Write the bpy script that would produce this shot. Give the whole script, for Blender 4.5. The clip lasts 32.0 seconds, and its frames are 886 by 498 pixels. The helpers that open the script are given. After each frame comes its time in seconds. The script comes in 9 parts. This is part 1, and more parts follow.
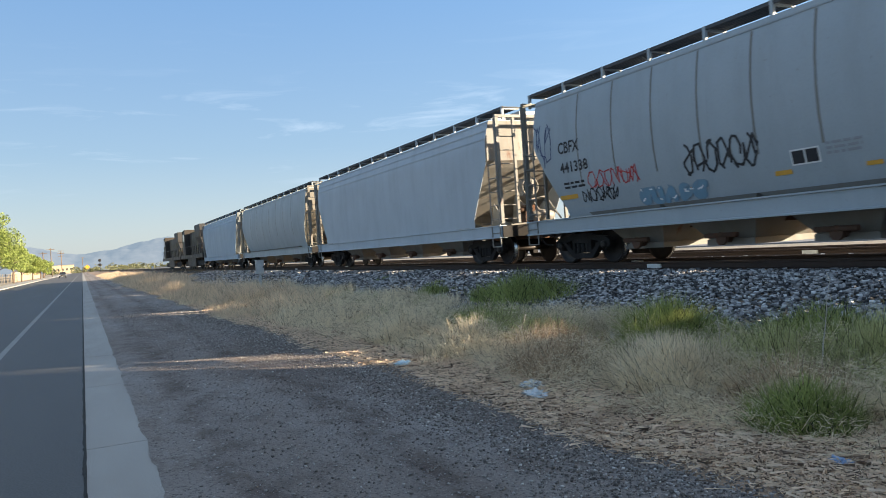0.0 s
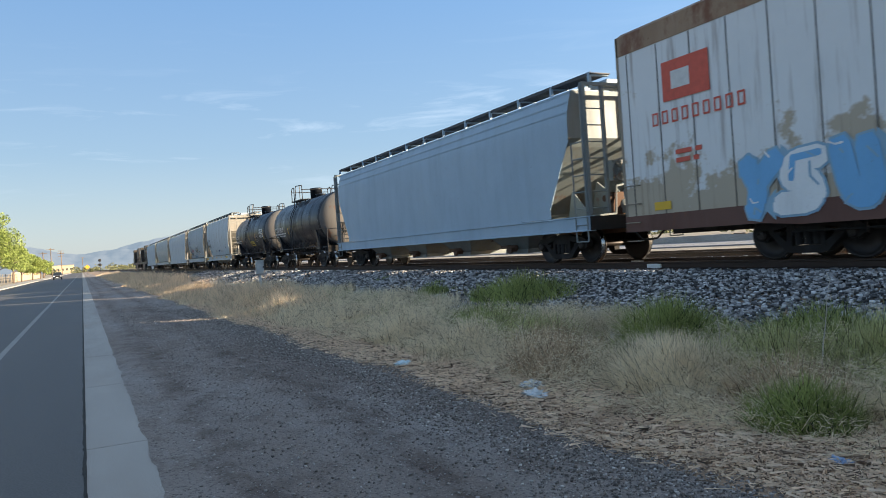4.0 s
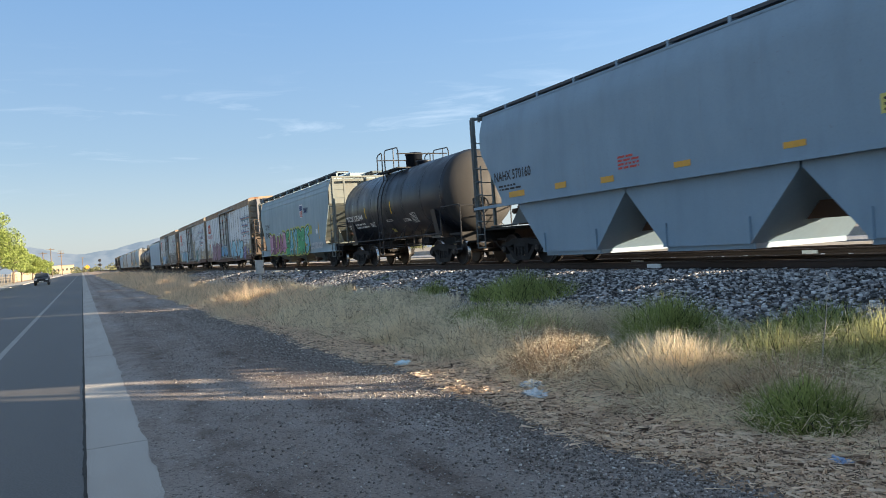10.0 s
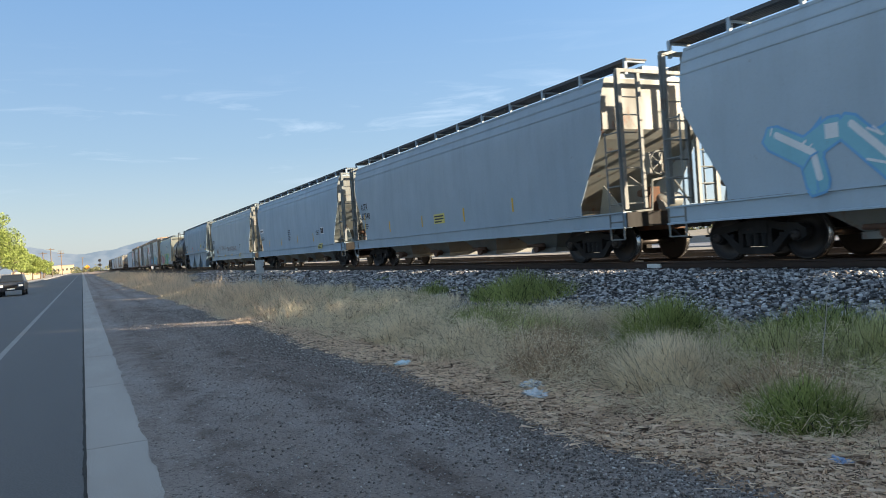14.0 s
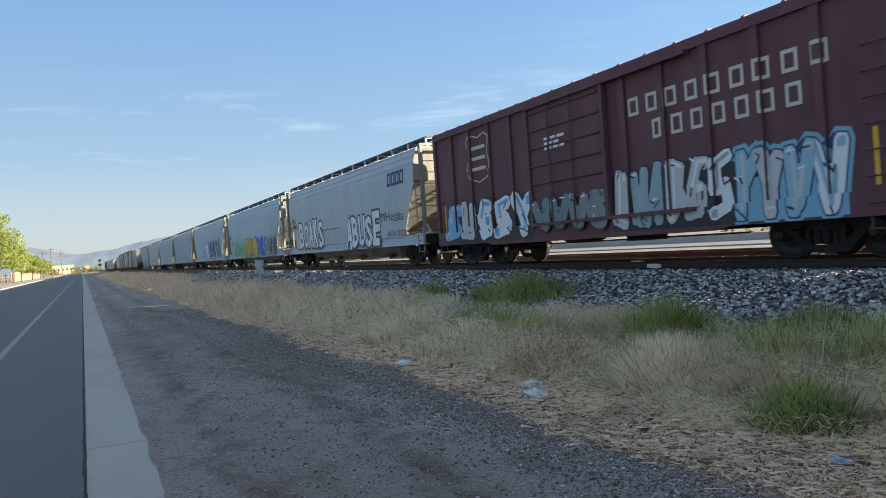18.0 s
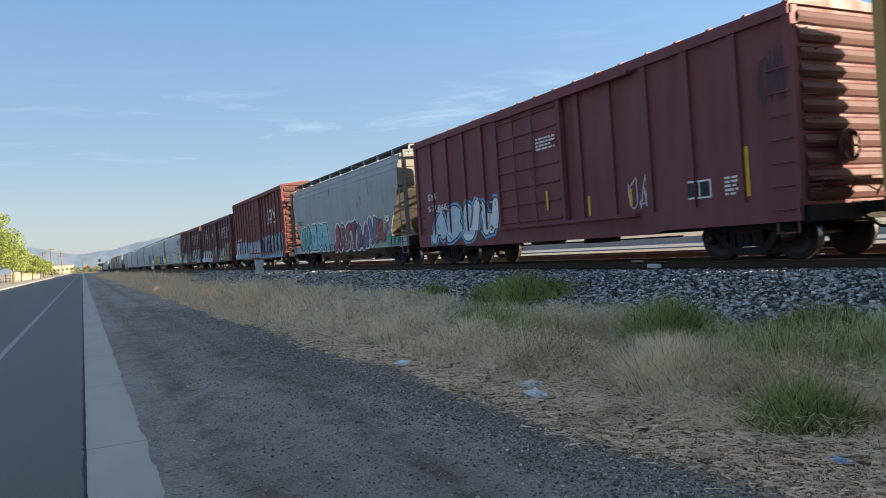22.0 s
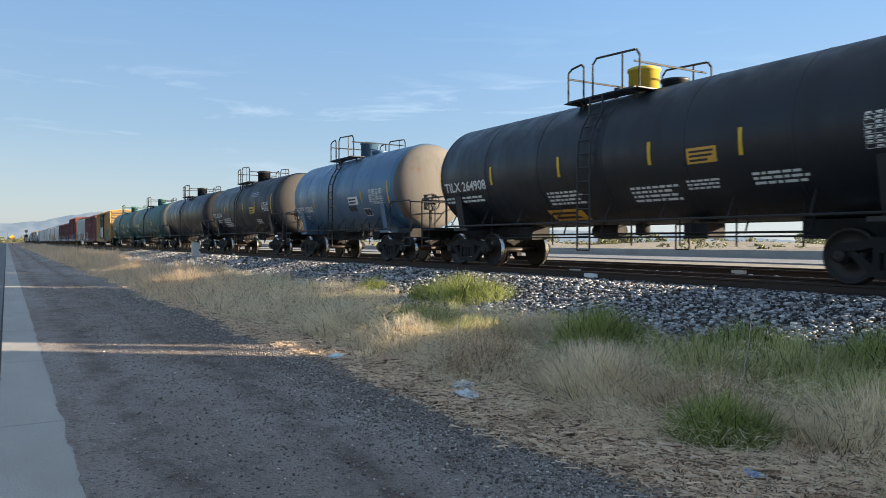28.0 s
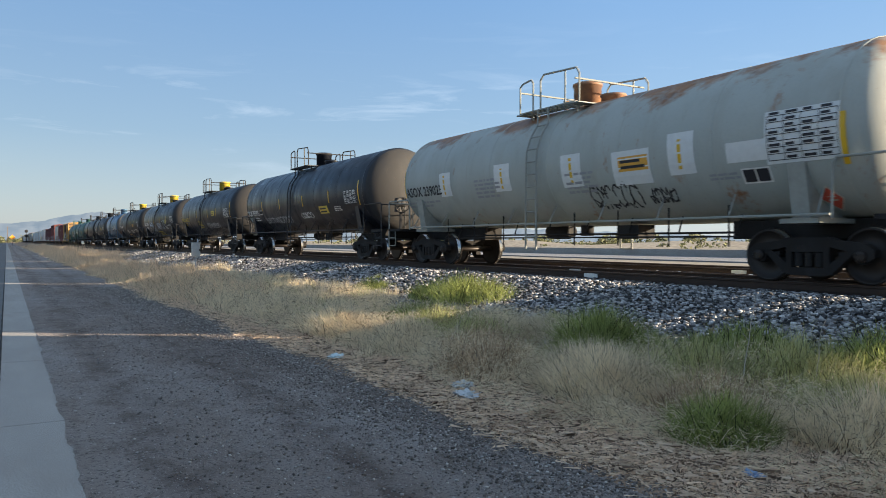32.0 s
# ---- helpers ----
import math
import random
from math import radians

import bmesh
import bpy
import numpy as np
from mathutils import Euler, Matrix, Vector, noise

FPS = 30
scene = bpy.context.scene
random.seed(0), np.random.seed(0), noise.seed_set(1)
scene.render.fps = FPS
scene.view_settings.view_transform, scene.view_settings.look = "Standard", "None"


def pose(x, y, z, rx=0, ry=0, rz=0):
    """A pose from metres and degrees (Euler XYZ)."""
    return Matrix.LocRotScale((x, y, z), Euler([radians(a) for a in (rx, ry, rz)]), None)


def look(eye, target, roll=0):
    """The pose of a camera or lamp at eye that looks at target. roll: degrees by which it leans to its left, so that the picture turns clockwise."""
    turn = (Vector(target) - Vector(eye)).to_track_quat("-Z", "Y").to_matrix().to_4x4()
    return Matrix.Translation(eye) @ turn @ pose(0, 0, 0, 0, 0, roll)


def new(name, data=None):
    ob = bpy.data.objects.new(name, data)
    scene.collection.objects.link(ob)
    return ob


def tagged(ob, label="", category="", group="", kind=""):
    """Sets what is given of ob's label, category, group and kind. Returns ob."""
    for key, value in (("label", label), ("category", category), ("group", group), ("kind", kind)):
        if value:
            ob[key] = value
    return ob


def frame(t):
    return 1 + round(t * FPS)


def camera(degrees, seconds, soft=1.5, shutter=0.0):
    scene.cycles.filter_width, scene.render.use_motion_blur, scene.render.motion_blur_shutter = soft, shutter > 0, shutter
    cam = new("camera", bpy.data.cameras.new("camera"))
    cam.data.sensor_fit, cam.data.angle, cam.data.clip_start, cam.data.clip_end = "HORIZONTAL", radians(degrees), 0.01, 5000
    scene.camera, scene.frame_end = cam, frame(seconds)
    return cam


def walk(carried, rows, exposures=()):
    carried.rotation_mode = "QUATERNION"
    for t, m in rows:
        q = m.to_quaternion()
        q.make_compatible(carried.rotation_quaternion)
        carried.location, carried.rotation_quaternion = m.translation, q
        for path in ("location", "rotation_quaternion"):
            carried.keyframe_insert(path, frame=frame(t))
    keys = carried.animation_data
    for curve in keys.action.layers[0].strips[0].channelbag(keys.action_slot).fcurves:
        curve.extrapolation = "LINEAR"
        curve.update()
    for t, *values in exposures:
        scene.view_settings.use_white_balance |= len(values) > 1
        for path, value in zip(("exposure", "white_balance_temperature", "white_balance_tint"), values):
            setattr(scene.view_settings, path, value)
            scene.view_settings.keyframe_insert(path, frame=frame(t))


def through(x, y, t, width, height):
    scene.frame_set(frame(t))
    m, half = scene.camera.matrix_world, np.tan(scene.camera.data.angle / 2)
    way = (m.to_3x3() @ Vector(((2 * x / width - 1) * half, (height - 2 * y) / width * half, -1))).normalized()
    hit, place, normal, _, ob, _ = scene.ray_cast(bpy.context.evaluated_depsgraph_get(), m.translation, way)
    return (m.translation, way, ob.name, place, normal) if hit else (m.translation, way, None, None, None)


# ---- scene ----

# The world: y runs along the track, away from the eye; x to the right; z up from the gravel shoulder.
EYE = (0.0, 0.0, 1.58)
RAIL = 0.90          # top of rail
TRACK = 12.40        # centre line of the near track
TRACK2 = 17.10       # centre line of the far track
SPEED = 17.75        # metres a second, away from the eye
SECONDS = 32.0

cam = camera(62.04, SECONDS, soft=0.6, shutter=0.08)


def view(yaw, pitch, roll):
    """The camera at EYE, turned yaw degrees to the right of the track, raised by pitch."""
    a, b = radians(yaw), radians(pitch)
    way = Vector((math.sin(a) * math.cos(b), math.cos(a) * math.cos(b), math.sin(b)))
    return look(EYE, Vector(EYE) + way, roll)


walk(cam, [
    (0.0, view(26.127, -0.218, -3.942)), (11.0, view(26.127, -0.218, -3.942)), (21.0, view(26.127, -0.218, -3.942)),
    (22.0, view(26.127, -0.218, -3.942)), (22.5, view(26.40, -0.257, -3.775)),
    (23.0, view(27.18, -0.333, -2.816)), (23.5, view(28.73, -0.54, -1.753)), (24.0, view(30.16, -0.592, -0.817)),
    (24.5, view(30.90, -0.55, -0.45)), (25.5, view(30.80, -0.57, -0.16)), (26.5, view(30.644, -0.58, 0.02)), (27.5, view(30.64, -0.57, 0.08)),
    (32.0, view(30.64, -0.57, 0.08))],
    [(0.0, 2.04), (17.5, 2.04), (19.0, 2.16), (20.0, 2.40), (20.6, 2.10), (21.0, 1.97), (22.0, 1.97), (23.0, 2.14), (24.0, 2.02), (27.0, 2.0), (30.0, 1.94), (32.0, 1.88)])

# ---- light: a low sun behind the train, clear sky with thin cirrus ----
SUN_ELEVATION, SUN_AZIMUTH = radians(12.9), math.atan2(0.80, -0.60)   # azimuth from +y towards +x
sun = new("sun", bpy.data.lights.new("sun", "SUN"))
sun.data.energy, sun.data.angle, sun.data.color = 3.8, radians(0.55), (1.0, 0.83, 0.62)
toward = Vector((math.sin(SUN_AZIMUTH) * math.cos(SUN_ELEVATION), math.cos(SUN_AZIMUTH) * math.cos(SUN_ELEVATION), math.sin(SUN_ELEVATION)))
sun.matrix_basis = look(toward * 100, (0, 0, 0))

world = bpy.data.worlds.new("sky")
scene.world = world
world.use_nodes = True
wn, wl = world.node_tree.nodes, world.node_tree.links
sky = wn.new("ShaderNodeTexSky")
sky.sky_type, sky.sun_disc = "NISHITA", False
sky.sun_elevation, sky.sun_rotation = SUN_ELEVATION, SUN_AZIMUTH
sky.air_density, sky.dust_density, sky.ozone_density = 1.0, 0.7, 1.4
# thin high haze whitens the clear sky; wisps of cirrus lie in it
tcw, mapw, nz, nz2 = wn.new("ShaderNodeTexCoord"), wn.new("ShaderNodeMapping"), wn.new("ShaderNodeTexNoise"), wn.new("ShaderNodeTexNoise")
mapw.inputs["Scale"].default_value = (2.6, 2.6, 22.0)
mapw.inputs["Rotation"].default_value = (0.05, 0.03, 0.0)
wl.new(tcw.outputs["Generated"], mapw.inputs[0])
wl.new(mapw.outputs[0], nz.inputs["Vector"])
nz.inputs["Scale"].default_value, nz.inputs["Detail"].default_value, nz.inputs["Roughness"].default_value, nz.inputs["Distortion"].default_value = 2.2, 7.0, 0.6, 0.6
cirrus = wn.new("ShaderNodeValToRGB")
cirrus.color_ramp.elements[0].position, cirrus.color_ramp.elements[0].color = 0.56, (0, 0, 0, 1)
cirrus.color_ramp.elements[1].position, cirrus.color_ramp.elements[1].color = 0.85, (0.34, 0.34, 0.34, 1)
wl.new(nz.outputs["Fac"], cirrus.inputs[0])
haze = wn.new("ShaderNodeMix")
haze.data_type = "RGBA"
haze.inputs[0].default_value = 0.74
# the haze is whitest along the horizon
up, layer = wn.new("ShaderNodeSeparateXYZ"), wn.new("ShaderNodeValToRGB")
wl.new(tcw.outputs["Generated"], up.inputs[0])
wl.new(up.outputs[2], layer.inputs[0])
layer.color_ramp.elements[0].position, layer.color_ramp.elements[0].color = 0.0, (2.75, 3.2, 3.65, 1)
layer.color_ramp.elements[1].position, layer.color_ramp.elements[1].color = 0.14, (1.60, 2.48, 3.65, 1)
# Two upper stops: unseen sky overhead made paler, to warm the fill light.
for place, colour in ((0.36, (0.96, 2.02, 3.85, 1)), (0.62, (1.62, 2.35, 3.45, 1)), (1.0, (1.9, 2.45, 3.3, 1))):
    layer.color_ramp.elements.new(place).color = colour
wl.new(layer.outputs[0], haze.inputs[7])
wl.new(sky.outputs[0], haze.inputs[6])
wisps = wn.new("ShaderNodeMix")
wisps.data_type = "RGBA"
deck, thin = wn.new("ShaderNodeValToRGB"), wn.new("ShaderNodeMath")
wl.new(up.outputs[2], deck.inputs[0])
deck.color_ramp.elements[0].position, deck.color_ramp.elements[0].color = 0.07, (0.1, 0.1, 0.1, 1)
deck.color_ramp.elements[1].position, deck.color_ramp.elements[1].color = 0.30, (0.12, 0.12, 0.12, 1)
for place, grey in ((0.12, 1.5), (0.19, 1.5), (0.23, 0.3)):
    deck.color_ramp.elements.new(place).color = (grey, grey, grey, 1)
thin.operation = "MULTIPLY"
wl.new(cirrus.outputs[0], thin.inputs[0])
wl.new(deck.outputs[0], thin.inputs[1])
wl.new(thin.outputs[0], wisps.inputs[0])
wl.new(haze.outputs[2], wisps.inputs[6])
wisps.inputs[7].default_value = (4.2, 4.9, 5.8, 1)
# the haze scatters more light round the sun, and less on the far side of the sky
side_dot, side_ramp, glow = wn.new("ShaderNodeVectorMath"), wn.new("ShaderNodeValToRGB"), wn.new("ShaderNodeMix")
side_dot.operation = "DOT_PRODUCT"
wl.new(tcw.outputs["Generated"], side_dot.inputs[0])
side_dot.inputs[1].default_value = toward
half_dot = wn.new("ShaderNodeMath")
half_dot.operation = "MULTIPLY_ADD"
half_dot.inputs[1].default_value, half_dot.inputs[2].default_value = 0.5, 0.5
wl.new(side_dot.outputs["Value"], half_dot.inputs[0])
wl.new(half_dot.outputs[0], side_ramp.inputs[0])
side_ramp.color_ramp.elements[0].position, side_ramp.color_ramp.elements[0].color = 0.2, (0.88, 0.88, 0.89, 1)
side_ramp.color_ramp.elements[1].position, side_ramp.color_ramp.elements[1].color = 1.0, (2.3, 1.75, 1.2, 1)
for place, colour in ((0.5, (1.0, 1.02, 1.04, 1)), (0.6, (1.08, 1.10, 1.12, 1)), (0.72, (1.06, 1.09, 1.12, 1)), (0.82, (1.12, 1.07, 1.02, 1))):
    side_ramp.color_ramp.elements.new(place).color = colour
glow.data_type, glow.blend_type = "RGBA", "MULTIPLY"
glow.inputs[0].default_value = 1.0
wl.new(wisps.outputs[2], glow.inputs[6])
wl.new(side_ramp.outputs[0], glow.inputs[7])
wl.new(glow.outputs[2], wn["Background"].inputs[0])
wn["Background"].inputs[1].default_value = 0.056
scene.view_settings.use_white_balance = True
scene.view_settings.white_balance_temperature, scene.view_settings.white_balance_tint = 6620, 9

# ---- materials ----
def mat_base(name):
    m = bpy.data.materials.new(name)
    m.use_nodes = True
    return m, m.node_tree.nodes, m.node_tree.links, m.node_tree.nodes["Principled BSDF"]


def noise_node(n, l, scale, detail=4.0, stretch=(1, 1, 1), rough=0.6, coords="Object"):
    tc, mp, no = n.new("ShaderNodeTexCoord"), n.new("ShaderNodeMapping"), n.new("ShaderNodeTexNoise")
    mp.inputs["Scale"].default_value = stretch
    l.new(tc.outputs[coords], mp.inputs[0])
    l.new(mp.outputs[0], no.inputs["Vector"])
    no.inputs["Scale"].default_value, no.inputs["Detail"].default_value, no.inputs["Roughness"].default_value = scale, detail, rough
    return no.outputs["Fac"]


def ramp(n, l, fac, stops):
    r = n.new("ShaderNodeValToRGB")
    e = r.color_ramp.elements
    while len(e) < len(stops):
        e.new(0.5)
    for el, (p, c) in zip(e, stops):
        el.position, el.color = p, (*c, 1) if len(c) == 3 else c
    l.new(fac, r.inputs[0])
    return r.outputs[0]


def blend(n, l, a, b, fac, mode="MIX"):
    x = n.new("ShaderNodeMix")
    x.data_type, x.blend_type = "RGBA", mode
    for sock, v in ((x.inputs[6], a), (x.inputs[7], b), (x.inputs[0], fac)):
        if isinstance(v, (tuple, float, int)):
            sock.default_value = (*v, 1) if isinstance(v, tuple) and len(v) == 3 else v
        else:
            l.new(v, sock)
    return x.outputs[2]


def bump(n, l, p, height, strength, distance):
    b = n.new("ShaderNodeBump")
    b.inputs["Strength"].default_value, b.inputs["Distance"].default_value = strength, distance
    l.new(height, b.inputs["Height"])
    l.new(b.outputs[0], p.inputs["Normal"])


def paint(name, col, dirt=(0.16, 0.12, 0.08), amount=0.5, rust=0.0, rough=0.55, rustcol=(0.16, 0.055, 0.02), metal=0.0, streak=2.2):
    """Weathered vehicle paint: blotches, streaks that run down, a little rust."""
    m, n, l, p = mat_base(name)
    big = noise_node(n, l, 0.9, 5.0)
    run = noise_node(n, l, 1.0, 6.0, (streak, streak, 0.45))
    fine = noise_node(n, l, 22.0, 3.0)
    c = blend(n, l, tuple(v * 0.86 for v in col), tuple(min(1, v * 1.10) for v in col), big)
    f = ramp(n, l, run, [(0.50, (0, 0, 0)), (0.85, (amount * 0.7,) * 3)])
    c = blend(n, l, c, dirt, f)
    c = blend(n, l, c, tuple(v * 0.8 for v in col), ramp(n, l, fine, [(0.5, (0, 0, 0)), (0.75, (0.35,) * 3)]))
    # flecks where stones and rust have broken the paint, and thin runs below them
    fleck = noise_node(n, l, 7.0, 6.0, (1, 1, 1), 0.75)
    c = blend(n, l, c, tuple(0.5 * a + 0.5 * b for a, b in zip(dirt, rustcol)), ramp(n, l, fleck, [(0.655, (0, 0, 0)), (0.70, (min(0.8, 1.7 * amount),) * 3)]))
    thin = noise_node(n, l, 1.0, 5.0, (9, 9, 0.35), 0.7)
    c = blend(n, l, c, dirt, ramp(n, l, thin, [(0.60, (0, 0, 0)), (0.78, (amount * 0.75,) * 3)]))
    if rust > 0:
        r = noise_node(n, l, 1.7, 8.0, (1, 1, 0.5), 0.7)
        c = blend(n, l, c, rustcol, ramp(n, l, r, [(0.62 - rust * 0.25, (0, 0, 0)), (0.72 - rust * 0.2, (0.9,) * 3)]))
    l.new(c, p.inputs["Base Color"])
    l.new(ramp(n, l, run, [(0.3, (rough - 0.1,) * 3), (0.7, (min(1, rough + 0.2),) * 3)]), p.inputs["Roughness"])
    p.inputs["Metallic"].default_value = metal
    bump(n, l, p, big, 0.12, 0.03)
    return m


def plain(name, col, rough=0.7, metal=0.0, vary=0.25, scale=8.0):
    m, n, l, p = mat_base(name)
    a = noise_node(n, l, scale, 4.0)
    b = noise_node(n, l, scale * 7, 3.0)
    c = blend(n, l, tuple(v * (1 - vary) for v in col), tuple(min(1, v * (1 + vary)) for v in col), a)
    c = blend(n, l, c, tuple(v * 0.7 for v in col), ramp(n, l, b, [(0.5, (0, 0, 0)), (0.8, (vary,) * 3)]))
    l.new(c, p.inputs["Base Color"])
    p.inputs["Roughness"].default_value, p.inputs["Metallic"].default_value = rough, metal
    return m


def leafy(name, dark, light, rough=0.7, through=0.15):
    """Blades and leaves: each piece its own tone, the near-black ones standing in for shaded gaps; some light passes
    through.
    """
    m, n, l, p = mat_base(name)
    g = n.new("ShaderNodeNewGeometry")
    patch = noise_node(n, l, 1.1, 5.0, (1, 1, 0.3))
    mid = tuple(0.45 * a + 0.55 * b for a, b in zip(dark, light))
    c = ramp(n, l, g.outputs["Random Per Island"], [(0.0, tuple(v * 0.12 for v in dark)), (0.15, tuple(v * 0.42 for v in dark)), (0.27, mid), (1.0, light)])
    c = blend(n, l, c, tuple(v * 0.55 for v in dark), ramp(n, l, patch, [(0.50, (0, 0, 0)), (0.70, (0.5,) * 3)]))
    l.new(c, p.inputs["Base Color"])
    p.inputs["Roughness"].default_value = rough
    t = n.new("ShaderNodeBsdfTranslucent")
    l.new(c, t.inputs[0])
    x = n.new("ShaderNodeMixShader")
    x.inputs[0].default_value = through
    l.new(p.outputs[0], x.inputs[1])
    l.new(t.outputs[0], x.inputs[2])
    l.new(x.outputs[0], n["Material Output"].inputs[0])
    return m


def ground_mat(name, stops, scale=1.2, fine=45.0, rough=0.95, relief=0.02, speck=None, stretch=(1, 1, 1), stain=None):
    m, n, l, p = mat_base(name)
    a = noise_node(n, l, scale, 6.0, stretch, 0.65)
    b = noise_node(n, l, fine, 4.0)
    c = ramp(n, l, a, stops)
    mid = stops[len(stops) // 2][1]
    c = blend(n, l, c, tuple(v * 0.45 for v in mid), ramp(n, l, b, [(0.42, (0.75,) * 3), (0.58, (0, 0, 0))]))
    if speck:
        v = noise_node(n, l, fine * 0.55, 2.0)
        c = blend(n, l, c, speck, ramp(n, l, v, [(0.60, (0, 0, 0)), (0.68, (0.9,) * 3)]))
    if stain:
        c = blend(n, l, c, stain, ramp(n, l, noise_node(n, l, 0.75, 5.0, (1, 0.35, 1), 0.6), [(0.53, (0, 0, 0)), (0.70, (0.62,) * 3)]))
    l.new(c, p.inputs["Base Color"])
    p.inputs["Roughness"].default_value = rough
    bump(n, l, p, b, 0.7, relief)
    return m


STEEL = plain("wheel steel", (0.032, 0.026, 0.023), 0.5, 0.5)
TREAD = plain("polished tread", (0.55, 0.53, 0.50), 0.25, 1.0, 0.1)
RUSTY = paint("rusty underframe", (0.10, 0.055, 0.035), (0.05, 0.04, 0.03), 0.6, 0.2, 0.85)
DARKIRON = paint("sooty truck iron", (0.012, 0.0105, 0.010), (0.040, 0.027, 0.018), 0.5, 0.0, 0.8)
BLACKP = paint("black tank paint", (0.0095, 0.0125, 0.020), (0.04, 0.037, 0.036), 0.08, 0.0, 0.34)
BLACKP2 = paint("worn black tank paint", (0.010, 0.0125, 0.018), (0.055, 0.048, 0.042), 0.2, 0.0, 0.42)
DUSTYHEAD = paint("dusty tank head", (0.15, 0.14, 0.13), (0.06, 0.05, 0.045), 0.7, 0.03, 0.75)
GREYHEAD = paint("grey-brown tank head", (0.078, 0.072, 0.067), (0.05, 0.042, 0.038), 0.6, 0.0, 0.7)
SOOTYHEAD = paint("sooty tank head", (0.035, 0.034, 0.034), (0.09, 0.08, 0.07), 0.5, 0.0, 0.7)
BLACKRAIL = plain("black handrail", (0.02, 0.02, 0.022), 0.5)
WHITE = plain("white stencil", (0.75, 0.75, 0.72), 0.6, 0, 0.1)
YELLOW = plain("yellow reflective tape", (0.70, 0.42, 0.02), 0.45, 0, 0.12)
YELLOWBRIGHT = plain("yellow sign", (0.62, 0.46, 0.06), 0.5, 0, 0.1)
BLACKMARK = plain("black stencil", (0.02, 0.02, 0.025), 0.6, 0, 0.1)
GREYMARK = plain("faded stencil", (0.30, 0.31, 0.33), 0.6, 0, 0.15)
REDMARK = plain("red mark", (0.55, 0.06, 0.04), 0.6, 0, 0.15)
BLUECAP = plain("blue bearing cap", (0.05, 0.13, 0.28), 0.5)
GRATING = plain("grey roof grating", (0.085, 0.088, 0.094), 0.7, 0.3)
SAND = paint("sandy end paint", (0.26, 0.22, 0.165), (0.16, 0.10, 0.06), 0.6, 0.12)

# ---- building helpers ----
def box(bm, x0, x1, y0, y1, z0, z1, m=0):
    v = [bm.verts.new((x, y, z)) for z in (z0, z1) for y in (y0, y1) for x in (x0, x1)]
    for f in ((0, 2, 3, 1), (4, 5, 7, 6), (0, 1, 5, 4), (2, 6, 7, 3), (0, 4, 6, 2), (1, 3, 7, 5)):
        bm.faces.new([v[i] for i in f]).material_index = m


def rod(bm, a, b, r, n=6, m=0, caps=True):
    a, b = Vector(a), Vector(b)
    d = (b - a).normalized()
    u = d.orthogonal().normalized()
    w = d.cross(u)
    rings = [[bm.verts.new(p + r * (math.cos(2 * math.pi * i / n) * u + math.sin(2 * math.pi * i / n) * w)) for i in range(n)] for p in (a, b)]
    for i in range(n):
        f = bm.faces.new((rings[0][i], rings[0][(i + 1) % n], rings[1][(i + 1) % n], rings[1][i]))
        f.material_index, f.smooth = m, n > 6
    if caps:
        bm.faces.new(rings[0][::-1]).material_index = m
        bm.faces.new(rings[1]).material_index = m


def pipe(bm, pts, r, n=6, m=0):
    for a, b in zip(pts, pts[1:]):
        rod(bm, a, b, r, n, m)


def lathe(bm, rings, n=28, axis="y", m=0, smooth=True, at=(0, 0, 0)):
    """Rings of (place along the axis, radius)."""
    out = []
    for s, r in rings:
        ring = []
        for i in range(n):
            c, q = r * math.cos(2 * math.pi * i / n), r * math.sin(2 * math.pi * i / n)
            p = {"x": (s, c, q), "y": (c, s, q), "z": (c, q, s)}[axis]
            ring.append(bm.verts.new((p[0] + at[0], p[1] + at[1], p[2] + at[2])))
        out.append(ring)
    for a, b in zip(out, out[1:]):
        for i in range(n):
            f = bm.faces.new((a[i], a[(i + 1) % n], b[(i + 1) % n], b[i]))
            f.smooth, f.material_index = smooth, m
    for ring in (out[0], out[-1]):
        bm.faces.new(ring).material_index = m


def extrude_y(bm, profile, y0, y1, m=0, smooth=False):
    """A closed x-z profile drawn out along y."""
    a = [bm.verts.new((x, y0, z)) for x, z in profile]
    b = [bm.verts.new((x, y1, z)) for x, z in profile]
    k = len(a)
    for i in range(k):
        f = bm.faces.new((a[i], a[(i + 1) % k], b[(i + 1) % k], b[i]))
        f.material_index, f.smooth = m, smooth
    bm.faces.new(a).material_index = m
    bm.faces.new(b[::-1]).material_index = m


def extrude_x(bm, profile, x0, x1, m=0):
    """A closed y-z profile drawn out along x."""
    a = [bm.verts.new((x0, y, z)) for y, z in profile]
    b = [bm.verts.new((x1, y, z)) for y, z in profile]
    k = len(a)
    for i in range(k):
        bm.faces.new((a[i], a[(i + 1) % k], b[(i + 1) % k], b[i])).material_index = m
    bm.faces.new(a).material_index = m
    bm.faces.new(b[::-1]).material_index = m


def part(name, bm, material, parent, label="", recalc=True):
    """Links a bmesh as one mesh object under a thing or a part."""
    if recalc:
        bmesh.ops.recalc_face_normals(bm, faces=bm.faces)
    me = bpy.data.meshes.new(name)
    bm.to_mesh(me)
    bm.free()
    for m in material if isinstance(material, (list, tuple)) else (material,):
        me.materials.append(m)
    ob = new(name, me)
    ob.parent = parent
    if label:
        ob["label"] = label
    return ob


def make(fn, *args):
    bm = bmesh.new()
    fn(bm, *args)
    return bm


SHARED = {}


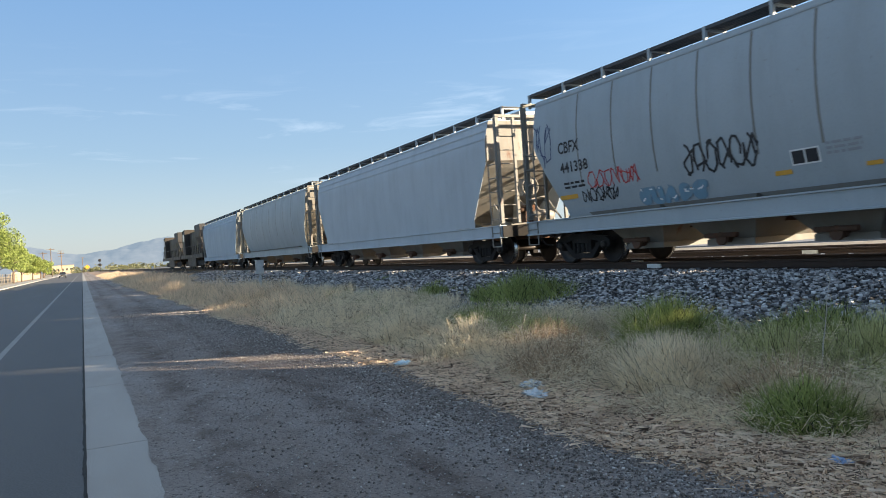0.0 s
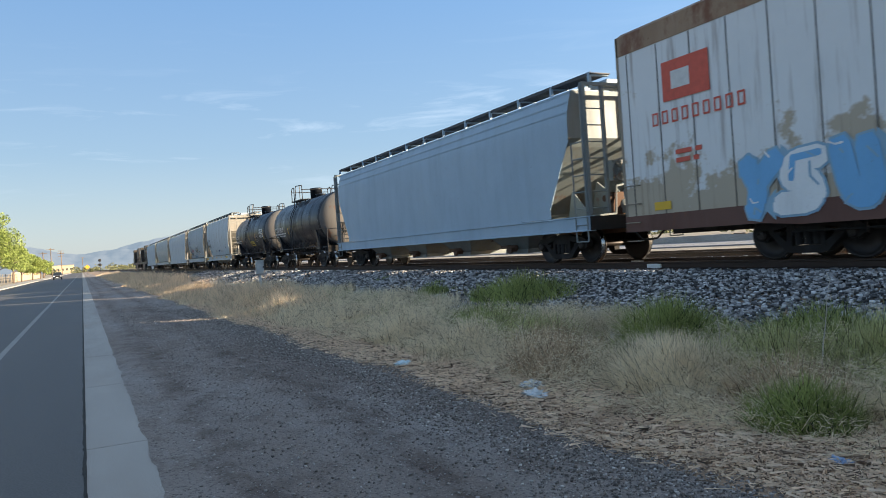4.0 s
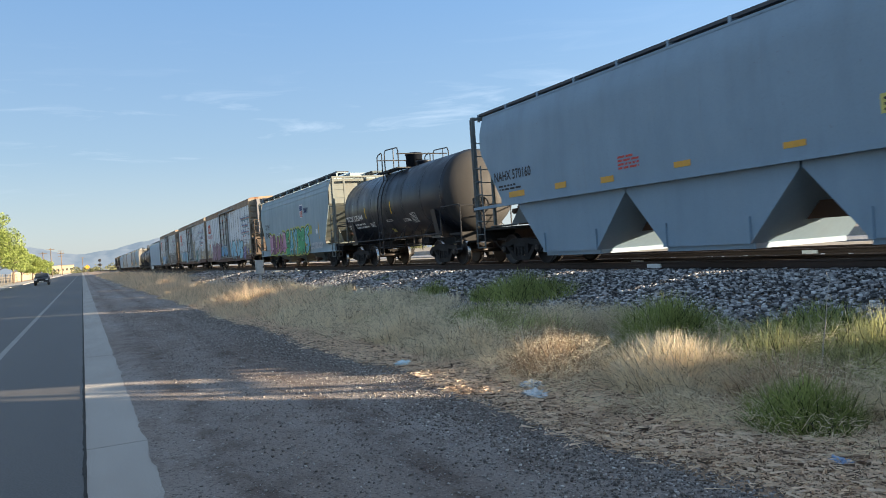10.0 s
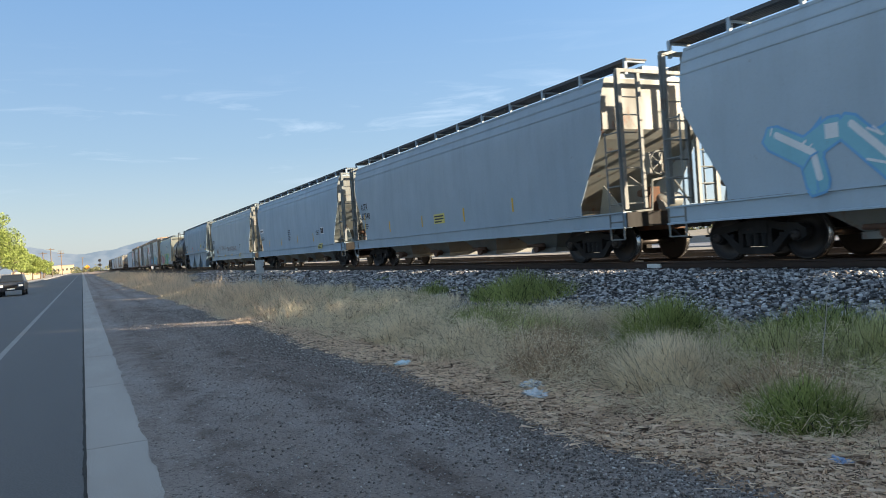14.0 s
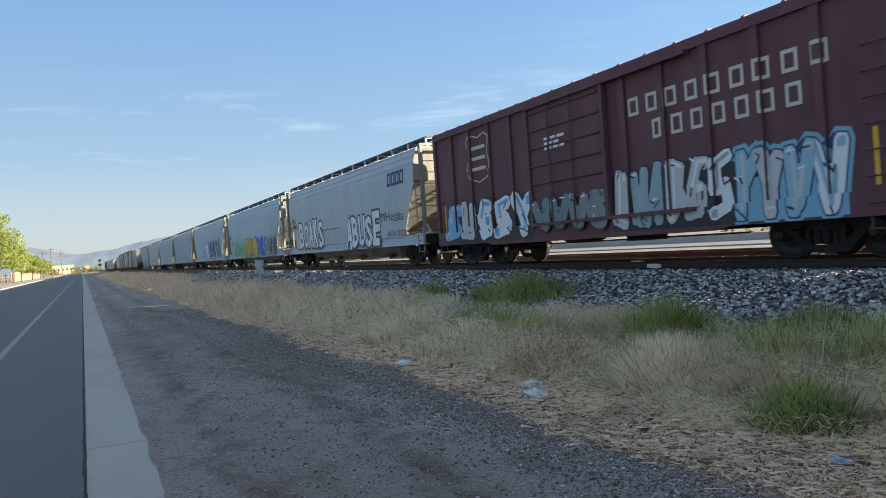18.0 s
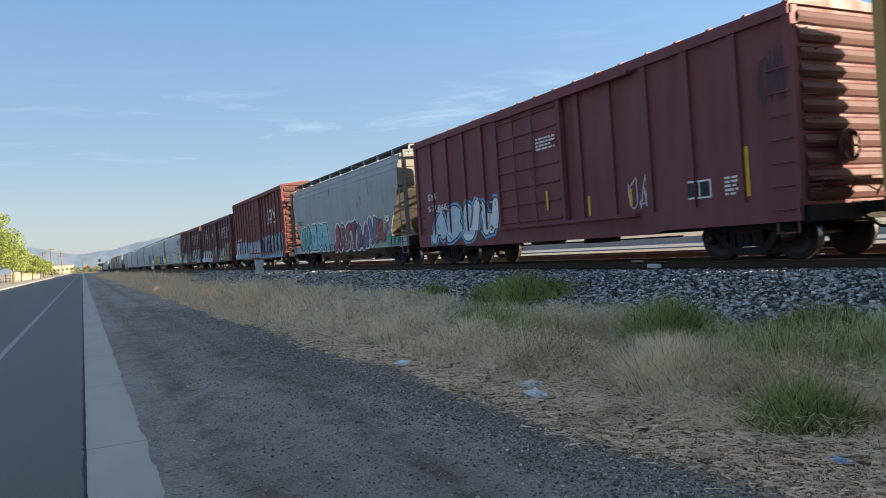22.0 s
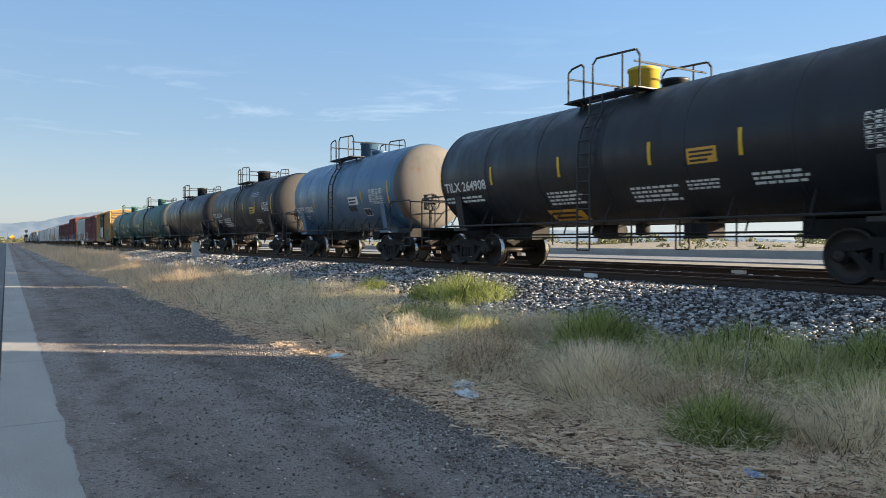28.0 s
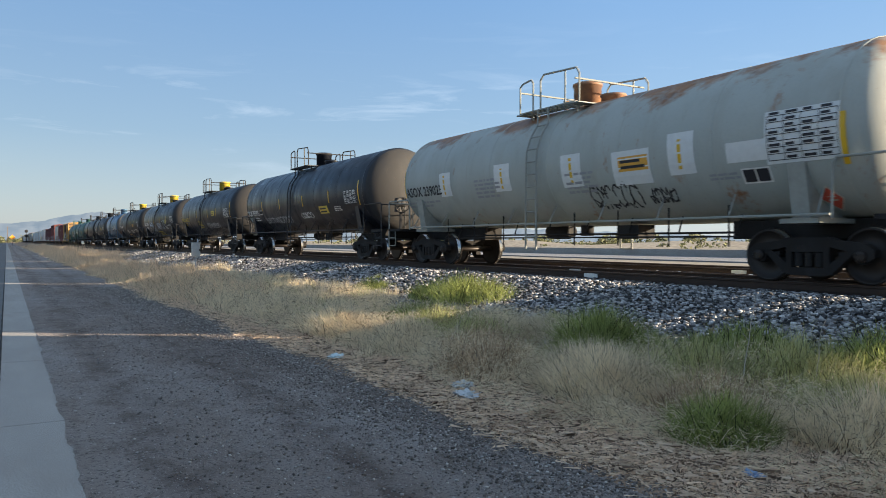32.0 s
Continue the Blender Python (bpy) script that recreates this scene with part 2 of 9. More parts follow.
def shared(key, name, builder, material, parent, m=None, label=""):
    """A part whose mesh is built once and then shared by all that ask for the same key."""
    if key not in SHARED:
        ob = part(name, make(builder), material, parent, label)
        SHARED[key] = ob.data
    else:
        ob = new(name, SHARED[key])
        ob.parent = parent
        if label:
            ob["label"] = label
    if m is not None:
        ob.matrix_basis = m
    return ob


def mesh_arrays(name, verts, faces, material, parent=None, smooth=False):
    me = bpy.data.meshes.new(name)
    me.from_pydata(verts, [], faces)
    me.materials.append(material)
    if smooth:
        me.shade_smooth()
    ob = new(name, me)
    ob.parent = parent
    return ob


def text_mesh(body, size, wide=1.0, bold=0.0):
    """Flat letters as (verts, faces): x along the line, y up."""
    cu = bpy.data.curves.new("lettering", "FONT")
    cu.body, cu.size, cu.resolution_u, cu.offset = body, size, 2, bold
    ob = bpy.data.objects.new("lettering", cu)
    scene.collection.objects.link(ob)
    dg = bpy.context.evaluated_depsgraph_get()
    me = bpy.data.meshes.new_from_object(ob.evaluated_get(dg))
    v = [(p.co.x * wide, p.co.y) for p in me.vertices]
    f = [tuple(q.vertices) for q in me.polygons]
    bpy.data.objects.remove(ob)
    bpy.data.meshes.remove(me)
    return v, f

# ---- ground, road, tracks ----
ASPHALT = ground_mat("asphalt", [(0.3, (0.094, 0.088, 0.083)), (0.55, (0.122, 0.115, 0.109)), (0.75, (0.156, 0.147, 0.139))], 0.5, 60.0, 0.68, 0.004, None, (1, 0.12, 1))
CONCRETE = ground_mat("gutter concrete", [(0.3, (0.38, 0.355, 0.325)), (0.55, (0.46, 0.435, 0.40)), (0.75, (0.52, 0.495, 0.46))], 0.9, 90.0, 0.9, 0.003, None, (1, 0.4, 1), (0.30, 0.265, 0.23))
def shoulder_mat():
    """Packed grey gravel with brown dirt showing through along the wheel tracks, and grit of many tones."""
    m, n, l, p = mat_base("gravel shoulder")
    broad = noise_node(n, l, 0.42, 6.0, (1, 0.3, 1), 0.62)
    mid = noise_node(n, l, 2.6, 6.0, (1, 0.55, 1), 0.7)
    grit = noise_node(n, l, 34.0, 5.0, (1, 1, 1), 0.75)
    chips = noise_node(n, l, 58.0, 2.0)
    c = ramp(n, l, broad, [(0.30, (0.165, 0.122, 0.098)), (0.44, (0.255, 0.212, 0.186)), (0.60, (0.315, 0.282, 0.262)), (0.75, (0.36, 0.325, 0.305))])
    c = blend(n, l, c, (0.115, 0.082, 0.066), ramp(n, l, mid, [(0.50, (0, 0, 0)), (0.68, (0.72,) * 3)]))
    # two worn lines where wheels have run, broken up by the mid-sized grain
    sep, wob = n.new("ShaderNodeSeparateXYZ"), n.new("ShaderNodeMath")
    l.new(n.new("ShaderNodeTexCoord").outputs["Object"], sep.inputs[0])
    wob.operation = "MULTIPLY_ADD"
    wob.inputs[1].default_value = 0.9
    l.new(noise_node(n, l, 0.5, 3.0, (1, 0.35, 1)), wob.inputs[0])
    l.new(sep.outputs[0], wob.inputs[2])
    run = n.new("ShaderNodeMath")
    run.operation = "MULTIPLY"
    run.inputs[1].default_value = 0.25
    l.new(wob.outputs[0], run.inputs[0])
    lines = ramp(n, l, run.outputs[0], [(0.28, (0, 0, 0)), (0.36, (0.75,) * 3), (0.44, (0, 0, 0)), (0.58, (0, 0, 0)), (0.655, (1, 1, 1)), (0.74, (0, 0, 0))])
    worn = blend(n, l, (0.0, 0.0, 0.0), lines, ramp(n, l, mid, [(0.36, (0, 0, 0)), (0.58, (0.85,) * 3)]))
    c = blend(n, l, c, (0.105, 0.073, 0.058), worn)
    c = blend(n, l, c, (0.045, 0.038, 0.036), ramp(n, l, grit, [(0.36, (0.9,) * 3), (0.47, (0, 0, 0))]))
    c = blend(n, l, c, (0.50, 0.47, 0.44), ramp(n, l, chips, [(0.635, (0, 0, 0)), (0.69, (0.75,) * 3)]))
    l.new(c, p.inputs["Base Color"])
    p.inputs["Roughness"].default_value = 0.95
    bump(n, l, p, grit, 0.9, 0.03)
    return m


SHOULDER = shoulder_mat()
DIRT = ground_mat("dry dirt", [(0.25, (0.25, 0.165, 0.11)), (0.5, (0.37, 0.255, 0.17)), (0.75, (0.48, 0.345, 0.24))], 1.3, 24.0, 0.95, 0.04, (0.50, 0.40, 0.27))
FARDIRT = ground_mat("desert dirt", [(0.25, (0.28, 0.23, 0.17)), (0.5, (0.36, 0.31, 0.24)), (0.75, (0.44, 0.39, 0.31))], 0.08, 1.5, 0.95, 0.03)
# The bed is near black: shade between the stones is put into its colour.
BALLASTBED = ground_mat("ballast bed", [(0.25, (0.02, 0.019, 0.018)), (0.5, (0.045, 0.043, 0.041)), (0.75, (0.10, 0.095, 0.09))], 9.0, 26.0, 0.95, 0.06, (0.20, 0.19, 0.185))
JOINTGRIT = ground_mat("dark joint grit", [(0.3, (0.02, 0.019, 0.018)), (0.6, (0.05, 0.046, 0.042)), (0.8, (0.12, 0.11, 0.10))], 14.0, 60.0, 0.95, 0.02)
RAILMAT = plain("rusty rail", (0.055, 0.035, 0.026), 0.7, 0.3)
RAILTOP = plain("shiny rail head", (0.5, 0.5, 0.5), 0.25, 1.0, 0.1)
WOODTIE = ground_mat("creosoted tie", [(0.3, (0.05, 0.038, 0.03)), (0.6, (0.10, 0.08, 0.06)), (0.8, (0.16, 0.13, 0.10))], 6.0, 50.0, 0.9, 0.004, None, (1, 8, 8))
ROADPAINT = plain("white road paint", (0.27, 0.265, 0.25), 0.75, 0, 0.5, 3.0)


def lie(x, y=0.0):
    """Height of the land at x (the same all along the track), with a little unevenness."""
    pts = ((-6000, 0.05), (-9.5, 0.05), (-9.0, -0.03), (0.4, -0.03), (0.9, 0.0), (3.3, 0.0), (4.4, 0.02), (7.0, 0.10), (8.2, 0.22), (10.2, 0.55), (20.5, 0.55), (23.0, 0.2), (60, 0.3), (6000, 0.3))
    for (a, za), (b, zb) in zip(pts, pts[1:]):
        if x <= b:
            return za + (zb - za) * (x - a) / (b - a)
    return 0.3


def build_ground():
    xs = [-4000, -600, -120, -40, -14, -9.5, -9.0, -6, -3, -0.3, 0.4, 0.9, 1.6, 2.4, 3.42] + [3.6 + 0.4 * i for i in range(18)] + [11, 12, 14, 17, 20, 20.5, 22, 23, 27, 35, 60, 120, 600, 4000]
    ys = [-900, -120, -40, -15] + [-8 + 1.0 * i for i in range(60)] + [56, 62, 70, 80, 95, 120, 160, 240, 400, 800, 1600, 4500]
    verts, faces = [], []
    for y in ys:
        for x in xs:
            z = lie(x)
            if 3.4 < x < 8.5:
                z += 0.07 * (noise.noise(Vector((x * 0.7, y * 0.35, 3.0)))) * min(1, (x - 3.4) / 1.0)
            verts.append((x, y, z))
    w = len(xs)
    for j in range(len(ys) - 1):
        for i in range(w - 1):
            a = j * w + i
            faces.append((a, a + 1, a + w + 1, a + w))
    g = mesh_arrays("ground", verts, faces, DIRT, None, True)
    for m in (SHOULDER, FARDIRT):
        g.data.materials.append(m)
    for poly in g.data.polygons:
        c = poly.center
        poly.material_index = 1 if -0.4 < c.x < 3.42 else (2 if c.x > 20.5 or c.x < -9.5 else 0)
    tagged(g, "dry dirt and grey gravel shoulder beside the track", "ground", kind="structure")

    bm = bmesh.new()
    box(bm, -8.6, -0.075, -60, 900, -0.2, 0.0)
    tagged(part("road", bm, ASPHALT, None), "dark asphalt road with worn white edge line", "road", kind="structure")
    bm = bmesh.new()
    box(bm, -1.62, -1.50, -60, 700, -0.01, 0.004)
    tagged(part("edge_line", bm, ROADPAINT, None), "worn white painted edge line on asphalt", "road marking", kind="structure")
    strip = tagged(new("gutter_strip"), "pale concrete edge strip between road and gravel", "gutter", kind="structure")
    for i in range(30):
        y0 = -4.2 + 3.81 * i * (1 if i < 24 else 1)
        y1 = y0 + 3.795 if i < 29 else 700
        bm = bmesh.new()
        box(bm, -0.07, 0.475, y0, y1, -0.15, 0.012)
        part("slab", bm, CONCRETE, strip)
    # the open joint between asphalt and concrete, choked with dark grit
    verts, faces = [], []
    for j in range(620):
        y = -4 + 0.06 * j * (1 + j / 420)
        a = 0.022 + 0.018 * noise.noise(Vector((1, y * 1.9, 2))) + 0.016 * noise.noise(Vector((3, y * 9, 5)))
        b = 0.006 + 0.010 * noise.noise(Vector((7, y * 5.0, 1)))
        verts += [(-0.073 - a, y, 0.0045), (-0.073, y, 0.0165), (-0.073 + b, y, 0.0165)]
        if j:
            k = 3 * j
            faces += [(k - 3, k - 2, k + 1, k), (k - 2, k - 1, k + 2, k + 1)]
    tagged(mesh_arrays("joint_grit", verts, faces, JOINTGRIT, None, True), "dark grit filling the joint beside the concrete", "grit", kind="stuff")
    # gravel that has spilled over the edge of the concrete
    verts, faces = [], []
    for j in range(700):
        y = -4 + 0.06 * j * (1 + j / 500)
        e = 0.415 + 0.035 * noise.noise(Vector((0, y * 1.6, 2))) + 0.025 * noise.noise(Vector((0, y * 7, 5)))
        verts += [(e, y, 0.0145), (1.0, y, 0.006)]
        if j:
            faces.append((2 * j - 2, 2 * j - 1, 2 * j + 1, 2 * j))
    tagged(mesh_arrays("gravel_spill", verts, faces, SHOULDER, None, True), "loose gravel spilling over the concrete edge", "gravel", kind="stuff")
    bm = bmesh.new()
    box(bm, -9.0, -8.6, -40, 900, -0.1, 0.13)
    tagged(part("kerb", bm, CONCRETE, None), "pale concrete kerb on the far side of the road", "kerb", kind="structure")
    bm = bmesh.new()
    box(bm, -11.5, -9.0, -40, 900, -0.1, 0.12)
    tagged(part("pavement", bm, CONCRETE, None), "sunlit concrete sidewalk under the trees", "sidewalk", kind="structure")


def rail_profile(bm, x, y0, y1):
    prof = [(-.07, -.17), (.07, -.17), (.07, -.155), (.012, -.13), (.012, -.045), (.036, -.035), (.036, -.004), (.03, 0), (-.03, 0), (-.036, -.004), (-.036, -.035), (-.012, -.045), (-.012, -.13), (-.07, -.155)]
    extrude_y(bm, [(x + a, b) for a, b in prof], y0, y1)


def build_track(cx, name, label, near):
    root = tagged(new(name), label, "railway track", kind="structure")
    root.location = (cx, 0, RAIL)
    for sx in (-0.755, 0.755):
        bm = bmesh.new()
        rail_profile(bm, sx, -640, 1500)
        r = part("rail", bm, [RAILMAT, RAILTOP], root)
        for poly in r.data.polygons:
            if poly.normal.z > 0.9 and poly.center.z > -0.01:
                poly.material_index = 1
    me = None
    for i in range(110):
        bm = bmesh.new() if me is None else None
        if bm:
            box(bm, -1.30, 1.30, -0.115, 0.115, -0.36, -0.175)
            for sx in (-0.755, 0.755):
                box(bm, sx - 0.17, sx + 0.17, -0.09, 0.09, -0.175, -0.165)
            o = part("tie", bm, WOODTIE, root)
            me = o.data
        else:
            o = new("tie", me)
            o.parent = root
        o.location = (random.uniform(-.03, .03), -6 + i * 0.54, random.uniform(-0.01, 0.008))
    for sx, y in ((-0.755, 12.9), (-0.755, 44.0), (0.755, 15.2), (0.755, 39.0)) if near else ((-0.755, 12.5), (0.755, 31.0)):
        bm = bmesh.new()
        for q in (-1, 1):
            extrude_x(bm, [(y - 0.22, -0.135), (y + 0.22, -0.135), (y + 0.22, -0.05), (y - 0.22, -0.05)], *sorted((sx + q * 0.013, sx + q * 0.045)))
        box(bm, sx - 0.05, sx + 0.05, y - 0.10, y + 0.10, -0.165, -0.045)
        part("insulated_joint", bm, WHITE, root)
    return root


build_ground()
build_track(TRACK, "railway_track", "dark rusty rails on wooden ties in grey ballast", True)
build_track(TRACK2, "railway_track", "second track with brown rails on grey ballast", False)

# ---- what covers the ground ----
def fast_mesh(name, verts, quads, material, parent=None):
    """A mesh straight from arrays of points and four-cornered faces."""
    verts, quads = np.asarray(verts, dtype=np.float32), np.asarray(quads, dtype=np.int32)
    me = bpy.data.meshes.new(name)
    me.vertices.add(len(verts))
    me.vertices.foreach_set("co", verts.ravel())
    me.loops.add(quads.size)
    me.loops.foreach_set("vertex_index", quads.ravel())
    me.polygons.add(len(quads))
    me.polygons.foreach_set("loop_start", np.arange(0, quads.size, 4, dtype=np.int32))
    me.update(calc_edges=True)
    me.materials.append(material)
    ob = new(name, me)
    ob.parent = parent
    return ob


def stones(name, x, y, z, size, material, rng, flat=0.65):
    """Angular stones: skewed boxes, one at each place."""
    k = len(x)
    corner = np.array([(a, b, c) for c in (-1, 1) for b in (-1, 1) for a in (-1, 1)], dtype=np.float32)
    v = corner[None] * rng.uniform(0.55, 1.0, (k, 8, 3)) * np.array((1, 0.75, flat))
    v = v * (size / 2)[:, None, None]
    ang, til = rng.uniform(0, 6.28, k), rng.normal(0, 0.42, k)
    c, s, ct, st = np.cos(ang)[:, None], np.sin(ang)[:, None], np.cos(til)[:, None], np.sin(til)[:, None]
    vy, vz = v[..., 1] * ct - v[..., 2] * st, v[..., 1] * st + v[..., 2] * ct
    vx = v[..., 0]
    out = np.stack([vx * c - vy * s + x[:, None], vx * s + vy * c + y[:, None], vz + z[:, None]], -1)
    q = np.array(((0, 2, 3, 1), (4, 5, 7, 6), (0, 1, 5, 4), (2, 6, 7, 3), (0, 4, 6, 2), (1, 3, 7, 5)))
    quads = (q[None] + 8 * np.arange(k)[:, None, None]).reshape(-1, 4)
    return fast_mesh(name, out.reshape(-1, 3), quads, material)


def blades(x, y, z, height, width, lean, az, rng):
    """Bent blades as two stacked quads each: returns points and faces."""
    k = len(x)
    fx, fy = np.cos(az), np.sin(az)
    sx, sy = -fy, fx
    tw = rng.uniform(0, 6.28, k)
    sx, sy = np.cos(tw), np.sin(tw)
    pts = []
    kx, ky = rng.normal(0, 0.075, k) * height, rng.normal(0, 0.075, k) * height
    kink = {0: 0.0, 0.5: 1.0, 1.0: -0.6}
    for u, w in ((0, 1.0), (0.5, 0.8), (1.0, 0.15)):
        r = lean * height * (u ** 1.7)
        zz = height * u * (1 - 0.35 * lean * u)
        for sg in (-1, 1):
            pts.append(np.stack([x + fx * r + kx * kink[u] + sg * sx * width * w / 2, y + fy * r + ky * kink[u] + sg * sy * width * w / 2, z + zz], -1))
    v = np.stack(pts, 1)
    q = np.array(((0, 1, 3, 2), (2, 3, 5, 4)))
    quads = (q[None] + 6 * np.arange(k)[:, None, None]).reshape(-1, 4)
    return v.reshape(-1, 3), quads


def land(x, y):
    steps = np.linspace(-9.4, 60, 1400)
    return np.interp(x, steps, [lie(a) for a in steps])


def tussocks(cx, cy, n, r, h, w, rng, lean=(0.15, 0.85)):
    """n blades round each centre."""
    k = len(cx)
    i = np.repeat(np.arange(k), n)
    m = len(i)
    az = rng.uniform(0, 6.283, m)
    d = rng.uniform(0, 1, m) ** 0.7
    rr = r[i] * d
    x, y = cx[i] + rr * np.cos(az), cy[i] + rr * np.sin(az)
    hh = h[i] * rng.uniform(0.45, 1.1, m) * (1 - 0.3 * d)
    ll = lean[0] + (lean[1] - lean[0]) * d * rng.uniform(0.5, 1.2, m)
    return blades(x, y, land(x, y) - 0.01, hh, w[i] * rng.uniform(0.6, 1.2, m), ll, az + rng.normal(0, 1.3, m), rng)


def thick(cx, cy):
    """How lush the verge is at each place, 0 to 1."""
    return np.array([min(1.0, max(0.0, 0.52 + 0.55 * noise.noise(Vector((a * 0.75, b * 0.60, 7.0))) + 0.38 * noise.noise(Vector((a * 1.9, b * 1.5, 3.0))))) for a, b in zip(cx, cy)])


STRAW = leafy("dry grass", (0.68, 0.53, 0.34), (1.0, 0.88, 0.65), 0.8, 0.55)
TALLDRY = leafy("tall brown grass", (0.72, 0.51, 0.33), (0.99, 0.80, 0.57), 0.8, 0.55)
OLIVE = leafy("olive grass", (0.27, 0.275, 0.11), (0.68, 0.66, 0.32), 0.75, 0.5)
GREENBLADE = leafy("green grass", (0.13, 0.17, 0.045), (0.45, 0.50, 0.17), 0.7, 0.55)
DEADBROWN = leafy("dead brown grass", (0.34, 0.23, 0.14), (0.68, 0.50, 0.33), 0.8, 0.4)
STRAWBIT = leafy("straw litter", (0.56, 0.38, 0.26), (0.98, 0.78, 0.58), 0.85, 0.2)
rock_m, rn, rl, rp = mat_base("ballast stone")
rg = rn.new("ShaderNodeNewGeometry")
rc = ramp(rn, rl, rg.outputs["Random Per Island"], [(0.0, (0.035, 0.033, 0.033)), (0.25, (0.085, 0.082, 0.082)), (0.6, (0.38, 0.362, 0.352)), (0.88, (0.62, 0.595, 0.58)), (1.0, (0.78, 0.76, 0.74))])
rl.new(blend(rn, rl, rc, (0.10, 0.095, 0.095), ramp(rn, rl, noise_node(rn, rl, 30.0, 4.0), [(0.45, (0, 0, 0)), (0.75, (0.55,) * 3)])), rp.inputs["Base Color"])
rp.inputs["Roughness"].default_value = 0.9
peb_m, pn, pl, pp = mat_base("shoulder pebble")
pg = pn.new("ShaderNodeNewGeometry")
pl.new(ramp(pn, pl, pg.outputs["Random Per Island"], [(0.0, (0.10, 0.088, 0.08)), (0.3, (0.17, 0.148, 0.134)), (0.7, (0.30, 0.27, 0.25)), (0.93, (0.42, 0.39, 0.365)), (1.0, (0.66, 0.62, 0.58))]), pp.inputs["Base Color"])
pp.inputs["Roughness"].default_value = 0.9


def cover_ground():
    rng = np.random.default_rng(11)
    # ballast on the near slope and between the rails
    def slope(n, y0, y1, size):
        x = rng.uniform(6.5, 11.55, n)
        keep = rng.uniform(0, 1, n) < np.clip((x - 6.4) / 1.0, 0.08, 1)
        x = x[keep]
        y = rng.uniform(y0, y1, len(x))
        return x, y
    xs, ys, ss = [], [], []
    for n, y0, y1, s in ((38000, 1.0, 16, 0.068), (17000, 16, 34, 0.085), (8000, 34, 75, 0.14)):
        x, y = slope(n, y0, y1, s)
        xs.append(x), ys.append(y), ss.append(s * rng.uniform(0.55, 1.35, len(x)))
    for c in (TRACK, TRACK2):
        n = 7000
        x = rng.uniform(c - 1.4, c + 2.2, n)
        y = rng.uniform(1, 60, n)
        xs.append(x), ys.append(y), ss.append(0.11 * rng.uniform(0.6, 1.3, n))
    x, y, s = np.concatenate(xs), np.concatenate(ys), np.concatenate(ss)
    z = np.maximum(ballast_top(x), land(x, y)) + rng.uniform(-0.015, 0.045, len(x))
    b = stones("ballast", x, y, z, s, rock_m, rng, 0.5)
    tagged(b, "angular grey ballast stones on the railway embankment", "ballast", kind="stuff")

    # pebbles on the shoulder, thicker along the grass
    n = 30000
    y = 1.5 + 34 * (1 - np.sqrt(1 - rng.uniform(0, 1, n) ** 1.35))
    x = 0.44 + 3.45 * rng.uniform(0, 1, n) ** 0.65
    s = 0.006 + 0.022 * rng.uniform(0, 1, n) ** 5 + 0.0004 * y
    p = stones("shoulder_pebbles", x, y, 0.003 + s * 0.15 + 0.016 * np.clip(1.0 - x, 0, 1), s, peb_m, rng, 0.5)
    tagged(p, "loose grey pebbles scattered over the gravel shoulder", "gravel", kind="stuff")

    n = 26000
    y = 1.5 + 26 * rng.uniform(0, 1, n) ** 1.7
    x = 3.30 + 0.36 * rng.normal(0, 1, n) + 0.10 * np.sin(y * 0.9)
    s = 0.008 + 0.018 * rng.uniform(0, 1, n) ** 3 + 0.0005 * y
    p = stones("loose_gravel", x, y, 0.004 + s * 0.25, s, peb_m, rng, 0.6)
    tagged(p, "band of loose blue-grey gravel along the straw", "gravel", kind="stuff")

    # straw and chips lying between shoulder and grass
    n = 170000
    y = 1.5 + 28 * rng.uniform(0, 1, n) ** 1.8
    x = 3.55 + 2.5 * rng.uniform(0, 1, n) ** 1.15 + 0.10 * rng.normal(0, 1, n) + 0.10 * np.sin(y * 0.9) + 0.06 * np.sin(y * 2.3)
    az, L = rng.uniform(0, 6.28, n), 0.006 + 0.085 * rng.uniform(0, 1, n) ** 3.2
    w = rng.uniform(0.0009, 0.0028, n)
    zz = 0.012 + rng.uniform(0, 0.035, n)
    dx, dy = np.cos(az) * L, np.sin(az) * L
    px, py = -np.sin(az) * w, np.cos(az) * w
    v = np.stack([np.stack([x - dx, y - dy, zz], -1), np.stack([x + dx, y + dy, zz + rng.uniform(-.01, .025, n)], -1), np.stack([x + dx + px, y + dy + py, zz + 0.003], -1), np.stack([x - dx + px, y - dy + py, zz + 0.003], -1)], 1)
    o = fast_mesh("straw_litter", v.reshape(-1, 3), np.arange(4 * n).reshape(-1, 4), STRAWBIT)
    tagged(o, "broken tan straw and dry chips lying on the dirt", "straw", kind="stuff")

    # the verge: dry grass near, taller and browner far along
    def field(name, label, mat, n, y0, y1, x0, x1, per, rad, hgt, wid, want, lean=(0.15, 0.85), bias=1.0):
        cy = y0 + (y1 - y0) * rng.uniform(0, 1, n) ** bias
        cx = rng.uniform(x0, x1, n) + 0.25 * np.sin(cy * 0.8)
        t = thick(cx, cy)
        keep = want(t, cx, cy)
        cx, cy, t = cx[keep], cy[keep], t[keep]
        k = len(cx)
        v, q = tussocks(cx, cy, per, rad * rng.uniform(0.6, 1.3, k), hgt * rng.uniform(0.5, 1.25, k) * (0.25 + 1.25 * t ** 1.3) * np.clip((cx - 3.1) / 1.7, 0.3, 1), np.full(k, wid), rng, lean)
        tagged(fast_mesh(name, v, q, mat), label, "grass", kind="stuff")
    edge = lambda t, x, y: (x > np.where(y < 9, 4.75, 4.3) + 0.3 * np.sin(y * 1.1)) & (t > 0.42)
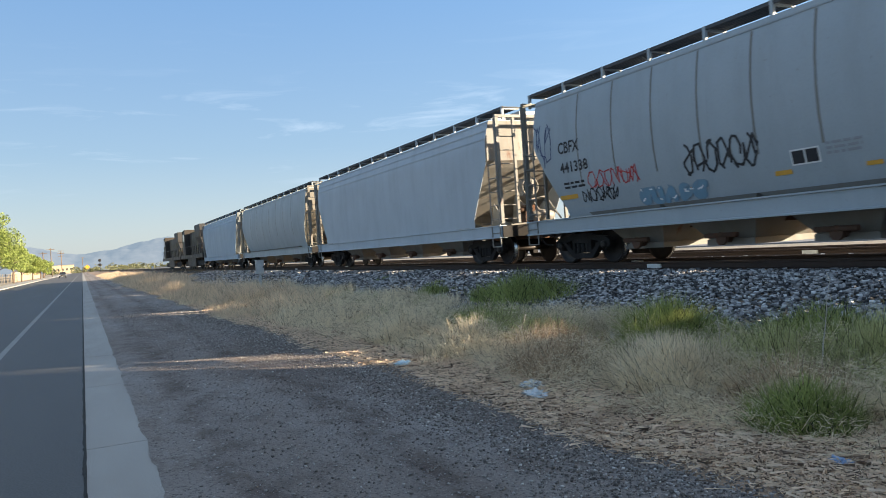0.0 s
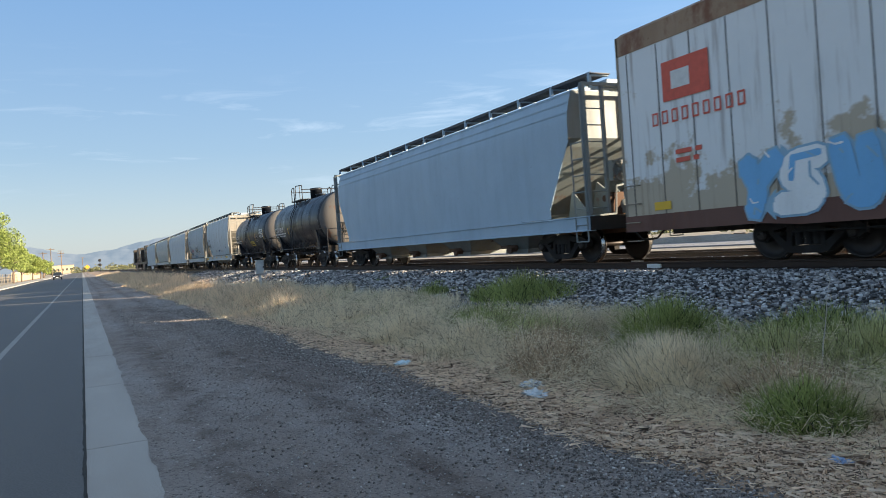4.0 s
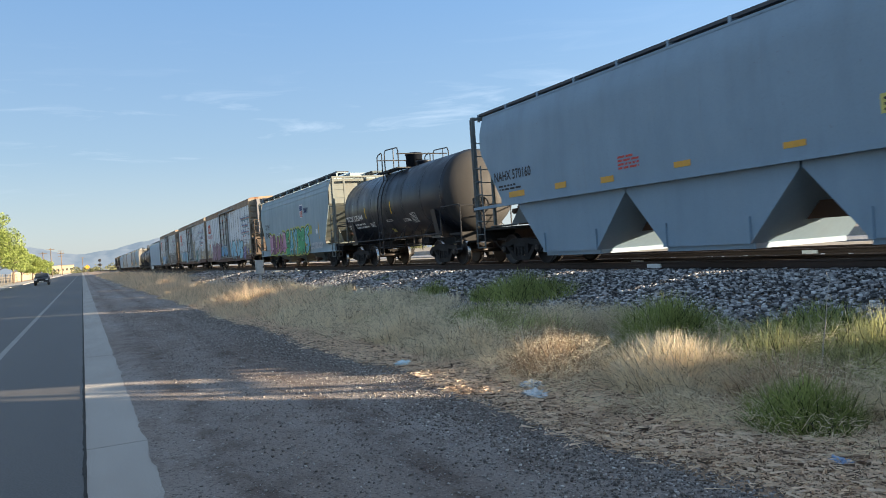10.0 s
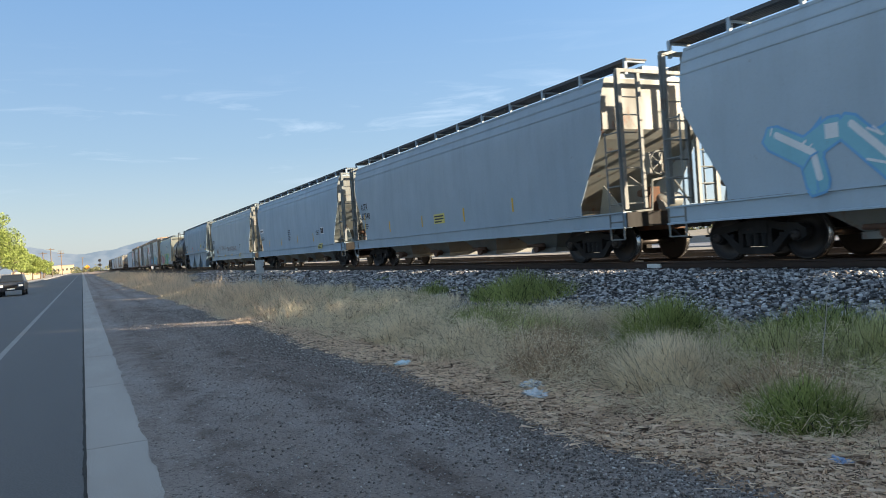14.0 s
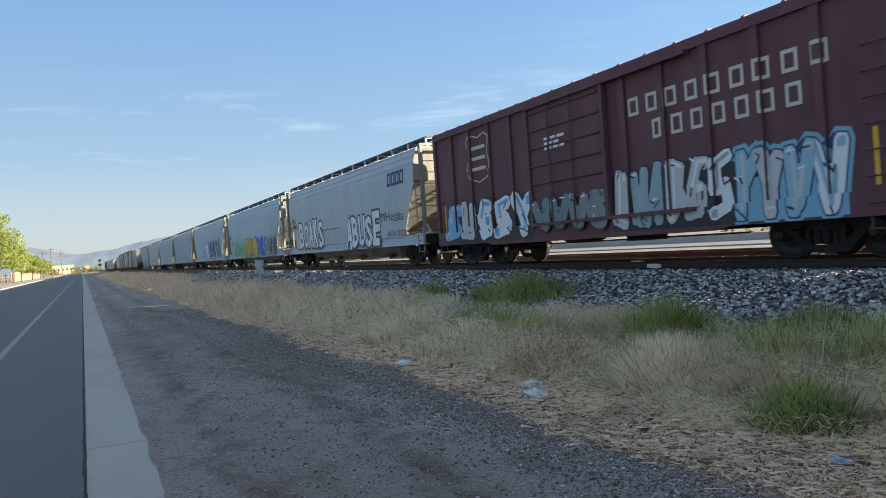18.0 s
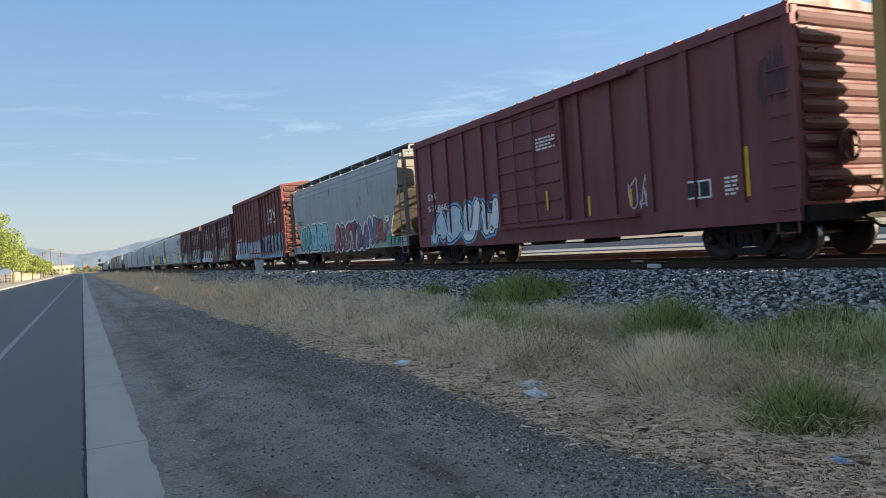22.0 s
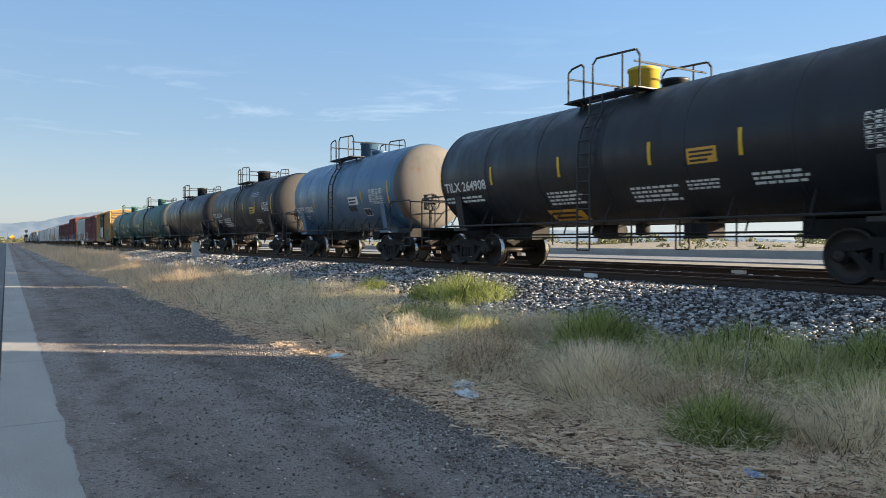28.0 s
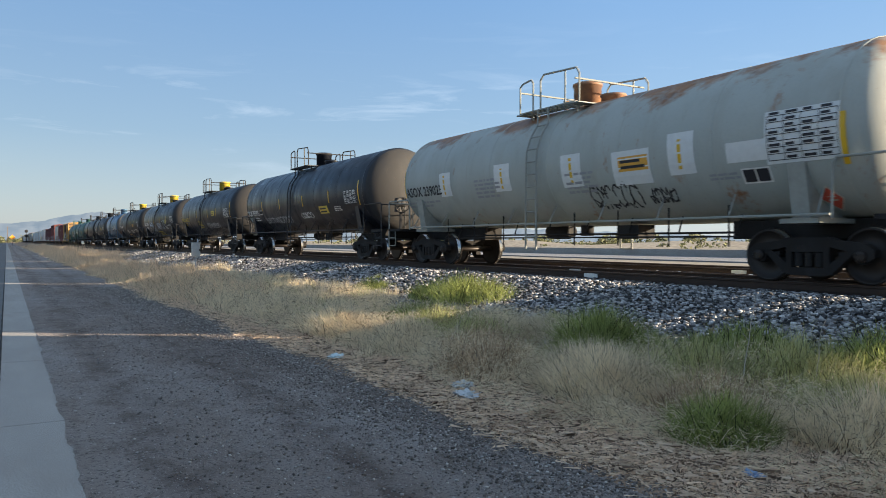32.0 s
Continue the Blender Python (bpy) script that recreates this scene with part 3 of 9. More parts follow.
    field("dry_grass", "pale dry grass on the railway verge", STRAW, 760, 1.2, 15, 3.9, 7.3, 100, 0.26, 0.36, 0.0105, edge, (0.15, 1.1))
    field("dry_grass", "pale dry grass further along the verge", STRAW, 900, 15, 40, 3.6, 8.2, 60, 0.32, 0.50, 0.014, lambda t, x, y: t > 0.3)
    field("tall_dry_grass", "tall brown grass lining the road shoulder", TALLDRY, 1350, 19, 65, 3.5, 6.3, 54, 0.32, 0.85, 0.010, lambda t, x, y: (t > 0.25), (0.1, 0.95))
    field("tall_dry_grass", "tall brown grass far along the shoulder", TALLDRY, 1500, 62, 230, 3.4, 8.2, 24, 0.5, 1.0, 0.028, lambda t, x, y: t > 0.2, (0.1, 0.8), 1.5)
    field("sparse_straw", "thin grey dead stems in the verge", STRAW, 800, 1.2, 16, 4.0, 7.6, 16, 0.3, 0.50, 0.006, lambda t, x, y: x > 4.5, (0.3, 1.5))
    # bent and broken stems that lie tangled in the standing grass
    def tangle(n, y0, y1, length, wid):
        y = y0 + (y1 - y0) * rng.uniform(0, 1, n) ** 1.3
        x = rng.uniform(4.15, 7.2, n) + 0.25 * np.sin(y * 0.8)
        t = thick(x, y)
        keep = t > rng.uniform(0.15, 0.6, n)
        x, y, t = x[keep], y[keep], t[keep]
        k = len(x)
        z = land(x, y) + (0.04 + 0.34 * rng.uniform(0, 1, k) ** 1.2) * (0.45 + 0.8 * t) * np.clip((x - 3.6) / 1.5, 0.3, 1)
        a, e, L = rng.uniform(0, 6.283, k), rng.normal(0.35, 0.55, k), length * rng.uniform(0.4, 1.3, k)
        d = np.stack([np.cos(a) * np.cos(e), np.sin(a) * np.cos(e), np.sin(e)], -1) * L[:, None]
        c = rng.uniform(0, 6.283, k)
        w = np.stack([np.cos(c) * 0.5, np.sin(c) * 0.5, np.full(k, 0.7)], -1) * (wid * rng.uniform(0.6, 1.3, k))[:, None]
        sag = np.stack([rng.normal(0, 0.12, k) * L, rng.normal(0, 0.12, k) * L, rng.normal(0.02, 0.10, k) * L], -1)
        p = np.stack([x, y, z], -1)
        v = np.stack([p, p + w, p + d * 0.5 + sag, p + d * 0.5 + sag + w, p + d, p + d + w * 0.4], 1)
        q = np.array(((0, 1, 3, 2), (2, 3, 5, 4)))
        tagged(fast_mesh("tangled_stems", v.reshape(-1, 3), (q[None] + 6 * np.arange(k)[:, None, None]).reshape(-1, 4), STRAW), "bent broken dry stems tangled in the grass", "grass", kind="stuff")
    tangle(40000, 1.5, 10, 0.11, 0.005)
    tangle(22000, 10, 26, 0.18, 0.009)
    field("olive_grass", "olive green grass mixed into dry grass", OLIVE, 420, 1.5, 26, 5.5, 8.0, 80, 0.28, 0.46, 0.0085, lambda t, x, y: (t < 0.62))


def ballast_top(x):
    a = np.abs(x - TRACK)
    top = RAIL - 0.21
    out = np.where(x > TRACK - 1.55, top, 0)
    k = np.clip((x - 7.9) / (TRACK - 1.75 - 7.9), 0, 1)
    out = np.where(x <= TRACK - 1.55, 0.10 + (top - 0.10) * k ** 0.9, out)
    return out


def ballast_bed():
    xs = [7.3, 7.9, 8.4, 9.0, 9.6, 10.2, TRACK - 1.75, TRACK - 1.5, TRACK, TRACK + 1.6, 14.8, TRACK2 - 1.5, TRACK2 + 1.6, 19.6, 21.2]
    zs = [0.05, 0.08, 0.155, 0.25, 0.37, 0.50, 0.66, 0.685, 0.69, 0.69, 0.66, 0.69, 0.69, 0.6, 0.15]
    bm = bmesh.new()
    ys = [-640, 0, 20, 60, 200, 1500]
    grid = [[bm.verts.new((x, y, z)) for x, z in zip(xs, zs)] for y in ys]
    for a, b in zip(grid, grid[1:]):
        for i in range(len(xs) - 1):
            bm.faces.new((a[i], a[i + 1], b[i + 1], b[i])).smooth = True
    tagged(part("ballast_bed", bm, BALLASTBED, None), "packed grey ballast bed under two tracks", "embankment", kind="structure")


def tuft(x, y, r, h, n, mat, label, seed, w=0.008, lean=(0.08, 1.05), name="grass_tuft", z=None, squash=1.0):
    rng = np.random.default_rng(seed)
    n, w = int(n * 1.15), w * 1.05
    az = rng.uniform(0, 6.283, n)
    d = rng.uniform(0, 1, n) ** 0.6
    px, py = r * d * np.cos(az), r * d * np.sin(az) * squash
    hh = h * rng.uniform(0.5, 1.08, n) * (1 - 0.45 * d ** 2)
    v, q = blades(px, py, np.zeros(n), hh, w * rng.uniform(0.6, 1.3, n), lean[0] + (lean[1] - lean[0]) * d * rng.uniform(0.4, 1.2, n), az + rng.normal(0, 1.9, n), rng)
    o = fast_mesh(name, v, q, mat)
    o.location = (x, y, (lie(x) if z is None else z) - 0.02)
    tagged(o, label, "grass", "grass tufts on the verge")
    return o


cover_ground()
ballast_bed()
GT = "lush green grass tuft among dry grass"
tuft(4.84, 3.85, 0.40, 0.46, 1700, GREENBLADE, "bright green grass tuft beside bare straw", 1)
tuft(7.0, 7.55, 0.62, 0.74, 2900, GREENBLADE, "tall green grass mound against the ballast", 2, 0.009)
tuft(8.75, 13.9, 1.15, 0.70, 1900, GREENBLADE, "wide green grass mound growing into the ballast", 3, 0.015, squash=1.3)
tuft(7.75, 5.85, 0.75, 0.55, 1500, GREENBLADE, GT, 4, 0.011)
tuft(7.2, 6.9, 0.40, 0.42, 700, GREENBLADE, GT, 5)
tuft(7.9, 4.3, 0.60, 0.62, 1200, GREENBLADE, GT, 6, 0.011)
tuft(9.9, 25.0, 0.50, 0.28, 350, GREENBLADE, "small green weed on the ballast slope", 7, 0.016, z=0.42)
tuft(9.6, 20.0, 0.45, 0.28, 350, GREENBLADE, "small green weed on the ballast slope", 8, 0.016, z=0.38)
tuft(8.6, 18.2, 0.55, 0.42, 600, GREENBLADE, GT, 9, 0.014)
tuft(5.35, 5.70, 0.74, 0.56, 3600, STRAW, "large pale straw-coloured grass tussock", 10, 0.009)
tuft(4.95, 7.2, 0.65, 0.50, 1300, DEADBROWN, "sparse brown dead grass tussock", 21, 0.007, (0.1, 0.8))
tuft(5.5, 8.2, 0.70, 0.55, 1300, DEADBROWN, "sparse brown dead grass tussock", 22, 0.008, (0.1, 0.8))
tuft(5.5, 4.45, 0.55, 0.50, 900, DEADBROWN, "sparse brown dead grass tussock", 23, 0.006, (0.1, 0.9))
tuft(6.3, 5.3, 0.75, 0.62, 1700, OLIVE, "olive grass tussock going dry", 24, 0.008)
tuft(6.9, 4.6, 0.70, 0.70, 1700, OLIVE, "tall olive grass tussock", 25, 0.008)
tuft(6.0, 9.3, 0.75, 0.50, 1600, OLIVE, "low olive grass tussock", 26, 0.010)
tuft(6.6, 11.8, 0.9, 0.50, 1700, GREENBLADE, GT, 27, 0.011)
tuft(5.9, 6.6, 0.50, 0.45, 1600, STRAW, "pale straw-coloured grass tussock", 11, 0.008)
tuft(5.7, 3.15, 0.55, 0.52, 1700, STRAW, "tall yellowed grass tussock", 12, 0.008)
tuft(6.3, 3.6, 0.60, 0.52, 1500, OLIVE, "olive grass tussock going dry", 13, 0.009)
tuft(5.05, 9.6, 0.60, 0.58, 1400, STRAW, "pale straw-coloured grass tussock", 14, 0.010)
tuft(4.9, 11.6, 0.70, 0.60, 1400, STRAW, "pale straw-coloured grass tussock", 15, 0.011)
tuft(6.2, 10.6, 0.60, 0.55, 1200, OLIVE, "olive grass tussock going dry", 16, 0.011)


def stalk(x, y, h, lean, seed):
    """A dead stem with a few side twigs."""
    rnd = random.Random(seed)
    bm = bmesh.new()
    pts = [Vector((lean * h * (k / 5) ** 1.3 + rnd.uniform(-.01, .01), rnd.uniform(-.02, .02), h * k / 5)) for k in range(6)]
    for k, (a, b) in enumerate(zip(pts, pts[1:])):
        rod(bm, a, b, 0.007 - 0.001 * k, 5)
        if k > 1:
            rod(bm, b, b + Vector((rnd.uniform(-.09, .09), rnd.uniform(-.09, .09), 0.07)), 0.003, 4)
    o = tagged(part("dry_stalk", bm, plain("grey dead stem", (0.45, 0.40, 0.33), 0.8), None), "thin grey dead weed stalk standing in grass", "weed", "dead weed stalks")
    o.location = (x, y, lie(x) - 0.02)


for i, (x, y, h, le) in enumerate(((6.1, 4.65, 0.95, 0.22), (5.9, 5.6, 0.62, -0.12), (6.6, 4.2, 0.7, 0.1), (5.2, 2.75, 0.62, 0.25), (5.0, 8.4, 0.5, 0.5))):
    stalk(x, y, h, le, i)


def crumple(name, x, y, size, mat, label, seed, flat=0.5):
    rnd = random.Random(seed)
    bm = bmesh.new()
    bmesh.ops.create_icosphere(bm, subdivisions=3, radius=0.5)
    for v in bm.verts:
        q = v.co.normalized()
        d = 0.62 + 0.75 * abs(noise.noise(q * 2.3 + Vector((seed, 0, 0)))) + 0.35 * noise.noise(q * 6 + Vector((0, seed, 0)))
        v.co = Vector((q.x * size[0] * d, q.y * size[1] * d, (q.z * flat + 0.35) * size[2] * d))
    o = tagged(part(name, bm, mat, None), label, "litter", "litter on the verge")
    o.location = (x, y, lie(x) + 0.0)


BAG = plain("thin white plastic", (0.50, 0.52, 0.53), 0.35, 0, 0.25)
crumple("plastic_bag", 3.98, 6.25, (0.13, 0.22, 0.09), BAG, "crumpled white plastic bag on straw", 1)
crumple("plastic_bag", 4.18, 6.62, (0.15, 0.13, 0.11), BAG, "torn clear plastic bag caught in grass", 2)
crumple("plastic_wrapper", 3.80, 9.2, (0.16, 0.14, 0.09), plain("pale blue plastic", (0.50, 0.62, 0.66), 0.35), "pale blue plastic wrapper at the gravel edge", 3)
crumple("plastic_bag", 4.9, 12.9, (0.15, 0.15, 0.17), plain("greyish plastic", (0.48, 0.52, 0.54), 0.4), "grey-white plastic bag snagged in dry grass", 4, 0.8)
crumple("plastic_wrapper", 4.27, 3.15, (0.07, 0.08, 0.05), plain("blue plastic", (0.24, 0.34, 0.50), 0.35), "small blue wrapper on straw", 5)
crumple("plastic_wrapper", 4.55, 19.5, (0.14, 0.14, 0.13), BAG, "white plastic scrap beside tall grass", 6)


# ---- trackside box on a post ----
def trackside_box():
    r = tagged(new("signal_box"), "small grey metal cabinet on a post beside the track", "electrical box")
    r.location = (7.2, 33.6, 0.0)
    g = plain("grey cabinet paint", (0.42, 0.45, 0.46), 0.5, 0.1)
    bm = bmesh.new()
    rod(bm, (0, 0, -0.1), (0, 0, 1.0), 0.055, 10)
    part("post", bm, g, r)
    bm = bmesh.new()
    box(bm, -0.17, 0.17, -0.12, 0.12, 0.90, 1.50)
    bmesh.ops.bevel(bm, geom=bm.edges[:], offset=0.015, segments=2, affect="EDGES")
    box(bm, -0.19, 0.19, -0.14, 0.14, 1.495, 1.53)
    cab = part("cabinet", bm, g, r)
    bm = bmesh.new()
    box(bm, -0.145, 0.145, -0.135, -0.123, 0.95, 1.46)
    part("door", bm, g, cab)
    bm = bmesh.new()
    box(bm, 0.10, 0.15, -0.185, -0.153, 1.16, 1.24)
    part("latch", bm, DARKIRON, cab)
    for k, (x, y) in enumerate(((7.6, 95.0),)):
        m = tagged(new("marker_post"), "slim pale trackside marker post", "post")
        m.location = (x, y, 0.1)
        bm = bmesh.new()
        box(bm, -0.06, 0.06, -0.03, 0.03, 0, 1.5)
        part("post", bm, SAND, m)
        bm = bmesh.new()
        box(bm, -0.12, 0.12, -0.045, -0.032, 1.15, 1.5)
        part("sign_plate", bm, WHITE, m)


trackside_box()


# ---- far side of the tracks and the distance ----
def leaf_cloud(n, centre, radius, size, rng, squash=0.8):
    """Small leaf cards spread through a lumpy volume."""
    d = rng.normal(0, 1, (n, 3))
    d /= np.linalg.norm(d, axis=1)[:, None]
    r = rng.uniform(0.35, 1.0, n) ** 0.5
    p = d * r[:, None] * radius * np.array((1, 1, squash)) + np.array(centre)
    a = rng.normal(0, 1, (n, 3))
    a /= np.linalg.norm(a, axis=1)[:, None]
    b = np.cross(a, rng.normal(0, 1, (n, 3)))
    b /= np.linalg.norm(b, axis=1)[:, None]
    s = size * rng.uniform(0.6, 1.3, (n, 1))
    return np.stack([p - a * s, p - b * s * 0.55, p + a * s, p + b * s * 0.55], 1)


LEAF = leafy("tree leaves", (0.16, 0.22, 0.05), (0.42, 0.50, 0.14), 0.6, 0.45)
SCRUB = leafy("desert scrub", (0.10, 0.12, 0.055), (0.24, 0.24, 0.12), 0.8, 0.2)
BARK = plain("grey bark", (0.16, 0.12, 0.09), 0.9)


def tree(x, y, height, spread, seed, label, leaves=9000, base=0.05):
    rng, rnd = np.random.default_rng(seed), random.Random(seed)
    r = tagged(new("tree"), label, "tree", "trees along the sidewalk")
    r.location = (x, y, base)
    bm = bmesh.new()
    t = Vector((0, 0, 0))
    clumps = []
    h0 = height * 0.25
    rod(bm, (0, 0, -0.2), (0.1, 0, h0), 0.20, 8)
    rod(bm, (0.1, 0, h0), (0.15, 0.1, height * 0.6), 0.14, 8)
    for k in range(9):
        a = k * 2.4 + rnd.uniform(-.3, .3)
        z0 = h0 + (height * 0.45) * k / 9
        L = spread * rnd.uniform(0.55, 1.0)
        e = Vector((math.cos(a) * L, math.sin(a) * L, z0 + height * rnd.uniform(0.1, 0.38)))
        m = Vector((e.x * 0.5, e.y * 0.5, (z0 + e.z) / 2 + 0.2))
        rod(bm, (0.12, 0.05, z0), m, 0.075, 6)
        rod(bm, m, e, 0.045, 6)
        clumps += [e, m + Vector((0, 0, 0.6))]
    clumps += [Vector((rnd.uniform(-.4, .4) * spread, rnd.uniform(-.4, .4) * spread, height * rnd.uniform(0.72, 0.97))) for _ in range(7)]
    part("trunk", bm, BARK, r)
    per = leaves // len(clumps)
    parts = [leaf_cloud(int(per * rng.uniform(0.6, 1.4)), c, spread * rng.uniform(0.26, 0.44), 0.15, rng) for c in clumps]
    v = np.concatenate(parts).reshape(-1, 3)
    fast_mesh("crown", v, np.arange(len(v)).reshape(-1, 4), LEAF, r)


TL = "leafy green street tree lit by low sun"
for k, (x, y, h, s) in enumerate(((-12.2, 122, 9.8, 4.4), (-13.5, 150, 9.4, 4.2), (-12.6, 172, 8.0, 3.6), (-13.0, 200, 6.6, 3.2), (-12.4, 232, 6.4, 3.2), (-12.2, 270, 5.6, 3.0), (-13, 312, 6, 3.2), (-19, 118, 10, 5.0))):
    tree(x, y, h, s, 40 + k, TL)


def scrubland():
    rng = np.random.default_rng(5)
    out = []
    for _ in range(420):
        x = 70 + 170 * rng.uniform() ** 1.2
        y = rng.uniform(-10, 330)
        rad = rng.uniform(0.5, 1.6)
        out.append(leaf_cloud(50, (x, y, 0.3 + rad * 0.5), rad, 0.28, rng, 0.7))
    for _ in range(90):
        x, y = rng.uniform(150, 190), rng.uniform(-10, 420)
        rad = rng.uniform(1.4, 2.6)
        out.append(leaf_cloud(130, (x, y, 0.3 + rad * 0.75), rad, 0.45, rng, 0.9))
    v = np.concatenate(out).reshape(-1, 3)
    tagged(fast_mesh("scrub", v, np.arange(len(v)).reshape(-1, 4), SCRUB), "olive desert scrub beyond the tracks", "scrub", kind="stuff")
    bm = bmesh.new()
    box(bm, 40, 50, -60, 900, 0.0, 0.34)
    tagged(part("far_road", bm, ground_mat("pale asphalt", [(0.3, (0.24, 0.24, 0.25)), (0.7, (0.32, 0.32, 0.33))], 0.3, 20.0), None), "pale asphalt road beyond the tracks", "road", kind="structure")
    bm = bmesh.new()
    box(bm, 50.5, 50.8, -60, 700, 0.2, 0.95)
    tagged(part("far_barrier", bm, CONCRETE, None), "low pale concrete barrier beyond the far road", "barrier", kind="structure")
    # low earth banks
    verts, faces = [], []
    nx, ny = 14, 90
    for j in range(ny):
        for i in range(nx):
            x, y = 58 + i * 6.0, -30 + j * 5.0
            u = math.sin(math.pi * i / (nx - 1))
            verts.append((x, y, 0.28 + u * (0.9 + 1.3 * noise.noise(Vector((x * 0.05, y * 0.04, 1))))))
    for j in range(ny - 1):
        for i in range(nx - 1):
            a = j * nx + i
            faces.append((a, a + 1, a + nx + 1, a + nx))
    tagged(mesh_arrays("earth_bank", verts, faces, FARDIRT, None, True), "low bank of bare desert earth", "earth bank", kind="structure")


scrubland()


def mountains():
    m, n, l, p = mat_base("distant rock")
    a = noise_node(n, l, 0.012, 8.0, (1, 0.4, 2.5), 0.7)
    l.new(ramp(n, l, a, [(0.35, (0.045, 0.05, 0.056)), (0.5, (0.06, 0.064, 0.07)), (0.65, (0.078, 0.08, 0.084))]), p.inputs["Base Color"])
    p.inputs["Roughness"].default_value, p.inputs["Specular IOR Level"].default_value = 1.0, 0.0
    # miles of bright air lie before the far rock; a bluish glow stands in for them
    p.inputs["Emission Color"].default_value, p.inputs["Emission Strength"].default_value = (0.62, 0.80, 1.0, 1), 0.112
    knots = ((-0.9, 0.028), (-0.3, 0.030), (-0.12, 0.030), (-0.055, 0.033), (-0.005, 0.0215), (0.03, 0.0245), (0.065, 0.032), (0.09, 0.037), (0.14, 0.039), (0.22, 0.034), (0.4, 0.028), (0.9, 0.02), (2.5, 0.012))
    nx, ny = 900, 14
    verts, faces = [], []
    for j in range(ny):
        for i in range(nx):
            t = -0.85 + 3.2 * (i / (nx - 1)) ** 1.6
            for (a0, b0), (a1, b1) in zip(knots, knots[1:]):
                if t <= a1:
                    s = b0 + (b1 - b0) * (t - a0) / (a1 - a0)
                    break
            d = 3000 + 50 * j
            u = j / (ny - 1)
            q = noise.fractal(Vector((t * 42, u * 3.0, 4.0)), 0.9, 2.1, 7)
            h = (s * 3500 * (1 - (1 - u) ** 1.6)) * (1 + 0.09 * q) + 9 * q * u * (1 - u) * 4
            verts.append((t * d, d, max(-5, h)))
    for j in range(ny - 1):
        for i in range(nx - 1):
            a0 = j * nx + i
            faces.append((a0, a0 + 1, a0 + nx + 1, a0 + nx))
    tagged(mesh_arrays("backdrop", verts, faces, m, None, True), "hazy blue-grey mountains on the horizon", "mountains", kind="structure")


mountains()


def pole(x, y, h, arms, label="wooden utility pole beside the road"):
    r = tagged(new("utility_pole"), label, "utility pole", "utility poles along the road")
    r.location = (x, y, 0)
    w = plain("weathered pole wood", (0.14, 0.10, 0.07), 0.9)
    bm = bmesh.new()
    rod(bm, (0, 0, -0.3), (0, 0, h), 0.17, 8)
    part("pole", bm, w, r)
    for k in range(arms):
        bm = bmesh.new()
        box(bm, -1.5, 1.5, -0.08, 0.08, h - 0.6 - k * 1.6, h - 0.42 - k * 1.6)
        for q in (-1.3, -0.5, 0.5, 1.3):
            rod(bm, (q, 0, h - 0.42 - k * 1.6), (q, 0, h - 0.2 - k * 1.6), 0.06, 6)
        part("crossarm", bm, w, r)


for x, y, h, a in ((-11.4, 350, 12.0, 1), (-9.3, 425, 12, 2), (-10.8, 500, 15, 2), (-13.5, 330, 10, 1), (0.6, 640, 12.5, 1), (-22, 560, 11, 1)):
    pole(x, y, h, a)


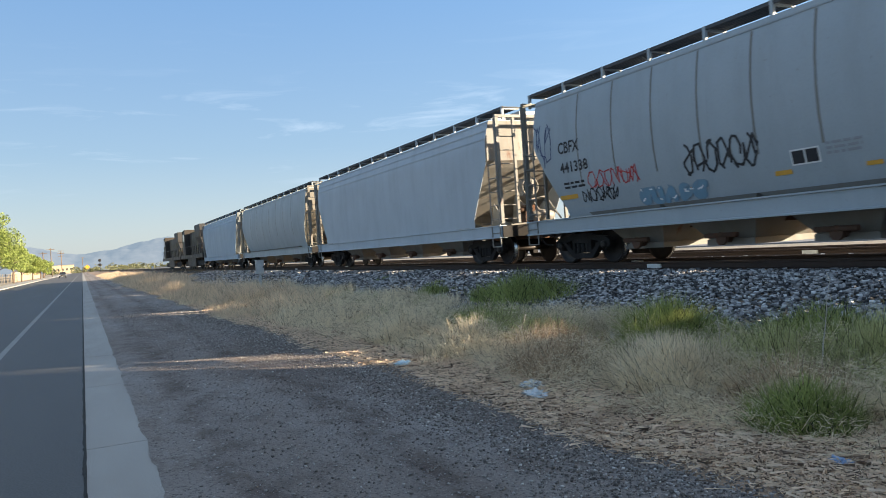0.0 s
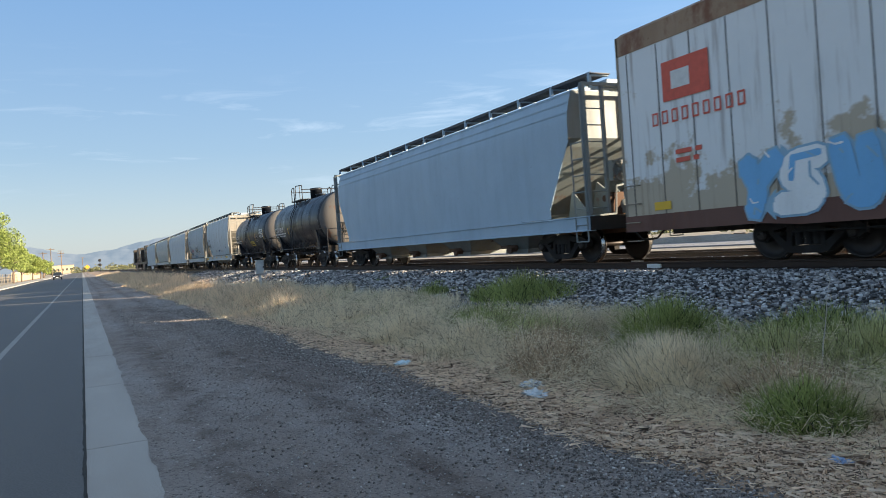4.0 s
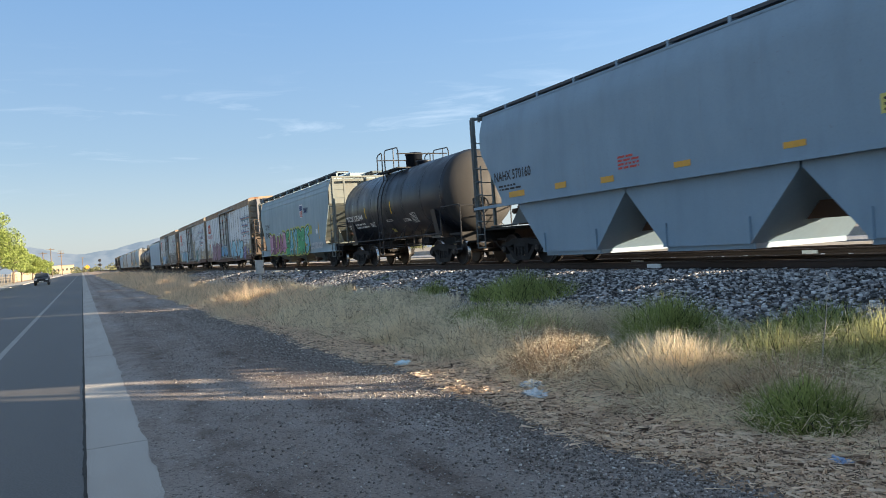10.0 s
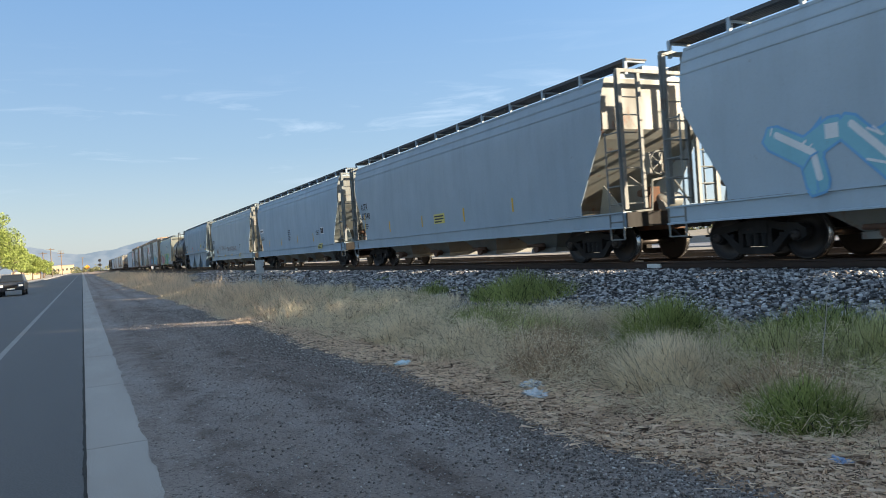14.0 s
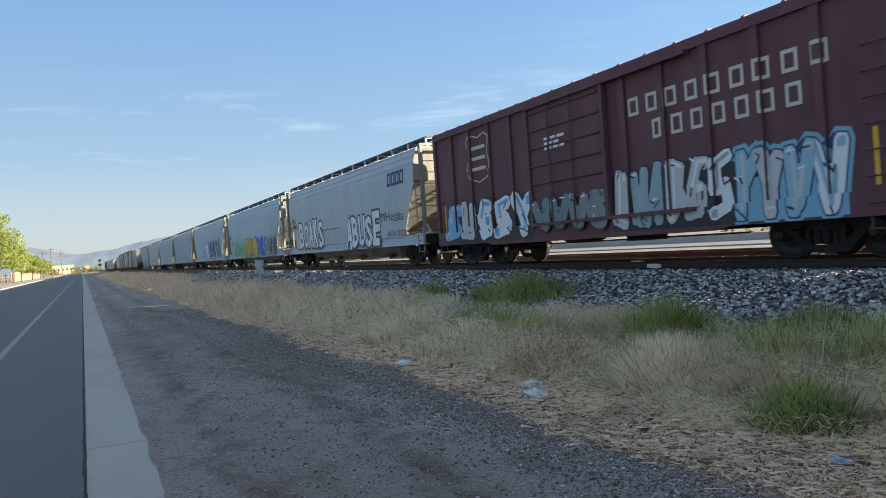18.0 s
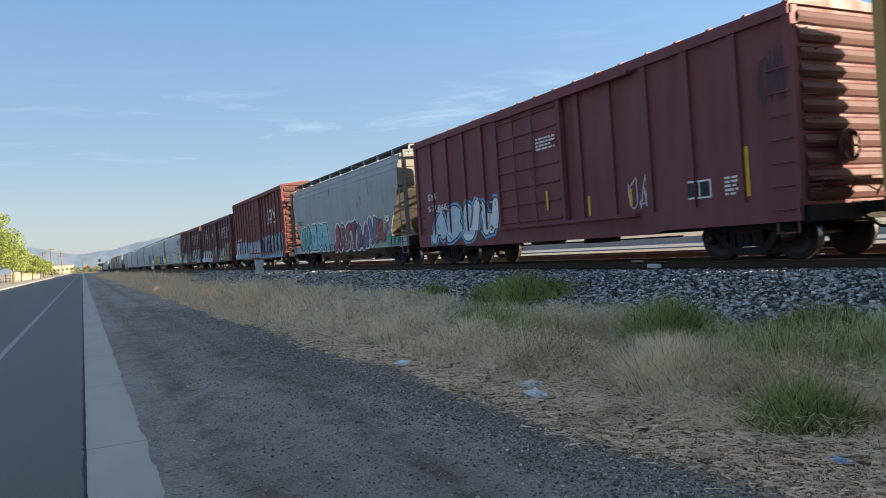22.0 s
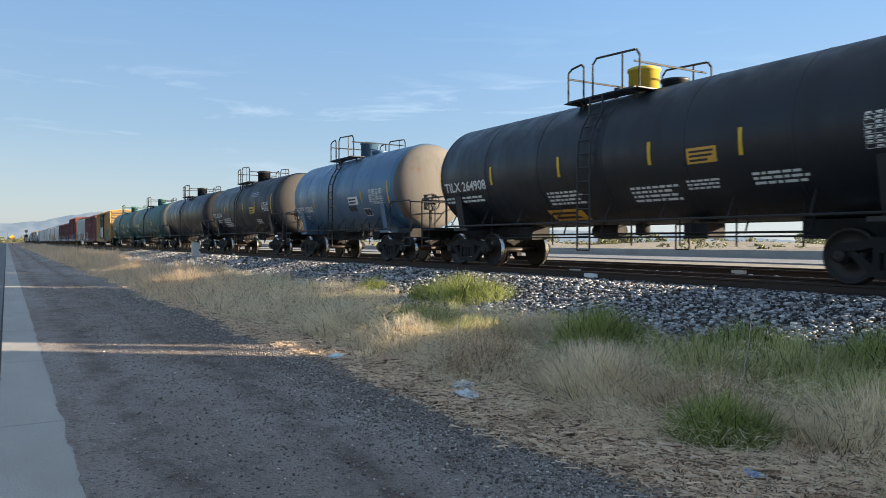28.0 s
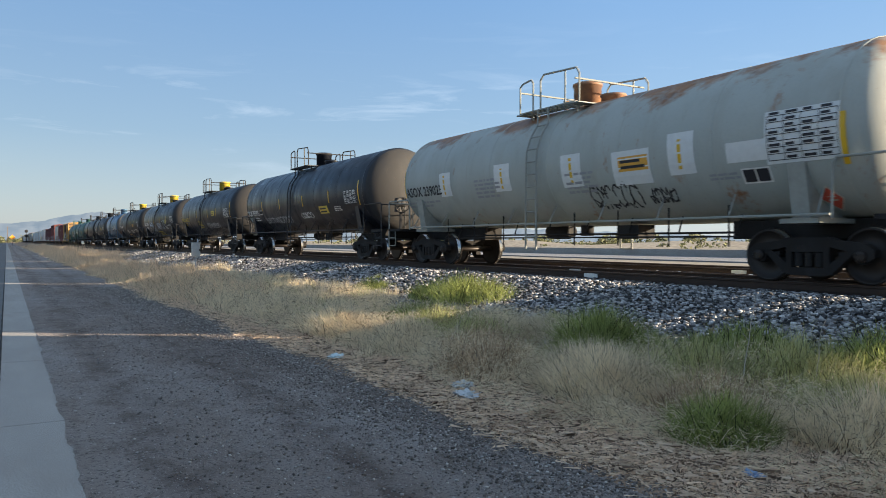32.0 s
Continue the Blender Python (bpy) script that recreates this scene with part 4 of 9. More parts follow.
def far_street():
    wallm = paint("tan stucco", (0.52, 0.40, 0.27), (0.30, 0.22, 0.14), 0.3)
    r = tagged(new("house"), "tan stucco building with flat roof far down the road", "building")
    r.location = (-20, 960, 0)
    bm = bmesh.new()
    box(bm, -12, 11.5, 0, 14, 0, 9.2)
    part("wall", bm, wallm, r)
    bm = bmesh.new()
    box(bm, -12.3, 11.8, -0.3, 14.3, 9.2, 9.9)
    part("roof", bm, plain("parapet cap", (0.34, 0.26, 0.2), 0.9), r)
    for k in range(5):
        bm = bmesh.new()
        box(bm, -10 + k * 4.4, -8 + k * 4.4, -0.08, 0.05, 3.5, 6.0)
        part("window", bm, plain("dark far window", (0.05, 0.055, 0.06), 0.2), r)
    r = tagged(new("garden_wall"), "tan stucco garden wall along the sidewalk", "wall")
    r.location = (-15.2, 205, 0)
    bm = bmesh.new()
    box(bm, -0.15, 0.15, 0, 130, -0.2, 2.3)
    part("wall", bm, wallm, r)
    bm = bmesh.new()
    box(bm, -0.22, 0.22, 0, 130, 2.3, 2.42)
    part("cap", bm, CONCRETE, r)
    f = tagged(new("fence"), "dark metal picket fence behind the sidewalk", "fence")
    f.location = (-14.0, 90, 0.1)
    for k in range(36):
        shared("fence_post", "post", lambda b: box(b, -0.05, 0.05, -0.05, 0.05, 0, 1.9), SAND, f, pose(0, k * 3.2, 0))
    for z in (0.4, 1.0, 1.6):
        bm = bmesh.new()
        box(bm, -0.02, 0.02, 0, 112, z - 0.03, z + 0.03)
        part("rail", bm, DARKIRON, f)
    # signal mast by the line and a warning sign
    s = tagged(new("signal_mast"), "tall railway signal mast with two dark heads", "railway signal")
    s.location = (8.6, 430, 0)
    bm = bmesh.new()
    rod(bm, (0, 0, 0), (0, 0, 7.2), 0.10, 8)
    part("mast", bm, DARKIRON, s)
    for z in (6.6, 4.2):
        bm = bmesh.new()
        lathe(bm, [(-0.12, 0.75), (0.02, 0.78), (0.1, 0.7)], 16, "y", at=(0, 0, z))
        rod(bm, (0, -0.6, z), (0, 0, z), 0.3, 10)
        part("signal_head", bm, BLACKRAIL, s)
    w = tagged(new("warning_sign"), "orange diamond warning sign beside the road", "road sign")
    w.location = (1.75, 300, 0)
    bm = bmesh.new()
    rod(bm, (0, 0, 0), (0, 0, 2.4), 0.05, 6)
    part("post", bm, DARKIRON, w)
    bm = bmesh.new()
    extrude_y(bm, [(0, 2.0), (0.9, 2.9), (0, 3.8), (-0.9, 2.9)], -0.02, 0.02)
    part("sign_plate", bm, plain("orange sign", (0.75, 0.30, 0.03), 0.5), w)
    rng = np.random.default_rng(3)
    out = [leaf_cloud(90, (rng.uniform(-60, 60), rng.uniform(700, 1000), rng.uniform(1, 4)), rng.uniform(2, 5), 0.8, rng) for _ in range(46)]
    out += [leaf_cloud(60, (rng.uniform(24, 120), rng.uniform(350, 900), rng.uniform(0.5, 2.5)), rng.uniform(1.5, 4), 0.7, rng) for _ in range(50)]
    v = np.concatenate(out).reshape(-1, 3)
    tagged(fast_mesh("far_trees", v, np.arange(len(v)).reshape(-1, 4), SCRUB), "low trees and bushes far down the line", "trees", kind="stuff")


far_street()


def road_car():
    """A dark pickup-height car that drives towards the eye."""
    r = tagged(new("car"), "dark sport utility car driving along the road", "car")
    bodym = plain("dark grey car paint", (0.05, 0.055, 0.065), 0.3, 0.3, 0.1)
    glass = plain("car glass", (0.02, 0.025, 0.03), 0.08)
    bm = bmesh.new()
    extrude_x(bm, [(-2.3, 0.42), (2.2, 0.42), (2.3, 0.7), (2.25, 1.0), (-1.0, 1.08), (-2.2, 0.98), (-2.35, 0.7)], -0.92, 0.92)
    body = part("body", bm, bodym, r)
    bm = bmesh.new()
    for x0, z0, x1, z1 in ((0.9, 1.05, 0.72, 1.68),):
        v = [bm.verts.new(p) for p in ((-x0, -1.15, z0), (x0, -1.15, z0), (x0, 2.2, z0), (-x0, 2.2, z0), (-x1, -0.35, z1), (x1, -0.35, z1), (x1, 1.9, z1), (-x1, 1.9, z1))]
        for f in ((0, 1, 5, 4), (1, 2, 6, 5), (2, 3, 7, 6), (3, 0, 4, 7), (4, 5, 6, 7)):
            bm.faces.new([v[i] for i in f])
    cabin = part("cabin", bm, bodym, r)
    bm = bmesh.new()
    v = [bm.verts.new(p) for p in ((-0.80, -1.10, 1.12), (0.80, -1.10, 1.12), (0.66, -0.44, 1.62), (-0.66, -0.44, 1.62))]
    bm.faces.new(v)
    w = part("windscreen", bm, glass, cabin)
    w.location = (0, -0.03, 0.012)
    for sx in (-1, 1):
        bm = bmesh.new()
        box(bm, sx * 0.68 - 0.16, sx * 0.68 + 0.16, -2.36, -2.28, 0.72, 0.88)
        part("headlight", bm, plain("headlight glass", (0.8, 0.8, 0.78), 0.1), body)
        for y in (-1.45, 1.40):
            bm = bmesh.new()
            lathe(bm, [(-0.11, 0.30), (-0.10, 0.34), (0.10, 0.34), (0.11, 0.30)], 20, "x")
            o = part("tyre", bm, BLACKRAIL, r)
            o.location = (sx * 0.80, y, 0.34)
    bm = bmesh.new()
    box(bm, -0.45, 0.45, -2.37, -2.30, 0.62, 0.84)
    part("grille", bm, DARKIRON, body)
    bm = bmesh.new()
    box(bm, -0.26, 0.26, -2.39, -2.36, 0.50, 0.60)
    part("bumper_plate", bm, WHITE, body)
    return r


CAR = road_car()

# ---- the train: parts that all vehicles share ----
CARS, WHEELS = [], []
CUTS, SILLS = {}, {}   # where raised posts and sills cut the paint on a side
ENDS = {}              # how far a hopper's side reaches at each height


def wheelset_mesh(bm, r=0.457):
    rod(bm, (-0.95, 0, 0), (0.95, 0, 0), 0.075, 10)
    for s in (-1, 1):
        lathe(bm, [(s * 0.675, r - 0.06), (s * 0.68, r + 0.022), (s * 0.70, r + 0.026), (s * 0.715, r + 0.004), (s * 0.815, r - 0.003), (s * 0.82, r - 0.035), (s * 0.805, r - 0.055),
                   (s * 0.775, r - 0.09), (s * 0.765, 0.20), (s * 0.80, 0.15), (s * 0.81, 0.10)], 30, "x")
        for i in range(3):
            a = i * 2.094
            rod(bm, (s * 0.95, 0.05 * math.cos(a), 0.05 * math.sin(a)), (s * 1.10, 0.05 * math.cos(a), 0.05 * math.sin(a)), 0.018, 6)


def side_frame_mesh(bm):
    """A cast side frame in the y-z plane round x = 0."""
    w = 0.085
    top = [(-1.10, 0.56), (-0.95, 0.66), (-0.55, 0.70), (-0.35, 0.76), (0.35, 0.76), (0.55, 0.70), (0.95, 0.66), (1.10, 0.56), (1.10, 0.44), (0.98, 0.36), (0.95, 0.52), (0.55, 0.56), (0.32, 0.62), (-0.32, 0.62), (-0.55, 0.56), (-0.95, 0.52), (-0.98, 0.36), (-1.10, 0.44)]
    extrude_x(bm, top, -w, w)
    extrude_x(bm, [(-0.80, 0.53), (-0.68, 0.56), (-0.30, 0.26), (0.30, 0.26), (0.68, 0.56), (0.80, 0.53), (0.42, 0.16), (0.30, 0.13), (-0.30, 0.13), (-0.42, 0.16)], -w * 0.9, w * 0.9)
    for s in (-1, 1):
        box(bm, -w, w, s * 0.33 - 0.05, s * 0.33 + 0.05, 0.24, 0.64)
        extrude_x(bm, [(s * 0.89 + 0.13 * math.cos(a * 0.785), 0.457 + 0.13 * math.sin(a * 0.785)) for a in range(8)], -0.10, 0.06)


def spring_mesh(bm):
    lathe(bm, [(0.27 + k * 0.0175, 0.088 if k % 2 else 0.070) for k in range(15)], 10, "z")


def spring_seat_mesh(bm):
    box(bm, -0.09, 0.09, -0.28, 0.28, 0.52, 0.63)


def hand_wheel(bm, at, r=0.27):
    """A spoked hand wheel facing along y."""
    pts = [(at[0] + r * math.cos(k * math.pi / 8), at[1], at[2] + r * math.sin(k * math.pi / 8)) for k in range(17)]
    pipe(bm, pts, 0.022, 6)
    for k in range(5):
        a = k * 1.2566
        rod(bm, at, (at[0] + r * math.cos(a), at[1], at[2] + r * math.sin(a)), 0.016, 5)
    rod(bm, (at[0], at[1] - 0.04, at[2]), (at[0], at[1] + 0.06, at[2]), 0.045, 8)


def rung_mesh(bm, a, b, r=0.016):
    rod(bm, a, b, r, 5)


def cap_mesh(bm):
    lathe(bm, [(-0.05, 0.10), (0.03, 0.098), (0.04, 0.07), (0.045, 0.03)], 14, "x")
    for i in range(3):
        a = i * 2.094 + 0.5
        rod(bm, (0.04, 0.055 * math.cos(a), 0.055 * math.sin(a)), (0.06, 0.055 * math.cos(a), 0.055 * math.sin(a)), 0.018, 6)


def bolster_mesh(bm):
    extrude_x(bm, [(-0.20, 0.45), (0.20, 0.45), (0.20, 0.72), (-0.20, 0.72)], -1.0, 1.0)
    box(bm, -1.05, 1.05, -0.60, -0.52, 0.42, 0.52)
    box(bm, -1.05, 1.05, 0.52, 0.60, 0.42, 0.52)
    lathe(bm, [(0.72, 0.2), (0.82, 0.2)], 12, "z")


def coupler_mesh(bm):
    box(bm, -0.10, 0.10, -0.2, 0.42, 0.76, 0.96)
    extrude_x(bm, [(0.40, 0.72), (0.62, 0.74), (0.66, 0.98), (0.40, 1.0)], -0.16, 0.13)
    pipe(bm, [(0.22, 0.1, 0.72), (0.26, 0.4, 0.52), (0.18, 0.62, 0.50)], 0.025, 6)
    pipe(bm, [(-0.5, 0.05, 0.86), (-0.15, 0.28, 0.80)], 0.014, 5)


def running_gear(root, tc, cap=None, dark=None, half=0.0, shift=0.0, far=0.0):
    """Two trucks, their wheels and the couplers of a vehicle whose truck centres are tc apart."""
    dark = dark or DARKIRON
    for s in (-1, 1):
        c = s * tc / 2 + shift
        shared("bolster", "truck_bolster", bolster_mesh, DARKIRON, root, pose(0, c, 0))
        for sx in (-1, 1):
            shared("side_frame", "truck_side_frame", side_frame_mesh, DARKIRON, root, pose(sx * 0.99, c, 0, 0, 0, 0 if sx > 0 else 180))
            shared("spring_seat", "spring_seat", spring_seat_mesh, DARKIRON, root, pose(sx * 0.99, c, 0))
            for q in (-0.18, 0.0, 0.18) if sx < 0 else ():
                shared("spring", "spring", spring_mesh, DARKIRON, root, pose(sx * 0.99, c + q, 0))
            for q in (-0.89, 0.89):
                capmat = cap or STEEL
                shared("cap" + capmat.name, "bearing_cap", cap_mesh, capmat, root, pose(sx * 1.08, c + q, 0.457, 0, 0, 0 if sx > 0 else 180))
        for q in (-0.89, 0.89):
            w = shared("wheelset", "wheelset", wheelset_mesh, [STEEL, TREAD], root, pose(0, c + q, 0.457))
            WHEELS.append((w, c + q, root))
        shared("coupler", "coupler", coupler_mesh, DARKIRON, root, pose(0, s * (half - 0.1) - (far if s < 0 else 0), 0, 0, 0, 0 if s > 0 else 180))
    data = SHARED["wheelset"]
    if data.polygons[-1].material_index == 0 and "treads" not in data:
        data["treads"] = 1
        for poly in data.polygons:
            c = poly.center
            rr = math.hypot(c.y, c.z)
            if 0.44 < rr and 0.705 < abs(c.x) < 0.80 and abs(poly.normal.x) < 0.5:
                poly.material_index = 1


def vehicle(name, y_front, length, label, category="freight car", group="cars of the freight train"):
    root = tagged(new(name), label, category, group)
    root.empty_display_size = 0.3
    CARS.append((root, y_front - length / 2))
    return root


# ---- marks on the sides; y is measured back from the front of the body, z from the rail ----
def on_side(root, name, polys, mats, side, length, lift=0.006, slices=(), label=""):
    """Flat shapes given as lists of (back, z) points with a material number, laid on the side that faces the road."""
    bm = bmesh.new()
    coat = bm.faces.layers.int.new("coat")   # overlapping strokes lie one over another, never in one plane
    for k, (pts, mi) in enumerate(polys):
        vs = [bm.verts.new((0, length / 2 - a, b)) for a, b in pts]
        try:
            f = bm.faces.new(vs)
        except ValueError:
            continue
        f.material_index, f[coat] = mi, k % 29 if len(polys) < 400 else 0
    for z in slices:
        g = bm.verts[:] + bm.edges[:] + bm.faces[:]
        bmesh.ops.bisect_plane(bm, geom=g, plane_co=(0, 0, z), plane_no=(0, 0, 1))
    span = [v.co.y for v in bm.verts] or [0]
    cuts = [y for y in CUTS.get(root.name, ()) if min(span) < y < max(span)]
    for y in cuts:
        g = bm.verts[:] + bm.edges[:] + bm.faces[:]
        bmesh.ops.bisect_plane(bm, geom=g, plane_co=(0, y, 0), plane_no=(0, 1, 0))
    sill = SILLS.get(root.name)
    if sill and min(v.co.z for v in bm.verts) < sill < max(v.co.z for v in bm.verts):
        bmesh.ops.bisect_plane(bm, geom=bm.verts[:] + bm.edges[:] + bm.faces[:], plane_co=(0, 0, sill), plane_no=(0, 0, 1))
        cuts.append(sill)
    if cuts:
        bmesh.ops.split_edges(bm, edges=bm.edges[:])
    if root.name in ENDS:
        reach = ENDS[root.name]
        bmesh.ops.delete(bm, geom=[f for f in bm.faces if any(abs(v.co.y) > reach(v.co.z) - 0.01 for v in f.verts)], context="FACES")
    for f in bm.faces:
        c = f.calc_center_median()
        for v in f.verts:
            v.co.x = -side(v.co.z + 0.02 * (c.z - v.co.z), v.co.y + 0.02 * (c.y - v.co.y)) - lift - 0.0035 * f.material_index - 0.00011 * f[coat]
    for f in bm.faces:
        f.normal_update()
        if f.normal.x > 0:
            f.normal_flip()
    return part(name, bm, mats, root, label, recalc=False)


def rect(a, b, w, h):
    return [(a, b), (a + w, b), (a + w, b + h), (a, b + h)]


def lettering(root, body, back, z, size, mat, side, length, wide=1.0, bold=0.0, name="lettering"):
    v, f = text_mesh(body, size, wide, bold)
    v = [(back + x, z + y) for x, y in v]
    return on_side(root, name, [([v[i] for i in q], 0) for q in f], [mat], side, length)


def bars(root, back, z, w, h, rows, mat, side, length, seed=0, fill=0.75, name="stencilled_notice"):
    """Small print: rows of short bars."""
    rnd = random.Random(seed)
    polys, step = [], h / rows
    for i in range(rows):
        x = back
        while x < back + w * rnd.uniform(0.75, 1.0):
            q = rnd.uniform(0.8, 3.0) * step
            polys.append((rect(x, z + h - (i + 0.8) * step, min(q, back + w - x), step * 0.55), 0))
            x += q + step * 0.5
    return on_side(root, name, [p for p in polys if p[0][1][0] - p[0][0][0] > 0.005], [mat], side, length)


def tape(root, back, z, w, h, mat, side, length, name="reflector"):
    return on_side(root, name, [(rect(back, z, w, h), 0)], [mat], side, length, 0.008, [z + h * k / 4 for k in (1, 2, 3)])


def plate(root, back, z, w, h, mats, side, length, lines=0, seed=0, name="placard"):
    """A panel with a rim and rows of print: mats are ground, print."""
    rnd = random.Random(seed)
    polys = [(rect(back, z, w, h), 0)]
    for i in range(lines):
        s = h / (lines + 0.6)
        polys.append((rect(back + w * 0.08, z + (i + 0.45) * s, w * rnd.uniform(0.6, 0.84), s * 0.5), 1))
    return on_side(root, name, polys, mats, side, length, 0.008, [z + h * k / 3 for k in (1, 2)])


def two_panes(root, back, z, w, h, side, length, rim=None):
    rim = rim or WHITE
    return on_side(root, "consolidated_stencil", [(rect(back, z, w, h), 0), (rect(back + w * .06, z + h * .10, w * .41, h * .8), 1), (rect(back + w * .53, z + h * .10, w * .41, h * .8), 1)], [rim, BLACKMARK], side, length)


SPRAY = {}


def spray(col):
    if col not in SPRAY:
        SPRAY[col] = paint("spray paint", col, (0.2, 0.17, 0.13), 0.25, 0, 0.5)
    return SPRAY[col]


def stroke(pts, w):
    """A ribbon along points as quads."""
    out = []
    for (a, b), (c, d) in zip(pts, pts[1:]):
        n = math.hypot(c - a, d - b) or 1
        ux, uz = (c - a) / n * w / 2, (d - b) / n * w / 2
        vx, vz = ux * 0.8, uz * 0.8
        out.append([(a - ux - uz * .6, b - uz + ux * .6), (a - vx * .3 - uz, b - vz * .3 + ux), (c + vx * .3 - uz, d + vz * .3 + ux), (c + ux - uz * .6, d + uz + ux * .6), (c + ux + uz * .6, d + uz - ux * .6), (c + vx * .3 + uz, d + vz * .3 - ux), (a - vx * .3 + uz, b - vz * .3 - ux), (a - ux + uz * .6, b - uz - ux * .6)])
    return out


# letter-like figures on a unit square that stand for no letters
FIGURES = (((0, 0), (0.08, 1), (0.55, 0.92), (0.62, 0.55), (0.15, 0.48), (0.85, 0.02)), ((0.75, 0.95), (0.15, 0.85), (0.05, 0.45), (0.6, 0.5), (0.7, 0.12), (0, 0)), ((0, 0.95), (0.4, 0.05), (0.5, 0.6), (0.62, 0.05), (0.95, 1)),
           ((0.05, 0), (0.1, 0.95), (0.7, 0.9), (0.5, 0.5), (0.8, 0.3), (0.1, 0.02)), ((0.8, 0.9), (0.2, 1), (0, 0.5), (0.2, 0.02), (0.8, 0.1), (0.75, 0.5), (0.4, 0.48)), ((0, 0), (0.4, 1), (0.8, 0), (0.62, 0.38), (0.2, 0.36)),
           ((0.1, 1), (0.05, 0.05), (0.75, 0.0), (0.7, 0.95)), ((0.45, 0), (0.42, 0.55), (0.0, 1), (0.42, 0.55), (0.9, 0.98)))


def rounded(pts):
    """The same line with its corners cut twice."""
    for _ in range(2):
        out = [pts[0]]
        for (a, b), (c, d) in zip(pts, pts[1:]):
            out += [(a * .75 + c * .25, b * .75 + d * .25), (a * .25 + c * .75, b * .25 + d * .75)]
        pts = out + [pts[-1]]
    return pts


def graffiti(root, back, z, w, h, n, fills, outline, side, length, seed, halo=None, jag=0.5, shine=None, slices=()):
    """A painted piece: n fat, leaning figures that crowd one another, each with an outline, a fill in two tones, shine and drips."""
    rnd = random.Random(seed)
    mats = [spray(halo or outline), spray(outline)] + [spray(c) for c in fills] + [spray(shine or (0.8, 0.8, 0.8))]
    lo = 2 + len(fills)
    h, z = h - max(0, 0.74 - z), max(z, 0.74)
    step = w / n
    mats.append(spray(outline))
    fat = min(0.30 * h, 0.46 * step)
    edge = max(0.022, fat * 0.11)
    for i in range(n):
        polys = []
        fig, lean = FIGURES[rnd.randrange(len(FIGURES))], rnd.uniform(-0.1, 0.22)
        gw, gh = step * (1.12 - fat / step * 0.6), h - fat - 2 * edge
        x0, z0 = back + i * step + fat * 0.35, z + fat / 2 + edge + h * rnd.uniform(-0.03, 0.03) * (1 if i % 2 else 0)
        pts = []
        for u, v in fig:
            u, v = u + rnd.uniform(-0.09, 0.09) * (0.6 + jag), v + rnd.uniform(-0.06, 0.06)
            pts.append((x0 + gw * u * 0.85 + lean * gh * (v - 0.5), max(0.74 + fat / 2 + edge, z0 + gh * max(0.0, min(1.0, v)))))
        fill = 2 + (rnd.randrange(len(fills)) if jag > 0.4 else i % len(fills))
        other = 2 + (fill - 1) % len(fills)
        soft_pts = rounded(pts) if jag < 0.9 else pts
        if jag >= 0.9 and root.name[:3] == "box":   # a painted field behind the figures, with an uneven top
            a0, top_a, top_b = back + i * step - 0.04, z + h * rnd.uniform(0.78, 0.98), z + h * rnd.uniform(0.78, 0.98)
            polys.append(([(a0, max(0.74, z)), (a0 + step + 0.08, max(0.74, z)), (a0 + step + 0.08, top_b), (a0 + step * 0.5, (top_a + top_b) / 2 + 0.06), (a0, top_a)], 0))
        if halo:
            polys += [(q, 0) for q in stroke(soft_pts, fat + 2 * edge + 0.14)]
        polys += [(q, 1) for q in stroke(soft_pts, fat + 2 * edge)]
        polys += [(q, fill) for q in stroke(soft_pts, fat)]
        polys += [(q, other) for q in stroke([(a + fat * .12, b + fat * 0.16) for a, b in pts[:3]], fat * 0.3)]
        for k in range(3):
            a0, b0 = pts[rnd.randrange(len(pts))]
            ang, L = rnd.uniform(0, 3.1), rnd.uniform(0.08, 0.3) * step
            polys += [(q, lo) for q in stroke([(a0 - fat * .2, b0 + fat * .22), (a0 - fat * .2 + L * math.cos(ang), b0 + fat * .22 + L * 0.5 * math.sin(ang))], 0.022 + 0.02 * rnd.random())]
        # cuts and arrow tips in the outline colour
        for k in range(3):
            a0, b0 = pts[rnd.randrange(len(pts))]
            polys += [(q, lo + 1) for q in stroke([(a0, b0), (a0 + rnd.uniform(-.3, .3) * fat * 2, b0 + rnd.uniform(-.6, .6) * fat)], 0.025 + 0.02 * rnd.random())]
        a0, b0 = pts[-1]
        if jag >= 0.9:
            polys.append((rect(a0 - fat * .3, b0 - fat * .3, fat * .6, fat * .6), other))
        dx = 1 if rnd.random() > 0.5 else -1
        polys.append(([(a0 + dx * fat * 0.4, b0 - fat * 0.7), (a0 + dx * fat * 1.15, b0), (a0 + dx * fat * 0.4, b0 + fat * 0.7)][::dx], 1))
        on_side(root, "graffiti_letter", [([(a, max(0.70, b)) for a, b in q], m) for q, m in polys], mats, side, length, 0.007 + 0.0011 * (i % 3), slices)


def scrawl(root, back, z, w, h, n, col, side, length, seed, width=0.035):
    """A quick one-line tag."""
    rnd = random.Random(seed)
    polys = []
    for i in range(n):
        cx, step = back + (i + 0.5) * w / n, w / n
        pts, ph, kind = [], rnd.uniform(0, 6.28), rnd.randrange(3)
        for k in range(12):
            a = ph + k * rnd.uniform(0.45, 0.75) * (1 if kind else -1)
            pts.append((cx + step * (0.42 + 0.12 * rnd.random()) * math.cos(a) + step * 0.15 * (k / 6 - 1), z + h * (0.5 + 0.46 * math.sin(a * (1 if kind < 2 else 2)))))
        for q in stroke(pts, width):
            polys.append((q, 0))
    return on_side(root, "graffiti_tag", polys, [spray(col)], side, length)


